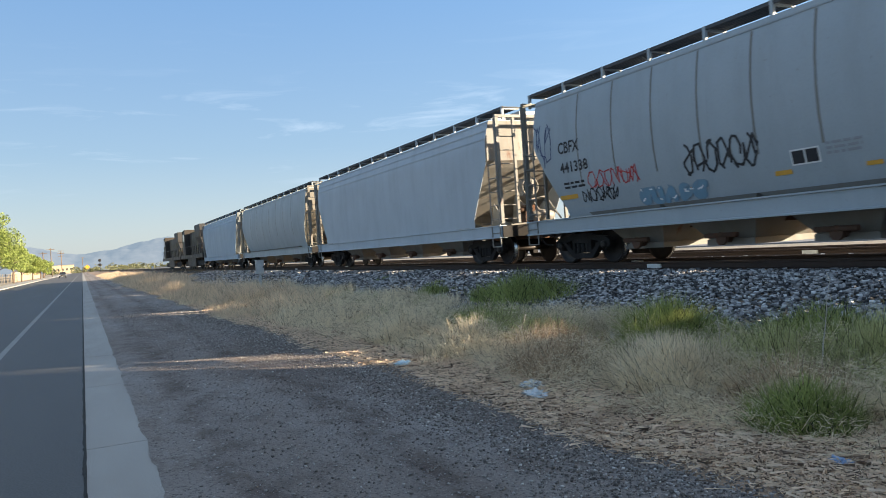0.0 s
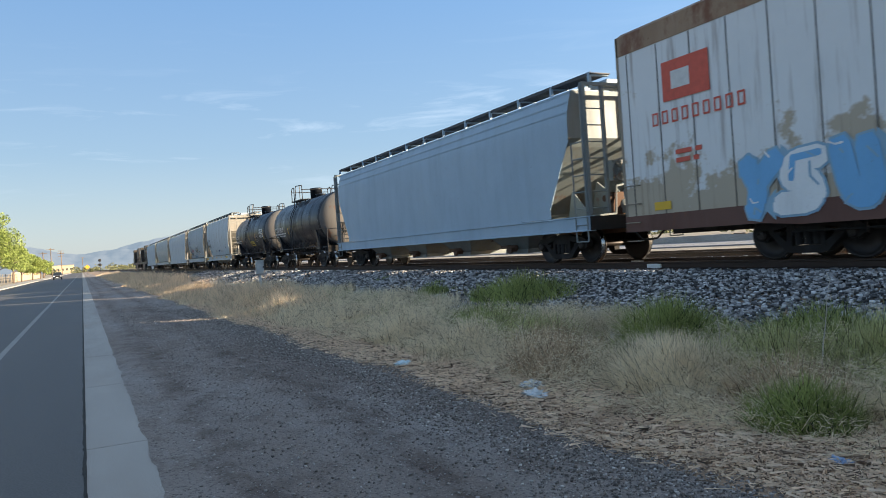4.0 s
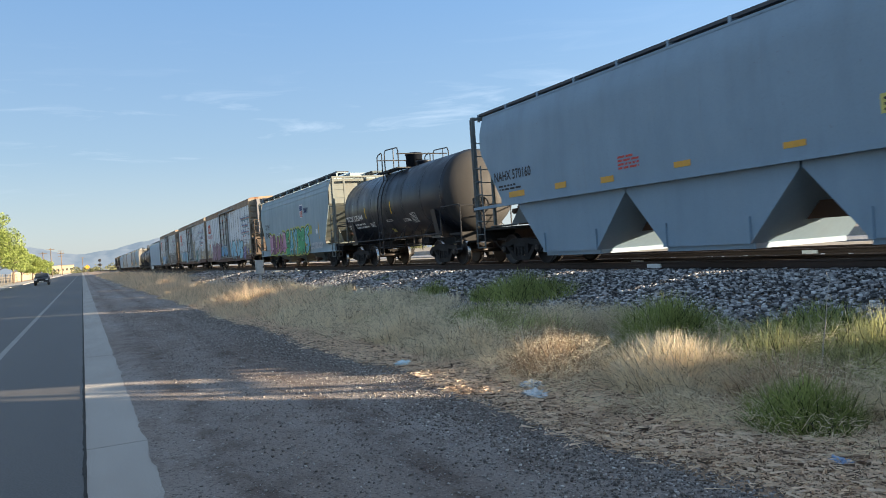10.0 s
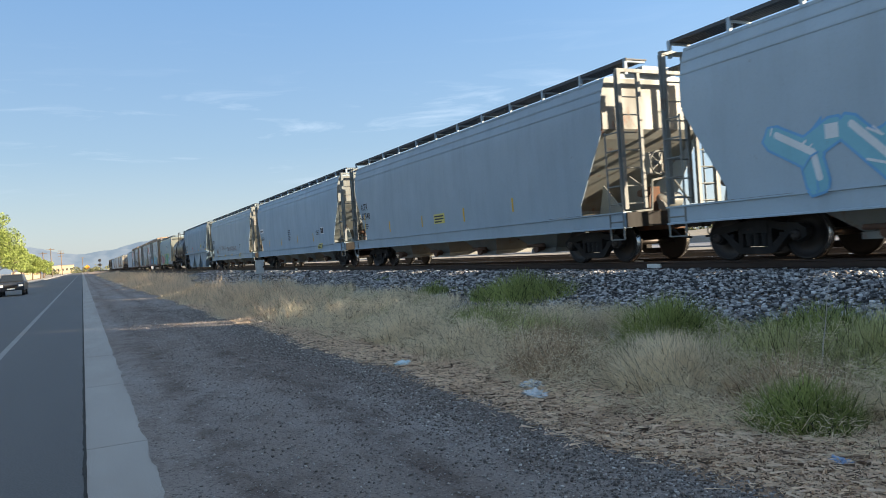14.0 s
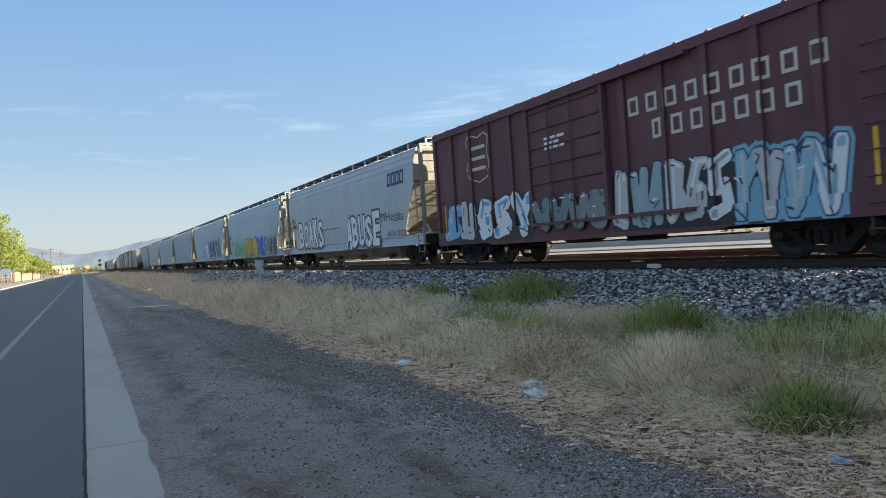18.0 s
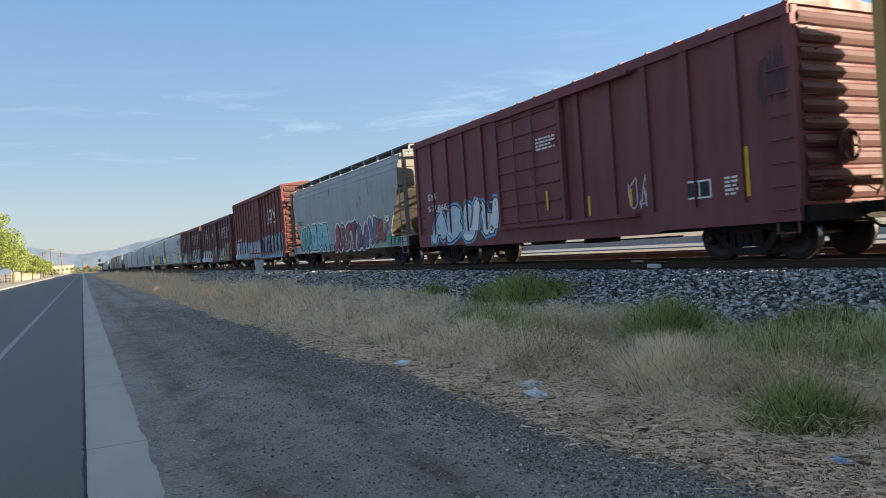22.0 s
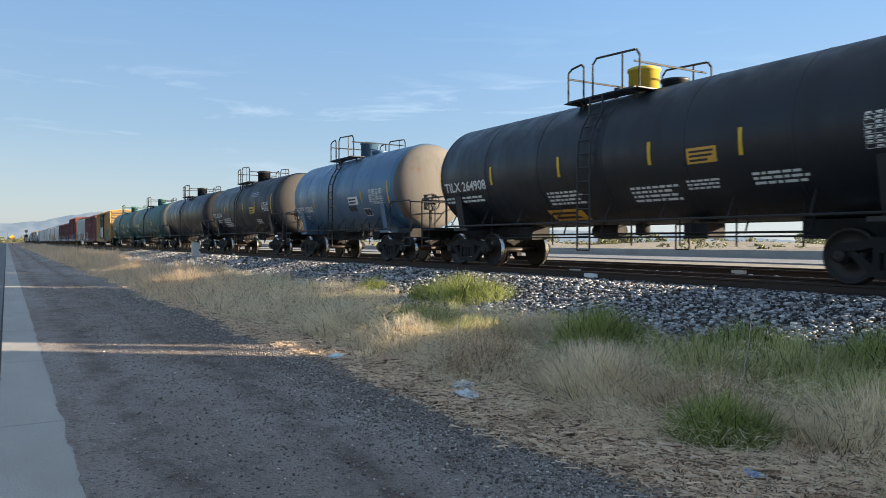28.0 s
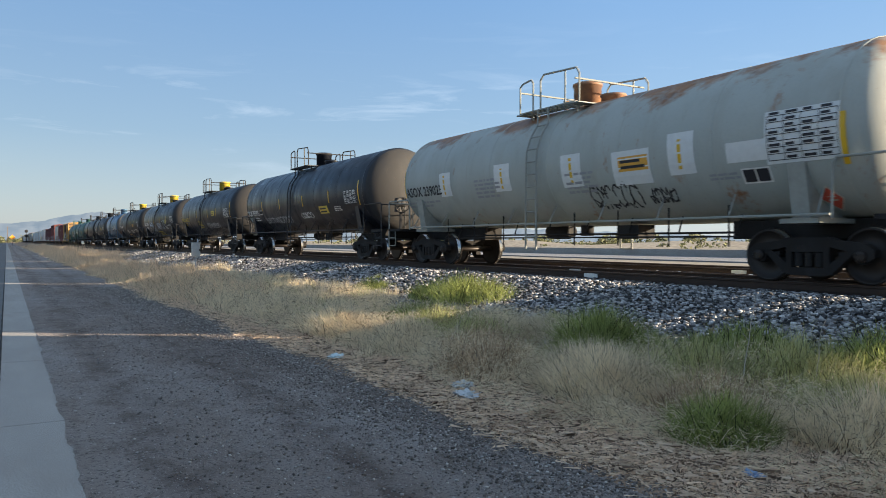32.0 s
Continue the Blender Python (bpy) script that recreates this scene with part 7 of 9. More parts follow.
T7 = tank(-11.35, 11.0, BLACKP, "black tank car with yellow safety sign", 1.42, 2.5, head=DUSTYHEAD)
T8 = tank(-24.4, 10.6, BLACKP, "black tank car with white lettering and pale end", 1.46, 2.50, head=DUSTYHEAD)
H9 = hopper(-37.48, 19.4, (0.31, 0.39, 0.46), "pale blue covered hopper with flat sides", 4, "flat")
R10 = reefer(-58.18, 20.15, "white refrigerator car with flaking paint and graffiti", "ARTESIA", True, 1)
R11 = reefer(-82.28, 20.8, "weathered white refrigerator car with cat graffiti", "LAKE OSWEGO", False, 2, shift=0.0)
R12 = reefer(-104.28, 20.15, "white refrigerator car with pink and cyan graffiti", "", True, 3)
H13 = hopper(-127.48, 16.3, (0.27, 0.33, 0.35), "grey covered hopper with green and pink graffiti", 3, "flat")
T14 = tank(-144.6, 11.2, BLACKP, "black tank car with white lettering", 1.44, 2.53)
H15 = hopper(-157.58, 18.3, (0.215, 0.285, 0.345), "blue-grey hopper with pointed discharge chutes", 3, "flat", sharp=True, top=4.46, walk_z=4.62)
H16 = hopper(-177.28, 18.9, (0.33, 0.38, 0.41), "dusty pale grey covered hopper", 4, "flat")
H17 = hopper(-197.38, 18.8, (0.29, 0.36, 0.42), "blue-grey covered hopper with smooth sides", 4, "flat")
H18 = hopper(-217.28, 18.4, (0.29, 0.34, 0.38), "grey covered hopper with pale sill", 4, "flat")
H19 = hopper(-236.78, 19.2, (0.36, 0.42, 0.46), "pale grey covered hopper with blue graffiti", 4, "flat")
H20 = hopper(-257.08, 18.7, (0.36, 0.43, 0.48), "pale grey covered hopper with green, yellow and blue graffiti", 4, "flat")
H21 = hopper(-276.88, 19.1, (0.41, 0.44, 0.46), "pale covered hopper with white block-letter graffiti", 4, "flat")
MAROON = (0.130, 0.052, 0.060)
B22 = boxcar(-297.18, 15.6, MAROON, "dark maroon boxcar with graffiti along its foot", endcol=(0.115, 0.046, 0.040))
B23 = boxcar(-314.43, 15.55, MAROON, "dark maroon boxcar with graffiti and a white shield", endcol=(0.115, 0.046, 0.040))
B24 = boxcar(-331.58, 15.6, (0.18, 0.05, 0.048), "red-brown boxcar with blue graffiti", endcol=(0.105, 0.036, 0.032), top=4.92, posts=17, doorx=(0.385, 0.61))
H25 = hopper(-348.88, 16.6, (0.32, 0.328, 0.32), "rusty grey covered hopper with red and teal graffiti", 3, "flat", rust=0.16)
B26 = boxcar(-366.58, 15.5, (0.185, 0.052, 0.058), "dark red boxcar with silver graffiti", endcol=(0.115, 0.04, 0.038))
B27 = boxcar(-383.55, 15.6, (0.45, 0.27, 0.09), "yellow boxcar with black door and graffiti", endcol=(0.19, 0.125, 0.062), door=(0.02, 0.022, 0.028), flat_door=True)
GREEN = paint("green tank paint", (0.045, 0.125, 0.12), (0.06, 0.06, 0.05), 0.3, 0.0, 0.5)
GREENHEAD = paint("dusty green tank head", (0.15, 0.172, 0.142), (0.10, 0.09, 0.075), 0.6, 0.0, 0.75)
T28 = tank(-400.55, 15.35, GREEN, "dark green tank car with green valve housing", 1.46, 2.52, rail=plain("green rail", (0.05, 0.12, 0.10), 0.5), head=GREENHEAD)
T29 = tank(-417.5, 15.3, GREEN, "dark green tank car with white lettering", 1.465, 2.535, head=GREENHEAD)
T30 = tank(-434.5, 14.0, BLACKP, "plain black tank car in shade", 1.47)
T31 = tank(-450.0, 13.2, BLACKP2, "black tank car with yellow signs and pale end", 1.47, head=GREYHEAD)
T32 = tank(-465.1, 10.6, paint("slate tank paint", (0.095, 0.18, 0.28), (0.12, 0.11, 0.10), 0.15, 0.0, 0.34, metal=0.3), "slate grey tank car with white markings", 1.47, head=DUSTYHEAD)
T33 = tank(-477.85, 14.6, BLACKP2, "black tank car with yellow valve housing", dome=YELLOWBRIGHT)
T34 = tank(-494.65, 14.6, BLACKP, "black tank car with white graffiti and yellow valve housing", dome=YELLOWBRIGHT)
T35 = tank(-511.75, 14.5, BLACKP, "black tank car with yellow lettering and valve housing", dome=YELLOWBRIGHT)
T36 = tank(-528.8, 15.8, BLACKP, "black tank car with white lettering", 1.52, 2.58)
def crown_rust():
    """Chalky grey tank paint; rust has bloomed along the crown and runs down a little way."""
    m = paint("weathered tank paint", (0.40, 0.43, 0.40), (0.26, 0.21, 0.15), 0.5, 0.05, 0.6, (0.30, 0.13, 0.05))
    n, l = m.node_tree.nodes, m.node_tree.links
    p = n["Principled BSDF"]
    c = p.inputs["Base Color"].links[0].from_socket
    sep, high, add = n.new("ShaderNodeSeparateXYZ"), n.new("ShaderNodeMapRange"), n.new("ShaderNodeMath")
    l.new(n.new("ShaderNodeTexCoord").outputs["Object"], sep.inputs[0])
    high.inputs[1].default_value, high.inputs[2].default_value, high.inputs[3].default_value, high.inputs[4].default_value = 2.9, 4.0, -0.22, 0.20
    l.new(sep.outputs[2], high.inputs[0])
    l.new(high.outputs[0], add.inputs[0])
    l.new(noise_node(n, l, 0.8, 7.0, (1, 1, 1.4), 0.66), add.inputs[1])
    rusty = ramp(n, l, noise_node(n, l, 3.0, 6.0), [(0.35, (0.16, 0.065, 0.03)), (0.6, (0.34, 0.15, 0.055))])
    l.new(blend(n, l, c, rusty, ramp(n, l, add.outputs[0], [(0.53, (0, 0, 0)), (0.66, (0.9,) * 3)])), p.inputs["Base Color"])
    return m


WEATHERED = crown_rust()
T37 = tank(-546.6, 15.4, WEATHERED, "weathered grey tank car with rust stains", head=WEATHERED, rail=plain("chalky grey rail", (0.30, 0.31, 0.28), 0.6))
T38 = tank(-563.7, 15.2, BLACKP, "black tank car at the end of the train")

# ---- lettering, labels, reflectors and graffiti: place back from the front of the body, height over the rail, width, height ----
def word(C, body, back, z, w, h, mat, bold=0.03):
    v, f = text_mesh(body, h / 0.70, 1.0, bold * h)
    a, b = min(p[0] for p in v), max(p[0] for p in v)
    k = w / max(0.01, b - a)
    if C[0].name in ENDS:     # keep the whole word on the sloping side
        back = max(back, C[2] / 2 - min(ENDS[C[0].name](z), ENDS[C[0].name](z + h)) + 0.06)
    v = [(back + (x - a) * k, z + y) for x, y in v]
    on_side(C[0], "lettering", [([v[i] for i in q], 0) for q in f], [mat], C[1], C[2])


def small(C, back, z, w, h, rows, mat, seed=0):
    bars(C[0], back, z, w, h, rows, mat, C[1], C[2], seed + int(back * 10))


def strip(C, back, z, w, h, mat=None):
    if C[0].name[0] == "t":   # tapes sit on the straight part of a tank
        back = min(max(back, 0.50), C[2] - 0.60)
    if C[0].name in ENDS:
        room = C[2] / 2 - ENDS[C[0].name](z) + 0.06
        back = min(max(back, room), C[2] - room - 0.10)
    tape(C[0], back, z, 0.085, h, mat or YELLOW, C[1], C[2])


def flat(C, back, z, w, h, mat, name="painted_panel"):
    return tape(C[0], back, z, w, h, mat, C[1], C[2], name)


def panel(C, back, z, w, h, ground, ink, lines=3):
    plate(C[0], back, z, w, h, [ground, ink], C[1], C[2], lines, int(back * 7))


def panes(C, back, z, w, h):
    two_panes(C[0], back, z, w, h, C[1], C[2])


def table(C, back, z, w, h, ink=None, ground=None):
    """A ruled data table: rim, rules and cells."""
    ink = ink or WHITE
    polys = [(rect(back, z, w, h), 0)] if ground else []
    k = 1 if ground else 0
    for i in range(8):
        polys.append((rect(back + w * .03, z + h * (0.06 + i * 0.12), w * .94, h * 0.014), k))
        for j in range(4):
            if (i * 3 + j) % 5:
                polys.append((rect(back + w * (.06 + j * .235), z + h * (0.09 + i * 0.12), w * (.12 + .02 * ((i + j) % 3)), h * 0.05), k))
    for j in range(5):
        polys.append((rect(back + w * (.03 + .235 * j), z + h * .06, w * .008, h * .85), k))
    on_side(C[0], "data_table", polys, [ground, ink] if ground else [ink], C[1], C[2], 0.008, [z + h * q / 5 for q in range(1, 5)])


def diamond(C, back, z, w, h, mat, rim):
    c, d = back + w / 2, z + h / 2
    polys = [([(c - h * .55, d), (c, d - h * .55), (c + h * .55, d), (c, d + h * .55)], 0), ([(c - h * .47, d), (c, d - h * .47), (c + h * .47, d), (c, d + h * .47)], 1), (rect(c - h * .2, d - h * .09, h * .4, h * .18), 0)]
    on_side(C[0], "hazard_placard", polys, [rim, mat], C[1], C[2], 0.02)


def blocks(C, back, z, w, h, n, mat, solid=0.62, slant=0.0):
    """A company's name as a row of plain heavy frames of its size, each a part."""
    for i in range(n):
        a, q = back + i * w / n, w / n * solid
        t = min(q * (0.30 if n < 5 else 0.21), h * 0.26)
        shapes = (rect(a, z, t, h), rect(a + q - t, z, t, h), rect(a + t, z, q - 2 * t, t), rect(a + t, z + h - t, q - 2 * t, t))
        lean = lambda pts: [(u + slant * (v - z), v) for u, v in pts]
        on_side(C[0], "sign_block", [(lean(p), 0) for p in shapes], [mat], C[1], C[2], 0.006, [z + h / 2])


def piece(C, back, z, w, h, n, fills, outline, seed, halo=None, jag=0.5, shine=None):
    graffiti(C[0], back, z, w, h, n, fills, outline, C[1], C[2], seed, halo, jag, shine, [z + h * k / 5 for k in range(1, 5)] if C[0].name[0] == "t" else ())


def throw_up(C, body, back, z, w, h, fill, outline, seed):
    """Fat sprayed letters that can be read: each a filled letter over its dark outline."""
    rnd = random.Random(seed)
    step = w / len(body)
    for i, ch in enumerate(body):
        inner, outer = text_mesh(ch, 1.0, 1.0, 0.035), text_mesh(ch, 1.0, 1.0, 0.085)
        x0, x1 = min(p[0] for p in inner[0]), max(p[0] for p in inner[0])
        y0, y1 = min(p[1] for p in inner[0]), max(p[1] for p in inner[0])
        kx, ky = step * 0.93 / (x1 - x0), h * rnd.uniform(0.88, 1.0) / (y1 - y0)
        lean, lift = rnd.uniform(-0.02, 0.16), h * rnd.uniform(-0.02, 0.05)
        polys = []
        for k, (v, f) in enumerate((outer, inner)):
            pts = [(back + i * step + (x - x0) * kx + lean * (y - y0) * ky, max(0.72, z + lift + (y - y0) * ky)) for x, y in v]
            polys += [([pts[q] for q in face], k) for face in f]
        on_side(C[0], "graffiti_letter", polys, [spray(outline), spray(fill)], C[1], C[2], 0.007 + 0.0008 * (i % 2))


def tag(C, back, z, w, h, n, col, seed, width=0.03):
    scrawl(C[0], back, z, w, h, n, col, C[1], C[2], seed, width)


def hollow(C, back, z, w, h, mat):
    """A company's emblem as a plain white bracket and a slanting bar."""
    t = h * 0.2
    polys = [(rect(back, z, t, h * .9), 0), (rect(back + t, z, w * .45, t), 0), (rect(back + t, z + h * .7, w * .35, t), 0)]
    polys += [(q, 0) for q in stroke([(back + w * .5, z + h * .1), (back + w * .62, z + h * .8), (back + w * .84, z + h * .2), (back + w * .96, z + h * .9)], t)]
    on_side(C[0], "company_sign", polys, [mat], C[1], C[2])


def shield(C, back, z, w, h, rim, fill=None, stripes=None):
    """A shield outline; filled ones have a blue head over stripes."""
    c = back + w / 2
    out = [(c - w * .5, z + h * .9), (c - w * .25, z + h), (c, z + h * .93), (c + w * .25, z + h), (c + w * .5, z + h * .9), (c + w * .42, z + h * .6), (c + w * .5, z + h * .3), (c + w * .3, z + h * .08), (c, z), (c - w * .3, z + h * .08), (c - w * .5, z + h * .3), (c - w * .42, z + h * .6)]
    if fill is None:
        polys = [(q, 0) for a, b in zip(out, out[1:] + out[:1]) for q in stroke([a, b], 0.035)]
        for i in range(3):
            polys.append((rect(c - w * .28, z + h * (.25 + .22 * i), w * .56, h * .07), 0))
        on_side(C[0], "company_sign", polys, [rim], C[1], C[2])
        return
    polys = [(out, 0), (rect(c - w * .40, z + h * .55, w * .8, h * .34), 1)]
    for i in range(5):
        polys.append((rect(c - w * .38 + i * w * .17, z + h * .10, w * .08, h * .40), 2))
    on_side(C[0], "company_sign", polys, [rim, fill, stripes], C[1], C[2])


LT, DK = (0.78, 0.80, 0.80), (0.02, 0.02, 0.025)
CYAN, TEAL, NAVY, SKYB, COBALT = (0.22, 0.52, 0.62), (0.06, 0.33, 0.33), (0.03, 0.05, 0.14), (0.16, 0.42, 0.70), (0.02, 0.09, 0.42)
PINK, PLUM, WINE, VIOLET = (0.55, 0.28, 0.40), (0.20, 0.06, 0.13), (0.22, 0.03, 0.05), (0.22, 0.18, 0.38)
LIME, GRASSG, OCHRE, MUSTARD, ASH, SLATE, TANC = (0.50, 0.55, 0.08), (0.06, 0.38, 0.16), (0.55, 0.38, 0.04), (0.60, 0.45, 0.03), (0.55, 0.56, 0.56), (0.14, 0.15, 0.17), (0.42, 0.36, 0.25)
REDC, BROWNT = (0.50, 0.05, 0.05), (0.20, 0.09, 0.05)
LOGORED = plain("faded red sign paint", (0.60, 0.10, 0.06), 0.6, 0, 0.25)
NAVYP = plain("navy sign paint", (0.02, 0.05, 0.16), 0.6, 0, 0.2)
SIGNY = plain("pale yellow notice", (0.62, 0.56, 0.16), 0.5, 0, 0.15)
SIGNO = plain("orange notice", (0.70, 0.36, 0.05), 0.5, 0, 0.15)
MULTI = plain("faded blue lettering", (0.06, 0.17, 0.33), 0.6, 0, 0.3)
PANELW = plain("white data panel", (0.68, 0.70, 0.69), 0.5, 0, 0.12)
CREAM = plain("cream sign paint", (0.58, 0.55, 0.46), 0.6, 0, 0.15)
def cut_band(pts, z0, z1):
    """The part of a flat convex shape that lies between two heights."""
    for level, sign in ((z0, 1), (z1, -1)):
        out = []
        for (a, b), (c, d) in zip(pts, pts[1:] + pts[:1]):
            p, q = sign * (b - level), sign * (d - level)
            if p >= 0:
                out.append((a, b))
            if p * q < 0:
                t = p / (p - q)
                out.append((a + (c - a) * t, b + (d - b) * t))
        pts = out
    return pts


def striped_word(C, body, back, z, w, h, mats, bold=0.03):
    """Lettering painted in level bands of colour, lowest first."""
    v, f = text_mesh(body, h / 0.70, 1.0, bold * h)
    a, b = min(p[0] for p in v), max(p[0] for p in v)
    v = [(back + (x - a) * w / (b - a), z + y) for x, y in v]
    n, polys = len(mats), []
    for q in f:
        for k in range(n):
            lo = z - 0.4 * h if k == 0 else z + h * k / n
            hi = z + 1.6 * h if k == n - 1 else z + h * (k + 1) / n
            shape = cut_band([v[i] for i in q], lo, hi)
            if len(shape) > 2:
                polys.append((shape, k))
    on_side(C[0], "lettering", polys, mats, C[1], C[2])


BANDS = [plain("faded teal lettering", (0.06, 0.22, 0.27), 0.6, 0, 0.3), plain("faded red lettering", (0.42, 0.08, 0.06), 0.6, 0, 0.3), MULTI, MULTI]
for C, seed in ((R10, 1), (R11, 2), (R12, 3)):
    for k in range(5):
        flat(C, 0.9 + k * 4.4, 1.12, 0.48, 0.17, YELLOW, "reflector")
    # square red sign over the company's name, drawn as plain shapes
    flat(C, 1.35, 3.30, 1.25, 0.80, LOGORED, "company_sign")
    flat(C, 1.60, 3.52, 0.5, 0.36, plain("white sign ring", (0.6, 0.6, 0.58), 0.6), "company_sign").location.x = -0.004
    blocks(C, 1.0, 2.86, 2.5, 0.27, 9, LOGORED)
    small(C, 1.6, 2.0, 0.7, 0.34, 2, LOGORED, seed)
    striped_word(C, "Protecting Today's", 16.75, 3.56, 3.35, 0.36, BANDS)
    striped_word(C, "Perishables", 17.35, 3.04, 2.1, 0.34, BANDS)
    striped_word(C, "For Tomorrow", 17.05, 2.56, 2.65, 0.34, BANDS)
    small(C, 17.6, 2.38, 1.3, 0.10, 1, LOGORED, seed)
    small(C, 17.4, 1.9, 1.6, 0.32, 3, GREYMARK, seed)
word(H5, "CBFX", 1.79, 2.77, 0.85, 0.28, BLACKMARK)
word(H5, "441338", 1.8, 2.29, 1.11, 0.25, BLACKMARK)
tag(H5, 0.28, 2.47, 1.23, 1.19, 4, NAVY, 1)
tag(H5, 2.83, 1.79, 1.75, 0.43, 6, REDC, 2)
tag(H5, 2.51, 1.48, 1.28, 0.35, 5, DK, 3)
tag(H5, 5.91, 1.73, 1.82, 0.65, 6, DK, 4, 0.05)
piece(H5, 4.46, 1.24, 1.95, 0.42, 5, [(0.18, 0.32, 0.42)], (0.20, 0.30, 0.38), 5)
panes(H5, 8.37, 1.64, 0.56, 0.27)
small(H5, 9.05, 1.73, 0.64, 0.24, 3, GREYMARK)
small(H5, 1.85, 1.87, 0.82, 0.2, 2, BLACKMARK)
flat(H5, 1.58, 1.63, 0.72, 0.11, SIGNO)
flat(H5, 5.88, 1.44, 0.46, 0.09, SIGNO)
flat(H5, 7.99, 1.51, 0.35, 0.08, SIGNO)
flat(H5, 9.67, 1.48, 0.27, 0.07, SIGNO)
word(H6, "CBFX", 1.43, 2.48, 0.93, 0.27, BLACKMARK)
word(H6, "441835", 1.44, 2.03, 1.28, 0.29, BLACKMARK)
flat(H6, 6.13, 1.64, 0.84, 0.08, NAVYP)
flat(H6, 5.99, 1.57, 0.81, 0.08, NAVYP)
small(H6, 7.24, 1.51, 1.16, 0.18, 3, GREYMARK)
small(H6, 1.58, 1.57, 1.07, 0.2, 2, BLACKMARK)
small(H6, 9.63, 1.79, 0.46, 0.2, 3, BLACKMARK)
flat(H6, 0.37, 0.92, 0.92, 0.16, YELLOW)
flat(H6, 3.26, 0.96, 0.53, 0.14, YELLOW)
flat(H6, 5.64, 0.98, 0.47, 0.13, YELLOW)
flat(H6, 7.93, 0.98, 0.48, 0.11, YELLOW)
flat(H6, 10.4, 0.96, 0.93, 0.14, YELLOW)
flat(H6, 4.78, 1.54, 0.52, 0.2, GREYMARK)
small(H6, 9.95, 1.04, 0.52, 0.24, 4, BLACKMARK)
word(T7, "TCIX 1572", 0.15, 2.28, 1.69, 0.22, WHITE)
small(T7, -0.05, 1.91, 2.5, 0.23, 2, WHITE)
panes(T7, 7.43, 1.91, 0.63, 0.32)
table(T7, 8.75, 2.09, 1.26, 0.6)
panel(T7, 5.37, 1.64, 1.2, 0.33, YELLOWBRIGHT, BLACKMARK, 2)
diamond(T7, 7.26, 1.16, 0.66, 0.22, WHITE, BLACKMARK)
strip(T7, 2.66, 1.93, 0.22, 0.46)
strip(T7, 5.37, 1.97, 0.18, 0.45)
strip(T7, 7.31, 1.96, 0.16, 0.45)
strip(T7, 9.94, 1.78, 0.28, 0.88)
word(T8, "TCLX 17619", 0.71, 2.19, 1.97, 0.28, WHITE)
small(T8, 0.65, 1.88, 2.76, 0.27, 2, WHITE)
strip(T8, -0.03, 1.78, 0.22, 0.91)
strip(T8, 3.73, 1.96, 0.06, 0.39)
word(R10, "ARTESIA", 10.13, 3.95, 1.04, 0.14, LOGORED)
piece(R10, 3.05, 0.71, 5.96, 1.34, 6, [CYAN, LT, SKYB], (0.25, 0.42, 0.55), 11, None, 0.8)
piece(R10, 9.28, 0.97, 2.28, 0.94, 3, [DK, SLATE], LT, 12)
piece(R10, 12.38, 0.67, 7.53, 1.52, 8, [(0.10, 0.075, 0.075), (0.05, 0.045, 0.05), (0.16, 0.14, 0.14)], LT, 13, DK, 0.95)
panes(R10, 17.35, 1.36, 0.47, 0.19)
panel(R10, 19.5, 1.28, 0.51, 0.18, YELLOW, BLACKMARK, 2)
flat(R10, 19.48, 1.07, 0.51, 0.13, YELLOW)
tag(R10, 19.15, 2.12, 0.78, 0.25, 4, DK, 14)
word(R11, "LAKE OSWEGO", 8.86, 4.05, 1.85, 0.15, LOGORED)
piece(R11, 1.53, 0.73, 6.66, 1.41, 7, [CYAN, LT, (0.25, 0.40, 0.55)], SLATE, 21, None, 0.8)
piece(R11, 11.97, 1.76, 1.42, 1.43, 1, [TANC], DK, 22, None, 0.7)
piece(R11, 11.33, 0.88, 2.94, 1.3, 4, [ASH, (0.35, 0.37, 0.38), TANC], SLATE, 23, None, 0.8)
piece(R11, 14.15, 0.78, 3.1, 1.31, 5, [(0.16, 0.28, 0.30), ASH, TEAL], SLATE, 24, None, 0.8)
piece(R12, 3.1, 0.61, 5.51, 1.75, 6, [(0.38, 0.22, 0.29), (0.30, 0.15, 0.22)], DK, 31, None, 0.8)
piece(R12, 8.62, 1.08, 2.97, 0.97, 5, [SKYB, CYAN], (0.12, 0.28, 0.5), 32)
piece(R12, 12.12, 0.5, 5.3, 1.79, 4, [CYAN, (0.28, 0.55, 0.66)], DK, 33, None, 0.6)
piece(R12, 17.52, 0.67, 0.99, 1.12, 2, [VIOLET], (0.16, 0.13, 0.28), 34)
piece(R12, 18.97, 1.05, 0.51, 0.55, 1, [VIOLET], DK, 35)
panes(R12, 17.31, 1.2, 0.41, 0.37)
tag(R12, 18.34, 0.96, 0.43, 0.38, 5, DK, 36)
panel(R12, 19.59, 1.16, 0.49, 0.23, YELLOW, BLACKMARK, 2)
word(R12, "OPENING", 9.7, 3.22, 0.75, 0.10, LOGORED)
word(R12, "H 11-3", 9.7, 3.05, 0.55, 0.10, LOGORED)
word(R12, "W 12-0", 9.7, 2.88, 0.6, 0.10, LOGORED)
word(R12, "LILY", 9.66, 3.98, 0.5, 0.14, LOGORED)
word(H13, "SSW", 1.86, 2.48, 1.12, 0.34, BLACKMARK)
word(H13, "70483", 1.78, 1.96, 1.4, 0.34, BLACKMARK)
piece(H13, 2.81, 0.86, 4.21, 1.35, 5, [PINK, (0.45, 0.16, 0.25), PLUM], DK, 41, LIME, 0.8)
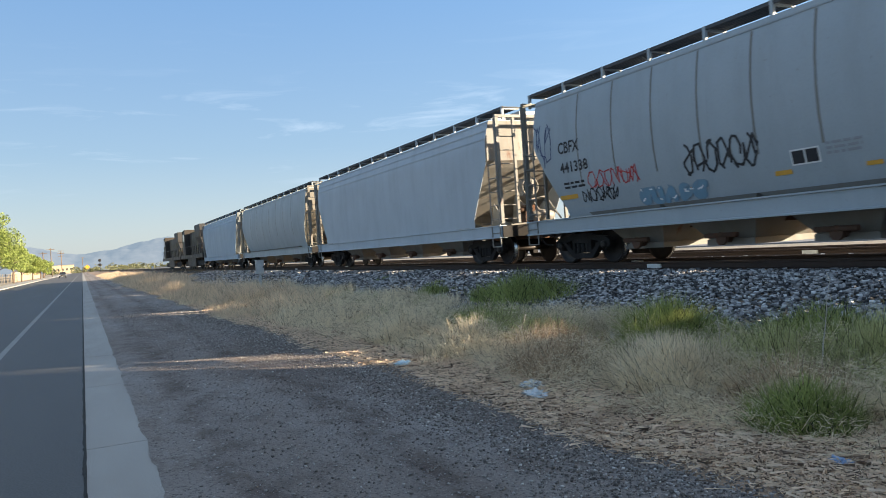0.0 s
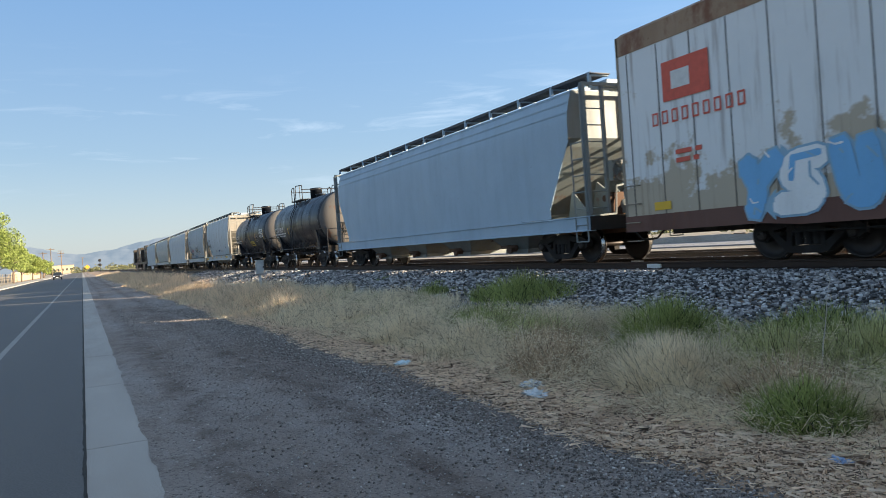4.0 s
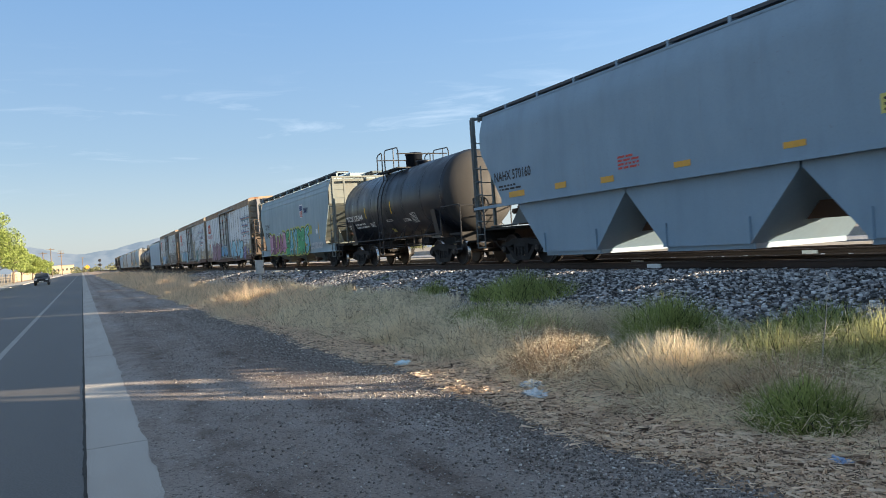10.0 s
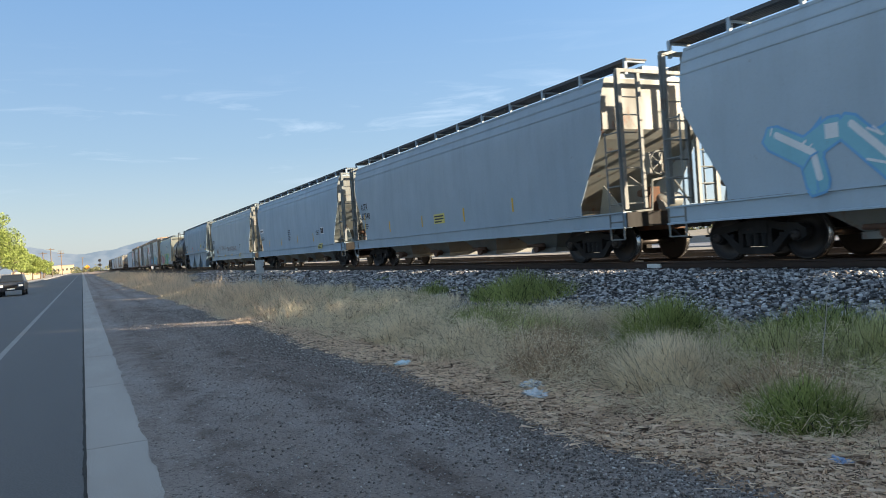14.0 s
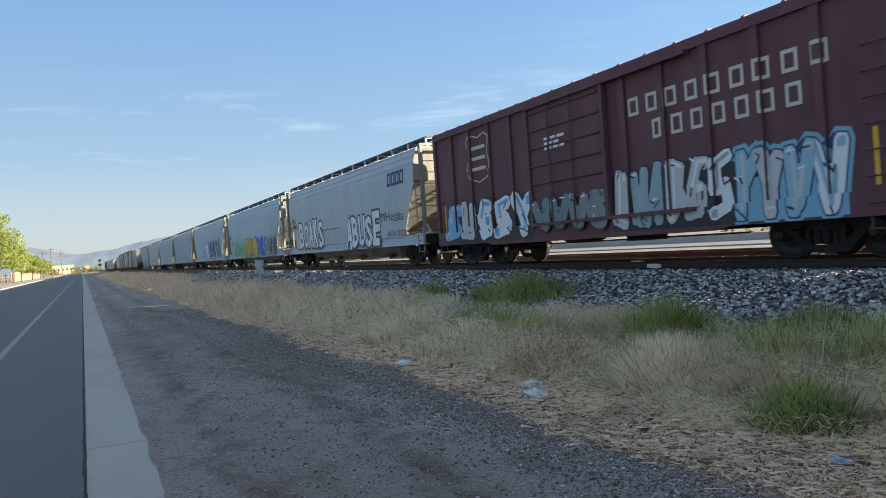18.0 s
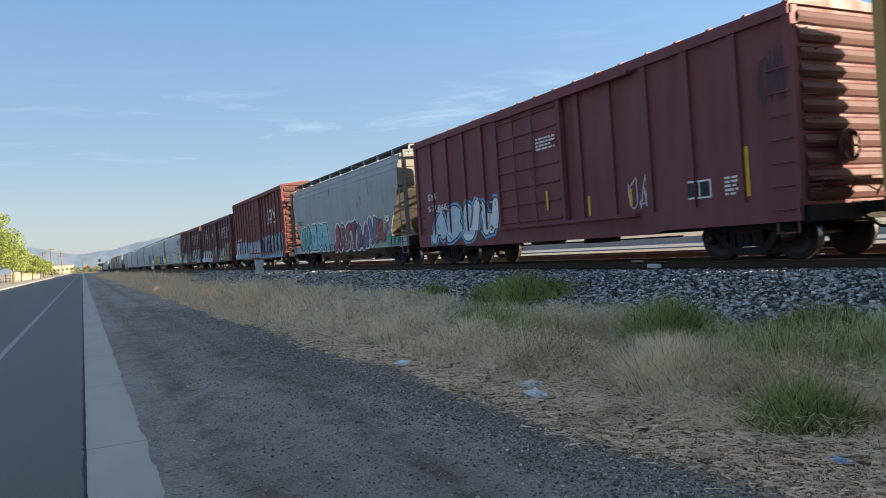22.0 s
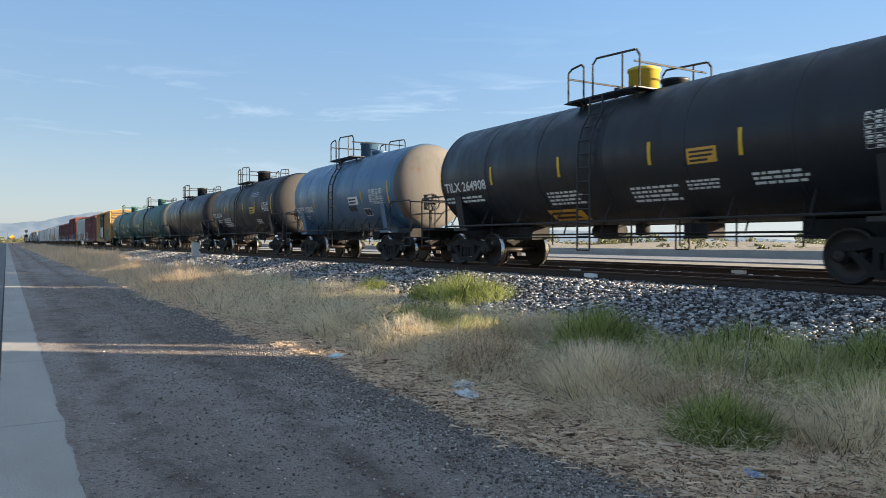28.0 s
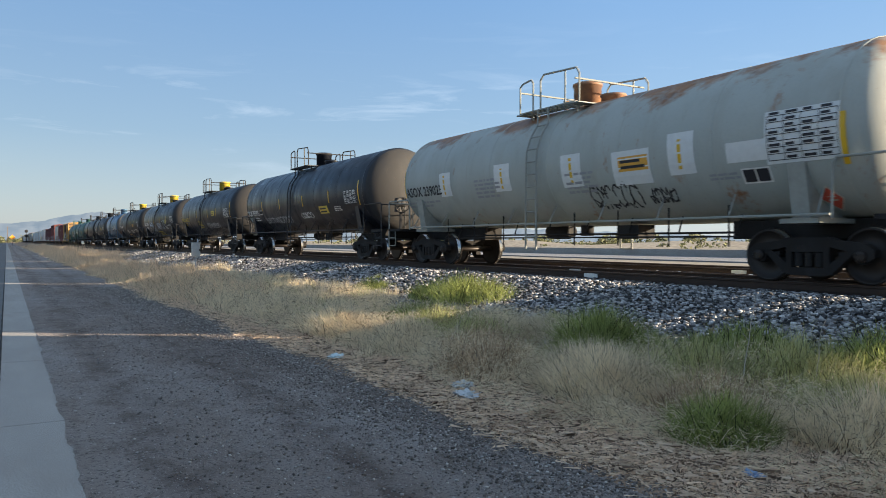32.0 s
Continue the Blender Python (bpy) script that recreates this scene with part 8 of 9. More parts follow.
piece(H13, 7.06, 0.7, 4.9, 1.56, 6, [TEAL, CYAN, GRASSG], DK, 42, LIME, 0.95)
shield(H13, 10.27, 2.72, 0.65, 0.77, WHITE, NAVYP, LOGORED)
word(H13, "BUILDING", 11.1, 3.11, 0.83, 0.14, NAVYP)
word(H13, "AMERICA", 11.12, 2.97, 0.77, 0.13, NAVYP)
strip(H13, 13.62, 1.5, 0.04, 0.82)
flat(H13, 13.15, 1.77, 0.3, 0.24, WHITE)
tag(H13, 12.16, 1.0, 2.06, 0.34, 12, ASH, 43, 0.04)
tag(H13, 11.97, 1.78, 0.46, 0.46, 3, LIME, 44, 0.06)
word(T14, "TCIX 175044", 0.74, 2.05, 2.05, 0.23, WHITE)
small(T14, 0.53, 1.68, 2.54, 0.26, 2, WHITE)
small(T14, 3.37, 1.69, 0.63, 0.2, 4, WHITE)
small(T14, 5.27, 1.79, 0.72, 0.12, 2, WHITE)
small(T14, 6.94, 1.71, 0.65, 0.13, 3, WHITE)
table(T14, 7.7, 1.61, 0.54, 0.4)
flat(T14, 5.16, 1.39, 0.29, 0.14, SIGNY)
strip(T14, 0.13, 2.33, 0.08, 0.56)
strip(T14, 3.17, 2.08, 0.1, 0.46)
strip(T14, 6.04, 2.09, 0.08, 0.48)
word(H15, "NAHX 570160", 1.32, 2.42, 1.92, 0.26, BLACKMARK)
panel(H15, 12.94, 2.21, 0.73, 0.3, SIGNY, BLACKMARK, 3)
small(H15, 6.88, 2.1, 0.69, 0.33, 4, REDMARK)
small(H15, 1.36, 2.12, 1.44, 0.19, 2, BLACKMARK)
small(H15, 15.86, 2.26, 0.53, 0.53, 6, BLACKMARK)
small(H15, 14.64, 2.15, 0.61, 0.23, 4, BLACKMARK)
flat(H15, 4.4, 1.93, 0.48, 0.15, SIGNO)
flat(H15, 6.23, 1.88, 0.47, 0.14, SIGNO)
flat(H15, 8.59, 1.94, 0.46, 0.12, SIGNO)
flat(H15, 11.19, 1.94, 0.45, 0.11, SIGNO)
flat(H15, 13.6, 1.98, 0.41, 0.09, SIGNO)
flat(H15, 2.16, 1.91, 0.8, 0.16, SIGNO)
flat(H15, 15.56, 1.93, 0.85, 0.11, SIGNO)
word(H16, "GGCX", 1.25, 2.28, 1.17, 0.31, BLACKMARK)
word(H16, "1363", 1.37, 1.82, 0.81, 0.28, BLACKMARK)
tag(H16, 3.2, 1.33, 0.95, 0.48, 4, BROWNT, 51)
tag(H16, 4.59, 1.61, 3.18, 0.39, 9, (0.30, 0.24, 0.18), 52, 0.02)
tag(H16, 8.15, 1.46, 4.39, 0.38, 13, BROWNT, 53, 0.025)
small(H16, 13.67, 1.64, 0.44, 0.27, 3, BLACKMARK)
flat(H16, 0.87, 1.02, 0.47, 0.16, YELLOW)
flat(H16, 3.79, 1.08, 0.43, 0.14, YELLOW)
flat(H16, 7.16, 1.09, 0.48, 0.12, YELLOW)
flat(H16, 10.24, 1.12, 0.43, 0.1, YELLOW)
flat(H16, 13.55, 1.11, 0.47, 0.13, YELLOW)
panel(H16, 13.57, 0.96, 0.49, 0.12, SIGNY, BLACKMARK, 1)
panel(H17, 1.32, 2.35, 0.93, 0.27, WHITE, BLACKMARK, 1)
word(H17, "63464", 1.33, 1.87, 0.89, 0.22, BLACKMARK)
small(H17, 8.57, 1.61, 0.54, 0.64, 6, BLACKMARK)
panes(H17, 15.05, 1.71, 0.5, 0.34)
panel(H17, 14.51, 0.99, 0.75, 0.26, SIGNY, BLACKMARK, 3)
strip(H17, 3.65, 1.4, 0.06, 0.42)
strip(H17, 6.79, 1.39, 0.05, 0.44)
strip(H17, 10.51, 1.41, 0.04, 0.43)
strip(H17, 13.63, 1.4, 0.03, 0.43)
small(H17, 14.25, 1.7, 0.53, 0.24, 3, BLACKMARK)
word(H18, "ACFX", 1.33, 2.42, 0.79, 0.27, BLACKMARK)
word(H18, "65340", 1.34, 2.03, 0.95, 0.27, BLACKMARK)
strip(H18, 1.0, 1.56, 0.08, 0.68)
strip(H18, 4.38, 1.38, 0.05, 0.41)
strip(H18, 7.43, 1.41, 0.04, 0.38)
strip(H18, 10.62, 1.4, 0.03, 0.44)
strip(H18, 13.57, 1.5, 0.02, 0.39)
panel(H18, 8.46, 1.45, 0.83, 0.33, SIGNY, BLACKMARK, 3)
small(H18, 1.46, 1.62, 0.62, 0.23, 3, BLACKMARK)
piece(H19, 2.77, 1.08, 7.39, 1.33, 5, [CYAN, LT], SKYB, 61, None, 0.9)
piece(H19, 10.16, 1.04, 6.52, 1.72, 5, [NAVY, (0.05, 0.12, 0.28)], (0.35, 0.62, 0.75), 62, (0.40, 0.20, 0.30), 0.9)
word(H20, "ROIX", 1.05, 2.36, 0.91, 0.23, BLACKMARK)
word(H20, "57721", 1.09, 1.9, 0.97, 0.23, BLACKMARK)
small(H20, 1.1, 1.52, 1.06, 0.23, 2, BLACKMARK)
piece(H20, 2.73, 0.84, 4.01, 1.28, 5, [GRASSG, (0.10, 0.45, 0.22)], LT, 71, (0.20, 0.38, 0.52), 0.9)
piece(H20, 6.91, 0.7, 4.42, 1.55, 5, [MUSTARD, OCHRE], DK, 72, None, 0.5)
piece(H20, 10.92, 0.79, 3.4, 1.51, 4, [COBALT, (0.03, 0.13, 0.5)], (0.5, 0.6, 0.8), 73, None, 0.35)
piece(H20, 14.47, 0.83, 2.5, 1.21, 4, [SLATE, DK], LT, 74, DK, 0.4)
for k, ch in enumerate("yukon"):
    word(H20, ch, 16.58 + 0.20 * k, 1.40 + 0.30 * k, 0.22, 0.28, spray(NAVY), 0.02)
tag(H20, 14.18, 1.95, 1.5, 0.39, 5, ASH, 77, 0.05)
word(H20, "KAC", 15.95, 2.0, 1.0, 0.34, spray(ASH), 0.01)
strip(H20, 17.1, 1.28, 0.05, 0.88)
tag(H20, -0.03, 2.67, 1.28, 0.93, 3, (0.12, 0.15, 0.25), 78)
word(H21, "GPLX", 0.97, 2.51, 0.88, 0.24, BLACKMARK)
word(H21, "74802", 1.02, 2.2, 1.01, 0.24, BLACKMARK)
throw_up(H21, "BOAKS", 2.5, 1.05, 4.6, 1.45, LT, DK, 81)
tag(H21, 7.76, 1.29, 2.64, 0.4, 6, ASH, 82, 0.03)
throw_up(H21, "ABUSE", 10.5, 0.86, 4.3, 1.45, LT, (0.02, 0.06, 0.08), 83)
blocks(H21, 15.83, 3.13, 1.66, 0.52, 4, NAVYP, 0.9, 0.2)
word(H21, "MHe", 14.95, 1.82, 1.3, 0.36, spray(DK), 0.0)
small(H21, 16.35, 1.76, 0.89, 0.3, 5, BLACKMARK)
tag(H21, 15.49, 1.19, 0.88, 0.22, 4, (0.10, 0.28, 0.22), 85)
tag(H21, 16.54, 1.18, 0.84, 0.24, 4, REDC, 86)
small(H21, 7.23, 1.82, 2.44, 0.11, 1, REDMARK)
strip(H21, 0.46, 1.54, 0.14, 1.11)
strip(H21, 2.22, 1.54, 0.08, 0.46)
strip(H21, 9.63, 1.52, 0.05, 0.39)
strip(H21, 14.73, 1.55, 0.03, 0.42)
strip(H21, 17.81, 1.6, 0.04, 0.84)
shield(B22, 2.2, 2.53, 1.49, 1.44, CREAM)
blocks(B22, 9.74, 3.21, 5.04, 0.39, 9, CREAM, 0.58)
blocks(B22, 10.45, 2.63, 3.8, 0.4, 7, CREAM, 0.58)
word(B22, "274 27", 0.98, 1.69, 1.55, 0.25, WHITE)
piece(B22, 0.7, 0.38, 5.08, 1.69, 5, [LT, SKYB, ASH], DK, 91, None, 0.9)
piece(B22, 9.09, 0.58, 3.42, 1.58, 6, [ASH, LT, (0.30, 0.42, 0.45)], DK, 92, None, 0.95)
piece(B22, 12.47, 0.63, 2.28, 1.45, 4, [LT, (0.28, 0.50, 0.60), ASH], NAVY, 93, (0.20, 0.45, 0.58), 0.95)
piece(B22, 5.97, 0.74, 3.04, 1.04, 4, [(0.22, 0.25, 0.24), (0.15, 0.24, 0.25)], (0.07, 0.04, 0.03), 94)
panes(B22, 12.9, 1.5, 0.42, 0.32)
small(B22, 6.63, 2.92, 0.87, 0.37, 3, WHITE)
strip(B22, 0.47, 1.06, 0.11, 0.93)
strip(B22, 3.07, 1.13, 0.07, 0.47)
strip(B22, 5.74, 1.09, 0.06, 0.52)
strip(B22, 9.77, 1.13, 0.04, 0.34)
strip(B22, 11.97, 1.15, 0.03, 0.3)
strip(B22, 15.19, 1.16, 0.04, 0.89)
shield(B23, 2.13, 2.56, 1.52, 1.47, CREAM)
blocks(B23, 9.68, 3.11, 5.06, 0.4, 9, CREAM, 0.58)
blocks(B23, 10.39, 2.62, 3.88, 0.39, 7, CREAM, 0.58)
word(B23, "276 79", 0.72, 1.64, 1.63, 0.22, WHITE)
piece(B23, -0.25, 0.06, 6.35, 1.71, 6, [SKYB, PINK, LT, CYAN], LT, 101, None, 0.9)
piece(B23, 9.28, 0.63, 3.04, 1.22, 5, [ASH, LT, (0.30, 0.33, 0.25)], DK, 102, None, 0.95)
piece(B23, 12.26, 0.7, 2.08, 1.03, 4, [LT, ASH, (0.45, 0.25, 0.20)], DK, 103, (0.30, 0.30, 0.16), 0.95)
piece(B23, 6.63, 0.92, 2.44, 1.1, 4, [(0.30, 0.32, 0.31), (0.2, 0.22, 0.22)], (0.07, 0.04, 0.03), 104)
word(B23, "HREY", 12.66, 1.80, 0.95, 0.34, spray(LT), 0.03)
tag(B23, 13.79, 1.78, 0.9, 0.39, 6, ASH, 106, 0.03)
panes(B23, 12.79, 1.46, 0.57, 0.31)
small(B23, 6.73, 2.88, 1.14, 0.38, 3, WHITE)
strip(B23, 0.75, 1.06, 0.1, 0.79)
strip(B23, 3.37, 1.16, 0.07, 0.51)
strip(B23, 5.69, 1.18, 0.06, 0.49)
strip(B23, 9.81, 1.22, 0.04, 0.48)
strip(B23, 11.9, 1.35, 0.04, 0.47)
strip(B23, 14.61, 1.2, 0.05, 0.92)
hollow(B24, 11.85, 3.08, 1.75, 0.75, WHITE)
small(B24, 11.31, 2.84, 2.42, 0.18, 1, WHITE)
piece(B24, 0.43, 0.55, 4.5, 1.51, 4, [CYAN, PINK, LT], (0.25, 0.4, 0.5), 111, None, 0.9)
piece(B24, 4.83, 0.57, 4.78, 1.34, 5, [CYAN, PINK, (0.35, 0.5, 0.6)], (0.18, 0.25, 0.32), 112, None, 0.9)
piece(B24, 9.56, 0.38, 5.47, 1.7, 6, [SLATE, DK, (0.10, 0.09, 0.10)], (0.5, 0.62, 0.72), 113, SKYB, 0.95)
strip(B24, 0.12, 1.18, 0.13, 1.07)
strip(B24, 3.47, 1.21, 0.07, 0.43)
strip(B24, 5.76, 1.15, 0.06, 0.47)
strip(B24, 9.57, 1.18, 0.05, 0.46)
strip(B24, 11.78, 1.18, 0.04, 0.46)
strip(B24, 15.26, 1.2, 0.04, 0.92)
flat(B24, 6.95, 1.26, 0.49, 0.12, YELLOW)
flat(B24, 7.98, 1.25, 0.49, 0.11, YELLOW)
small(B24, 0.76, 2.05, 2.17, 0.23, 1, WHITE)
panel(B24, 15.0, 2.13, 0.51, 0.17, SIGNY, BLACKMARK, 2)
word(H25, "CRDX", 1.48, 2.33, 0.87, 0.23, BLACKMARK)
piece(H25, 2.07, 0.87, 4.87, 1.39, 5, [TEAL, CYAN], DK, 121, LT, 0.9)
piece(H25, 7.92, 0.76, 5.39, 1.33, 7, [WINE, (0.10, 0.16, 0.30), (0.30, 0.08, 0.09)], DK, 122, LT, 0.8)
piece(H25, 13.33, 0.97, 1.12, 1.03, 1, [(0.32, 0.07, 0.06)], DK, 123, None, 0.9)
piece(H25, 14.58, 0.85, 1.3, 0.5, 3, [(0.10, 0.32, 0.25), GRASSG], (0.10, 0.30, 0.26), 124)
piece(H25, 14.37, 1.72, 0.62, 0.38, 1, [LT], DK, 125, None, 0.1)
strip(H25, 14.26, 1.55, 0.05, 0.81)
word(B26, "GTW", 0.8, 2.26, 0.7, 0.23, WHITE)
word(B26, "517 866", 0.78, 1.89, 1.43, 0.19, WHITE)
piece(B26, 1.2, 0.54, 4.4, 1.49, 4, [LT, (0.5, 0.62, 0.70)], DK, 131, SKYB, 0.8)
strip(B26, 5.35, 1.16, 0.06, 0.41)
strip(B26, 8.17, 1.41, 0.06, 0.5)
strip(B26, 9.72, 1.16, 0.05, 0.47)
strip(B26, 11.2, 1.28, 0.04, 0.37)
strip(B26, 14.37, 1.2, 0.05, 0.91)
panes(B26, 12.94, 1.26, 0.6, 0.36)
small(B26, 7.84, 2.96, 0.86, 0.35, 4, WHITE)
tag(B26, 11.19, 1.18, 0.62, 0.76, 2, ASH, 132)
small(B26, 13.87, 1.25, 0.37, 0.38, 5, WHITE)
tag(B26, 14.78, 2.74, 0.62, 0.98, 3, (0.06, 0.03, 0.05), 133)
blocks(B27, 1.01, 3.3, 4.77, 0.35, 7, NAVYP, 0.6)
flat(B27, 1.85, 1.66, 1.85, 0.5, NAVYP)
word(B27, "43 727", 2.04, 1.73, 1.58, 0.29, WHITE)
small(B27, 6.85, 3.57, 1.33, 0.25, 2, WHITE)
word(B27, "next", 11.67, 3.23, 0.46, 0.11, BLACKMARK)
word(B27, "load", 11.68, 3.09, 0.44, 0.13, BLACKMARK)
word(B27, "any", 14.03, 3.27, 0.4, 0.14, BLACKMARK)
word(B27, "road", 13.99, 3.11, 0.48, 0.14, BLACKMARK)
tag(B27, 12.74, 3.05, 0.59, 0.52, 1, REDC, 141, 0.07)
tag(B27, 12.78, 3.07, 0.58, 0.52, 1, COBALT, 142, 0.07)
flat(B27, 9.1, 0.72, 6.45, 0.62, spray((0.035, 0.04, 0.035)), "graffiti_band")
flat(B27, 13.4, 0.95, 2.1, 0.30, spray((0.16, 0.10, 0.22)), "graffiti_band")
piece(B27, 5.9, 1.08, 2.91, 1.45, 3, [(0.62, 0.30, 0.36), LT], LT, 143, None, 0.7)
piece(B27, 9.33, 1.06, 4.37, 1.35, 6, [DK, (0.03, 0.05, 0.06)], (0.10, 0.40, 0.40), 144, None, 0.6)
piece(B27, 13.76, 1.18, 1.63, 0.76, 3, [CYAN, LIME, TEAL], DK, 145, None, 0.9)
tag(B27, 14.05, 3.47, 1.37, 0.65, 5, (0.42, 0.60, 0.68), 146, 0.05)
tag(B27, 14.52, 3.15, 0.86, 0.23, 5, DK, 147)
piece(B27, 1.75, 0.83, 2.54, 1.01, 3, [CYAN, LT], SLATE, 148)
tag(B27, 4.01, 2.24, 1.17, 0.85, 3, ASH, 149)
tag(B27, 13.81, 2.21, 0.74, 0.33, 5, (0.55, 0.45, 0.6), 150)
strip(B27, 0.84, 1.91, 0.08, 0.6)
strip(B27, 15.35, 1.57, 0.03, 0.61)
panel(B27, 5.69, 2.32, 0.43, 0.5, WHITE, BLACKMARK, 2)
word(T28, "TILX 262169", 0.58, 2.04, 2.28, 0.24, WHITE)
panel(T28, 9.1, 2.06, 0.82, 0.29, SIGNO, BLACKMARK, 2)
table(T28, 12.91, 2.04, 1.11, 0.53)
panes(T28, 12.34, 1.59, 0.65, 0.24)
small(T28, 7.28, 1.51, 1.4, 0.39, 5, WHITE)
small(T28, 10.92, 1.7, 1.05, 0.21, 3, WHITE)
strip(T28, 2.81, 2.15, 0.11, 0.41)
strip(T28, 4.2, 2.18, 0.1, 0.43)
strip(T28, 5.57, 2.15, 0.1, 0.44)
strip(T28, 8.2, 2.16, 0.08, 0.42)
strip(T28, 9.94, 2.17, 0.07, 0.42)
strip(T28, 11.04, 2.19, 0.06, 0.4)
strip(T28, 14.09, 1.99, 0.1, 0.81)
word(T29, "TILX 262230", 1.37, 2.06, 2.2, 0.23, WHITE)
small(T29, 1.35, 1.67, 1.89, 0.17, 2, WHITE)
panel(T29, 10.00, 2.04, 0.81, 0.33, SIGNO, BLACKMARK, 2)
tag(T29, 3.48, 1.64, 3.65, 0.44, 9, (0.20, 0.30, 0.28), 161, 0.02)
tag(T29, 9.98, 1.45, 1.53, 0.3, 7, (0.20, 0.30, 0.28), 162, 0.02)
small(T29, 8.06, 1.46, 1.27, 0.45, 5, GREYMARK)
strip(T29, 0.17, 1.93, 0.2, 0.92)
strip(T29, 3.33, 2.15, 0.07, 0.43)
strip(T29, 5.72, 2.16, 0.05, 0.45)
strip(T29, 8.95, 2.18, 0.03, 0.47)
word(T31, "TILX 203106", 0.72, 2.1, 2.07, 0.25, WHITE)
small(T31, 0.64, 1.76, 1.97, 0.2, 2, WHITE)
small(T31, 2.97, 1.53, 1.69, 0.5, 5, WHITE)
panel(T31, 8.59, 2.13, 0.82, 0.33, YELLOWBRIGHT, BLACKMARK, 2)
table(T31, 10.75, 2.15, 1.14, 0.47)
diamond(T31, 10.69, 1.28, 0.44, 0.34, WHITE, BLACKMARK)
diamond(T31, 11.72, 1.41, 0.34, 0.3, WHITE, WHITE)
small(T31, 9.28, 1.59, 1.01, 0.24, 3, WHITE)
small(T31, 8.76, 2.95, 1.37, 0.26, 3, GREYMARK)
strip(T31, -0.24, 2.04, 0.2, 0.89)
strip(T31, 3.57, 2.2, 0.08, 0.45)
strip(T31, 7.38, 2.23, 0.06, 0.46)
strip(T31, 9.51, 2.22, 0.05, 0.47)
strip(T31, 12.18, 2.04, 0.08, 0.94)
word(T32, "HOKX 112062", 0.7, 1.91, 1.93, 0.24, WHITE)
small(T32, 0.57, 1.62, 1.57, 0.18, 2, WHITE)
panel(T32, 6.43, 2.03, 0.85, 0.29, WHITE, BLACKMARK, 2)
flat(T32, 6.35, 1.8, 0.64, 0.2, BLACKMARK)
panes(T32, 7.55, 1.61, 0.54, 0.27)
table(T32, 8.22, 1.96, 1.2, 0.55)
diamond(T32, 8.54, 1.2, 0.49, 0.35, WHITE, BLACKMARK)
strip(T32, 2.85, 2.04, 0.11, 0.44)
strip(T32, 4.8, 2.04, 0.08, 0.4)
strip(T32, 7.56, 2.08, 0.06, 0.43)
strip(T32, 9.72, 1.86, 0.11, 0.85)
word(T33, "TILX 264908", 0.76, 2.09, 2.09, 0.25, WHITE)
small(T33, 0.67, 1.76, 2.14, 0.2, 2, WHITE)
panel(T33, 9.6, 2.13, 0.67, 0.29, SIGNO, BLACKMARK, 3)
panel(T33, 4.88, 1.2, 1.23, 0.25, SIGNO, BLACKMARK, 2)
small(T33, 5.25, 1.54, 1.28, 0.33, 4, WHITE)
small(T33, 7.96, 1.49, 1.27, 0.33, 4, WHITE)
small(T33, 9.45, 1.66, 0.82, 0.2, 3, WHITE)
small(T33, 10.9, 1.66, 1.06, 0.24, 3, WHITE)
table(T33, 12.91, 2.03, 0.64, 0.59)
strip(T33, -0.21, 1.97, 0.23, 0.92)
strip(T33, 3.09, 2.17, 0.09, 0.47)
strip(T33, 5.84, 2.17, 0.07, 0.46)
strip(T33, 8.63, 2.2, 0.05, 0.46)
strip(T33, 10.74, 2.19, 0.04, 0.48)
blocks(T34, 0.78, 2.09, 0.98, 0.21, 4, WHITE, 0.8)
word(T34, "220546", 1.91, 2.1, 1.08, 0.22, WHITE)
small(T34, 0.73, 1.78, 1.77, 0.19, 2, WHITE)
tag(T34, 3.53, 1.92, 1.69, 0.44, 4, (0.55, 0.65, 0.75), 171, 0.05)
tag(T34, 4.75, 1.53, 1.21, 0.49, 4, (0.5, 0.6, 0.7), 172, 0.04)
tag(T34, 7.02, 1.71, 1.79, 0.51, 4, (0.55, 0.65, 0.75), 173, 0.055)
piece(T34, 9.21, 1.7, 1.34, 0.7, 2, [DK], (0.5, 0.68, 0.75), 174, None, 0.2, (0.5, 0.68, 0.75))
tag(T34, 1.83, 1.31, 1.92, 0.6, 6, ASH, 175, 0.025)
panel(T34, 6.03, 1.11, 1.88, 0.44, YELLOWBRIGHT, BLACKMARK, 3)
panel(T34, 10.7, 2.1, 0.63, 0.3, SIGNY, BLACKMARK, 4)
table(T34, 13.04, 2.09, 1.1, 0.54)
small(T34, 10.59, 1.69, 0.89, 0.24, 3, WHITE)
small(T34, 11.51, 1.91, 1.23, 0.11, 1, WHITE)
strip(T34, -0.06, 2.0, 0.22, 0.86)
strip(T34, 3.06, 2.19, 0.09, 0.46)
strip(T34, 5.63, 2.16, 0.08, 0.49)
strip(T34, 8.54, 2.16, 0.06, 0.49)
strip(T34, 11.47, 2.19, 0.04, 0.47)
word(T35, "UTLX 648251", 0.68, 2.07, 2.25, 0.22, YELLOWBRIGHT)
small(T35, 0.46, 1.78, 1.75, 0.2, 2, YELLOWBRIGHT)
tag(T35, 7.65, 1.51, 2.98, 0.32, 12, ASH, 181, 0.03)
tag(T35, -0.66, 1.81, 1.3, 0.78, 3, (0.5, 0.6, 0.68), 182, 0.035)
panel(T35, 9.46, 2.26, 0.75, 0.28, YELLOWBRIGHT, BLACKMARK, 2)
table(T35, 12.41, 2.05, 1.16, 0.55)
small(T35, 5.42, 1.58, 1.05, 0.49, 5, YELLOWBRIGHT)
strip(T35, -0.08, 2.0, 0.23, 0.89)
strip(T35, 3.11, 2.22, 0.08, 0.47)
strip(T35, 5.33, 2.24, 0.07, 0.49)
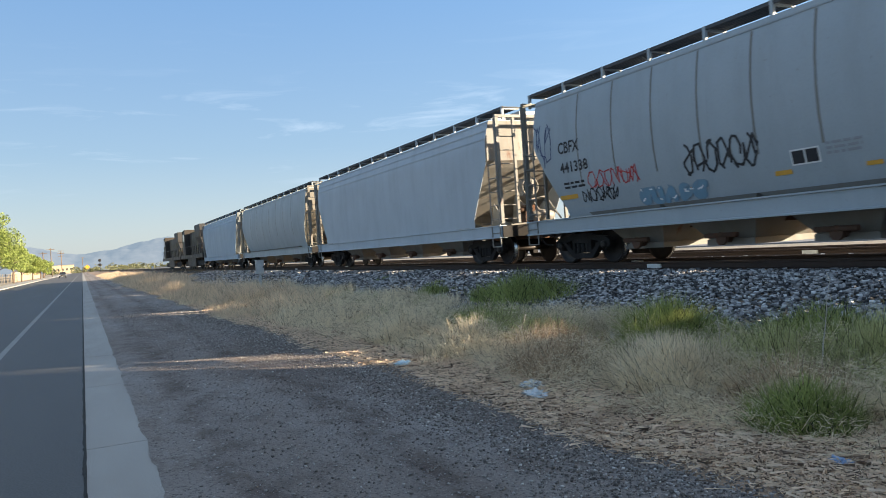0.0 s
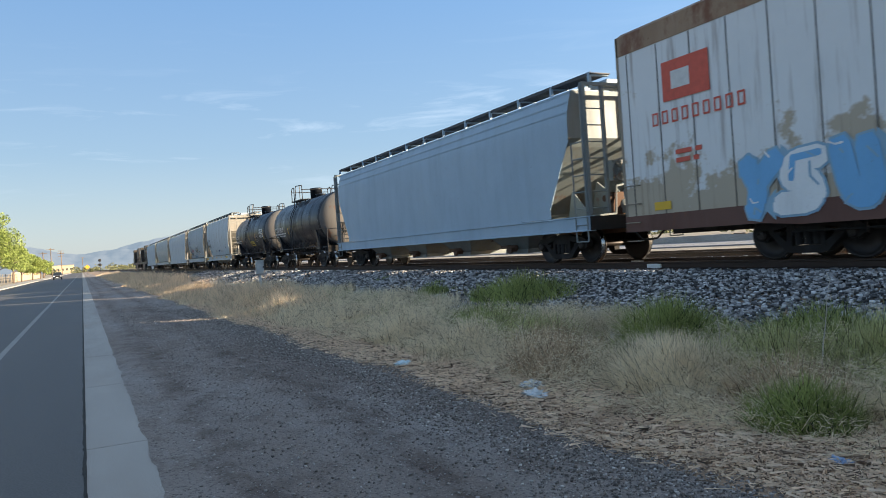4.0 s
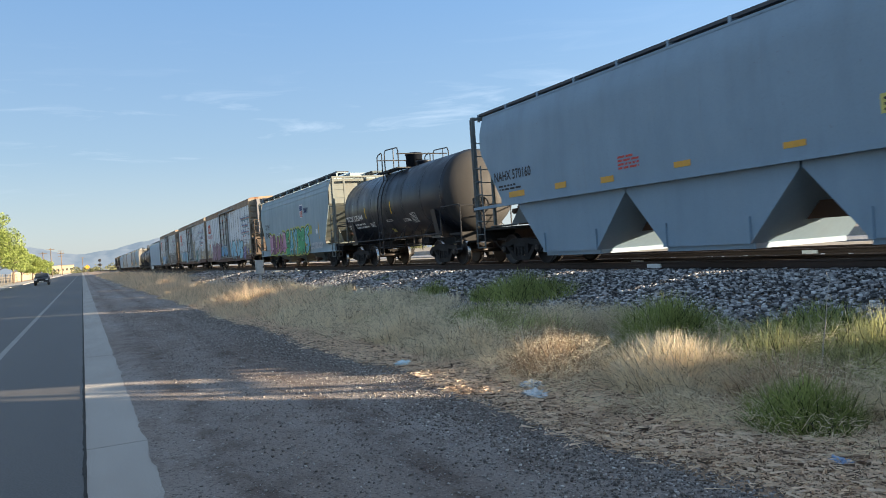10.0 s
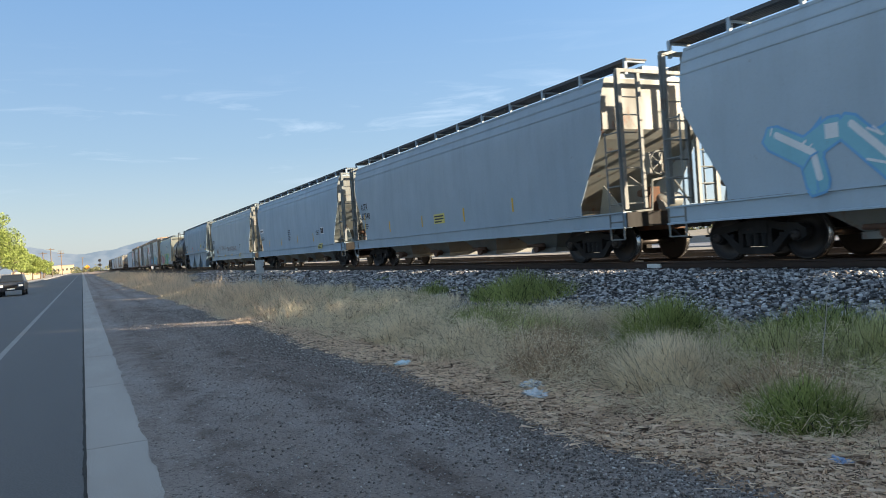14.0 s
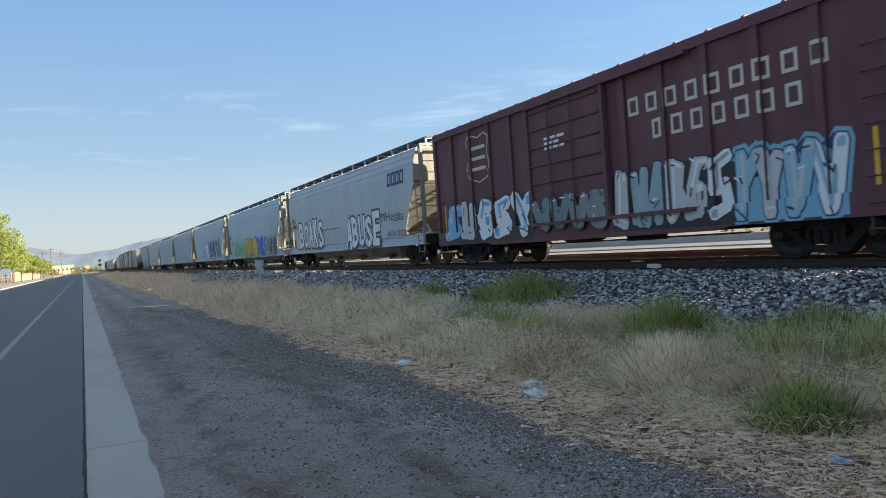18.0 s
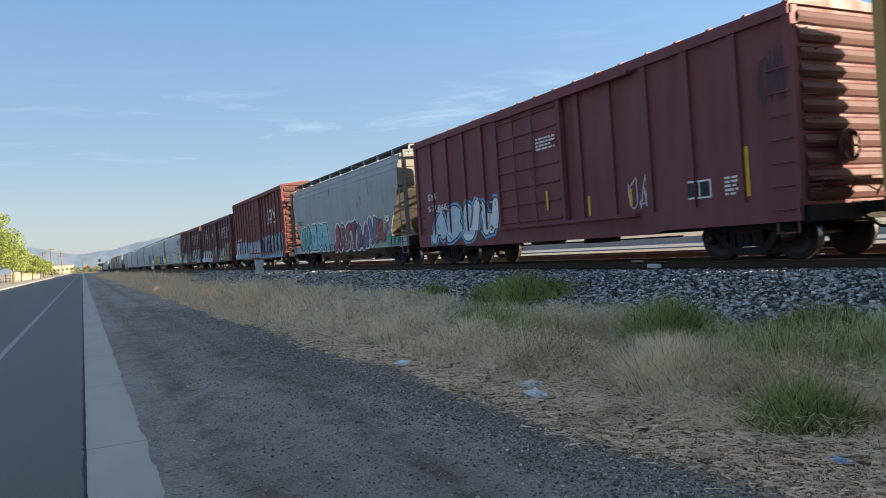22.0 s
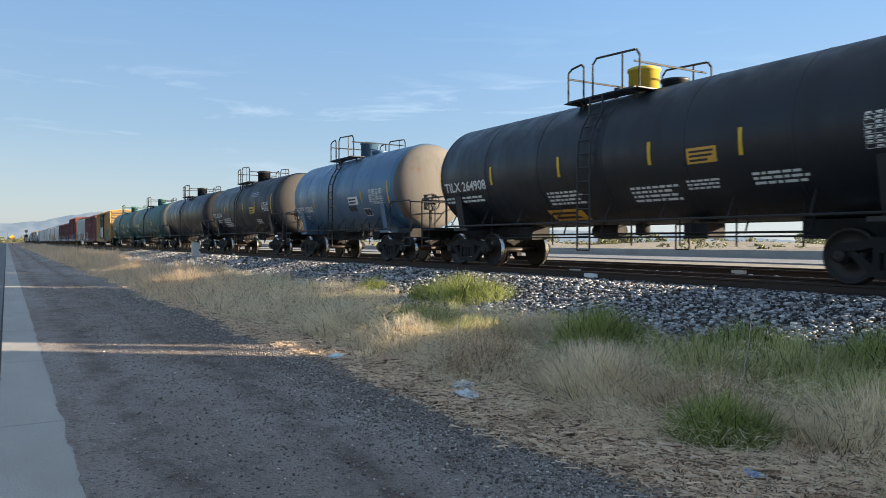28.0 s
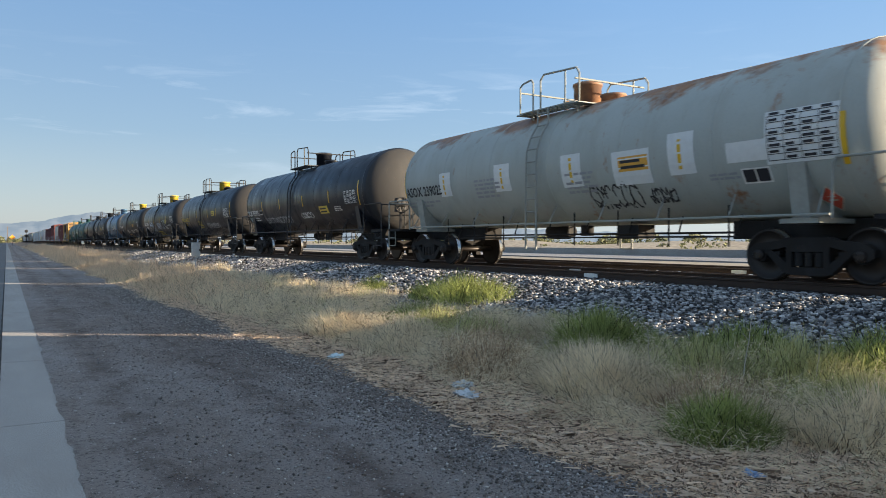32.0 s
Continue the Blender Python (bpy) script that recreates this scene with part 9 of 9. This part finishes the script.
strip(T35, 8.42, 2.17, 0.06, 0.49)
strip(T35, 10.58, 2.2, 0.05, 0.48)
strip(T35, 13.82, 2.07, 0.06, 0.88)
word(T36, "CTCX 733375", 0.38, 1.99, 2.13, 0.24, WHITE)
panes(T36, 2.66, 2.01, 0.39, 0.21)
small(T36, 0.39, 1.7, 2.06, 0.21, 2, WHITE)
tag(T36, 3.22, 1.54, 3.74, 0.31, 9, ASH, 191, 0.025)
tag(T36, 8.43, 1.66, 1.35, 0.27, 5, LT, 192, 0.03)
panel(T36, 10.73, 1.81, 0.92, 0.3, YELLOWBRIGHT, BLACKMARK, 2)
table(T36, 13.45, 2.07, 1.14, 0.51)
diamond(T36, 14.16, 1.55, 0.27, 0.31, LOGORED, WHITE)
small(T36, 12.33, 1.86, 0.76, 0.2, 3, WHITE)
strip(T36, 0.05, 2.02, 0.24, 0.91)
strip(T36, 3.15, 2.18, 0.1, 0.45)
strip(T36, 5.84, 2.17, 0.09, 0.46)
strip(T36, 8.93, 2.16, 0.07, 0.47)
strip(T36, 11.91, 2.19, 0.05, 0.48)
strip(T36, 14.76, 2.0, 0.07, 0.9)
word(T37, "ASOX 239025", 0.61, 2.07, 2.19, 0.28, BLACKMARK)
small(T37, 0.46, 1.73, 2.06, 0.21, 2, GREYMARK)
flat(T37, 2.73, 1.99, 0.6, 0.68, PANELW)
flat(T37, 5.53, 1.98, 0.68, 0.69, PANELW)
flat(T37, 8.22, 1.92, 0.67, 0.73, PANELW)
flat(T37, 11.39, 1.96, 0.63, 0.79, PANELW)
flat(T37, 15.24, 1.81, 0.41, 0.97, PANELW)
strip(T37, -0.14, 2.07, 0.2, 0.84)
strip(T37, 2.92, 2.05, 0.15, 0.54)
strip(T37, 5.8, 2.05, 0.12, 0.51)
strip(T37, 8.5, 2.02, 0.11, 0.55)
strip(T37, 11.63, 2.06, 0.07, 0.56)
strip(T37, 15.34, 1.88, 0.08, 0.8)
flat(T37, 9.87, 1.86, 1.05, 0.69, PANELW)
panel(T37, 10.05, 2.13, 0.82, 0.3, SIGNO, BLACKMARK, 2)
flat(T37, 12.72, 2.07, 0.84, 0.35, PANELW)
panes(T37, 12.95, 1.7, 0.57, 0.26)
table(T37, 13.5, 1.98, 1.30, 0.87, BLACKMARK, PANELW)
diamond(T37, 14.16, 1.2, 0.4, 0.37, LOGORED, CREAM)
tag(T37, 8.98, 1.39, 1.44, 0.52, 6, DK, 201, 0.035)
tag(T37, 10.65, 1.46, 0.71, 0.3, 4, DK, 202, 0.03)
small(T37, 4.57, 1.84, 1.16, 0.53, 5, GREYMARK)
small(T37, 8.32, 1.76, 1.0, 0.49, 5, GREYMARK)
small(T37, 12.27, 1.79, 0.64, 0.14, 2, GREYMARK)

def motions():
    """The train rolls away along the track; its wheels turn while it is near."""
    for root, y0 in CARS:
        walk(root, [(t, pose(TRACK, y0 + SPEED * t, RAIL)) for t in (0.0, 8.0, 16.0, 24.0, SECONDS)])
    walk(CAR, [(t, pose(-5.1, 237.0 - 12.0 * t, 0.005)) for t in (0.0, 10.0, 20.0, SECONDS)])
    # wheels: one turn each 2.87 m, keyed while the car is within sight of the eye
    for w, offset, root in WHEELS:
        y0 = [b for a, b in CARS if a is root][0] + offset
        t0, t1 = (-6.0 - y0) / SPEED, (48.0 - y0) / SPEED
        t0, t1 = max(0.0, t0), min(SECONDS, t1)
        if t1 - t0 < 0.2:
            continue
        n = max(2, math.ceil((t1 - t0) * SPEED / 0.457 / radians(84)))
        rows = [] if t0 <= 0 else [(0.0, pose(0, offset, 0.457))]
        for k in range(n + 1):
            t = t0 + (t1 - t0) * k / n
            rows.append((t, pose(0, offset, 0.457, -math.degrees((t - t0) * SPEED / 0.457) % 360)))
        if t1 < SECONDS:
            rows.append((SECONDS, rows[-1][1]))
        walk(w, rows)


motions()
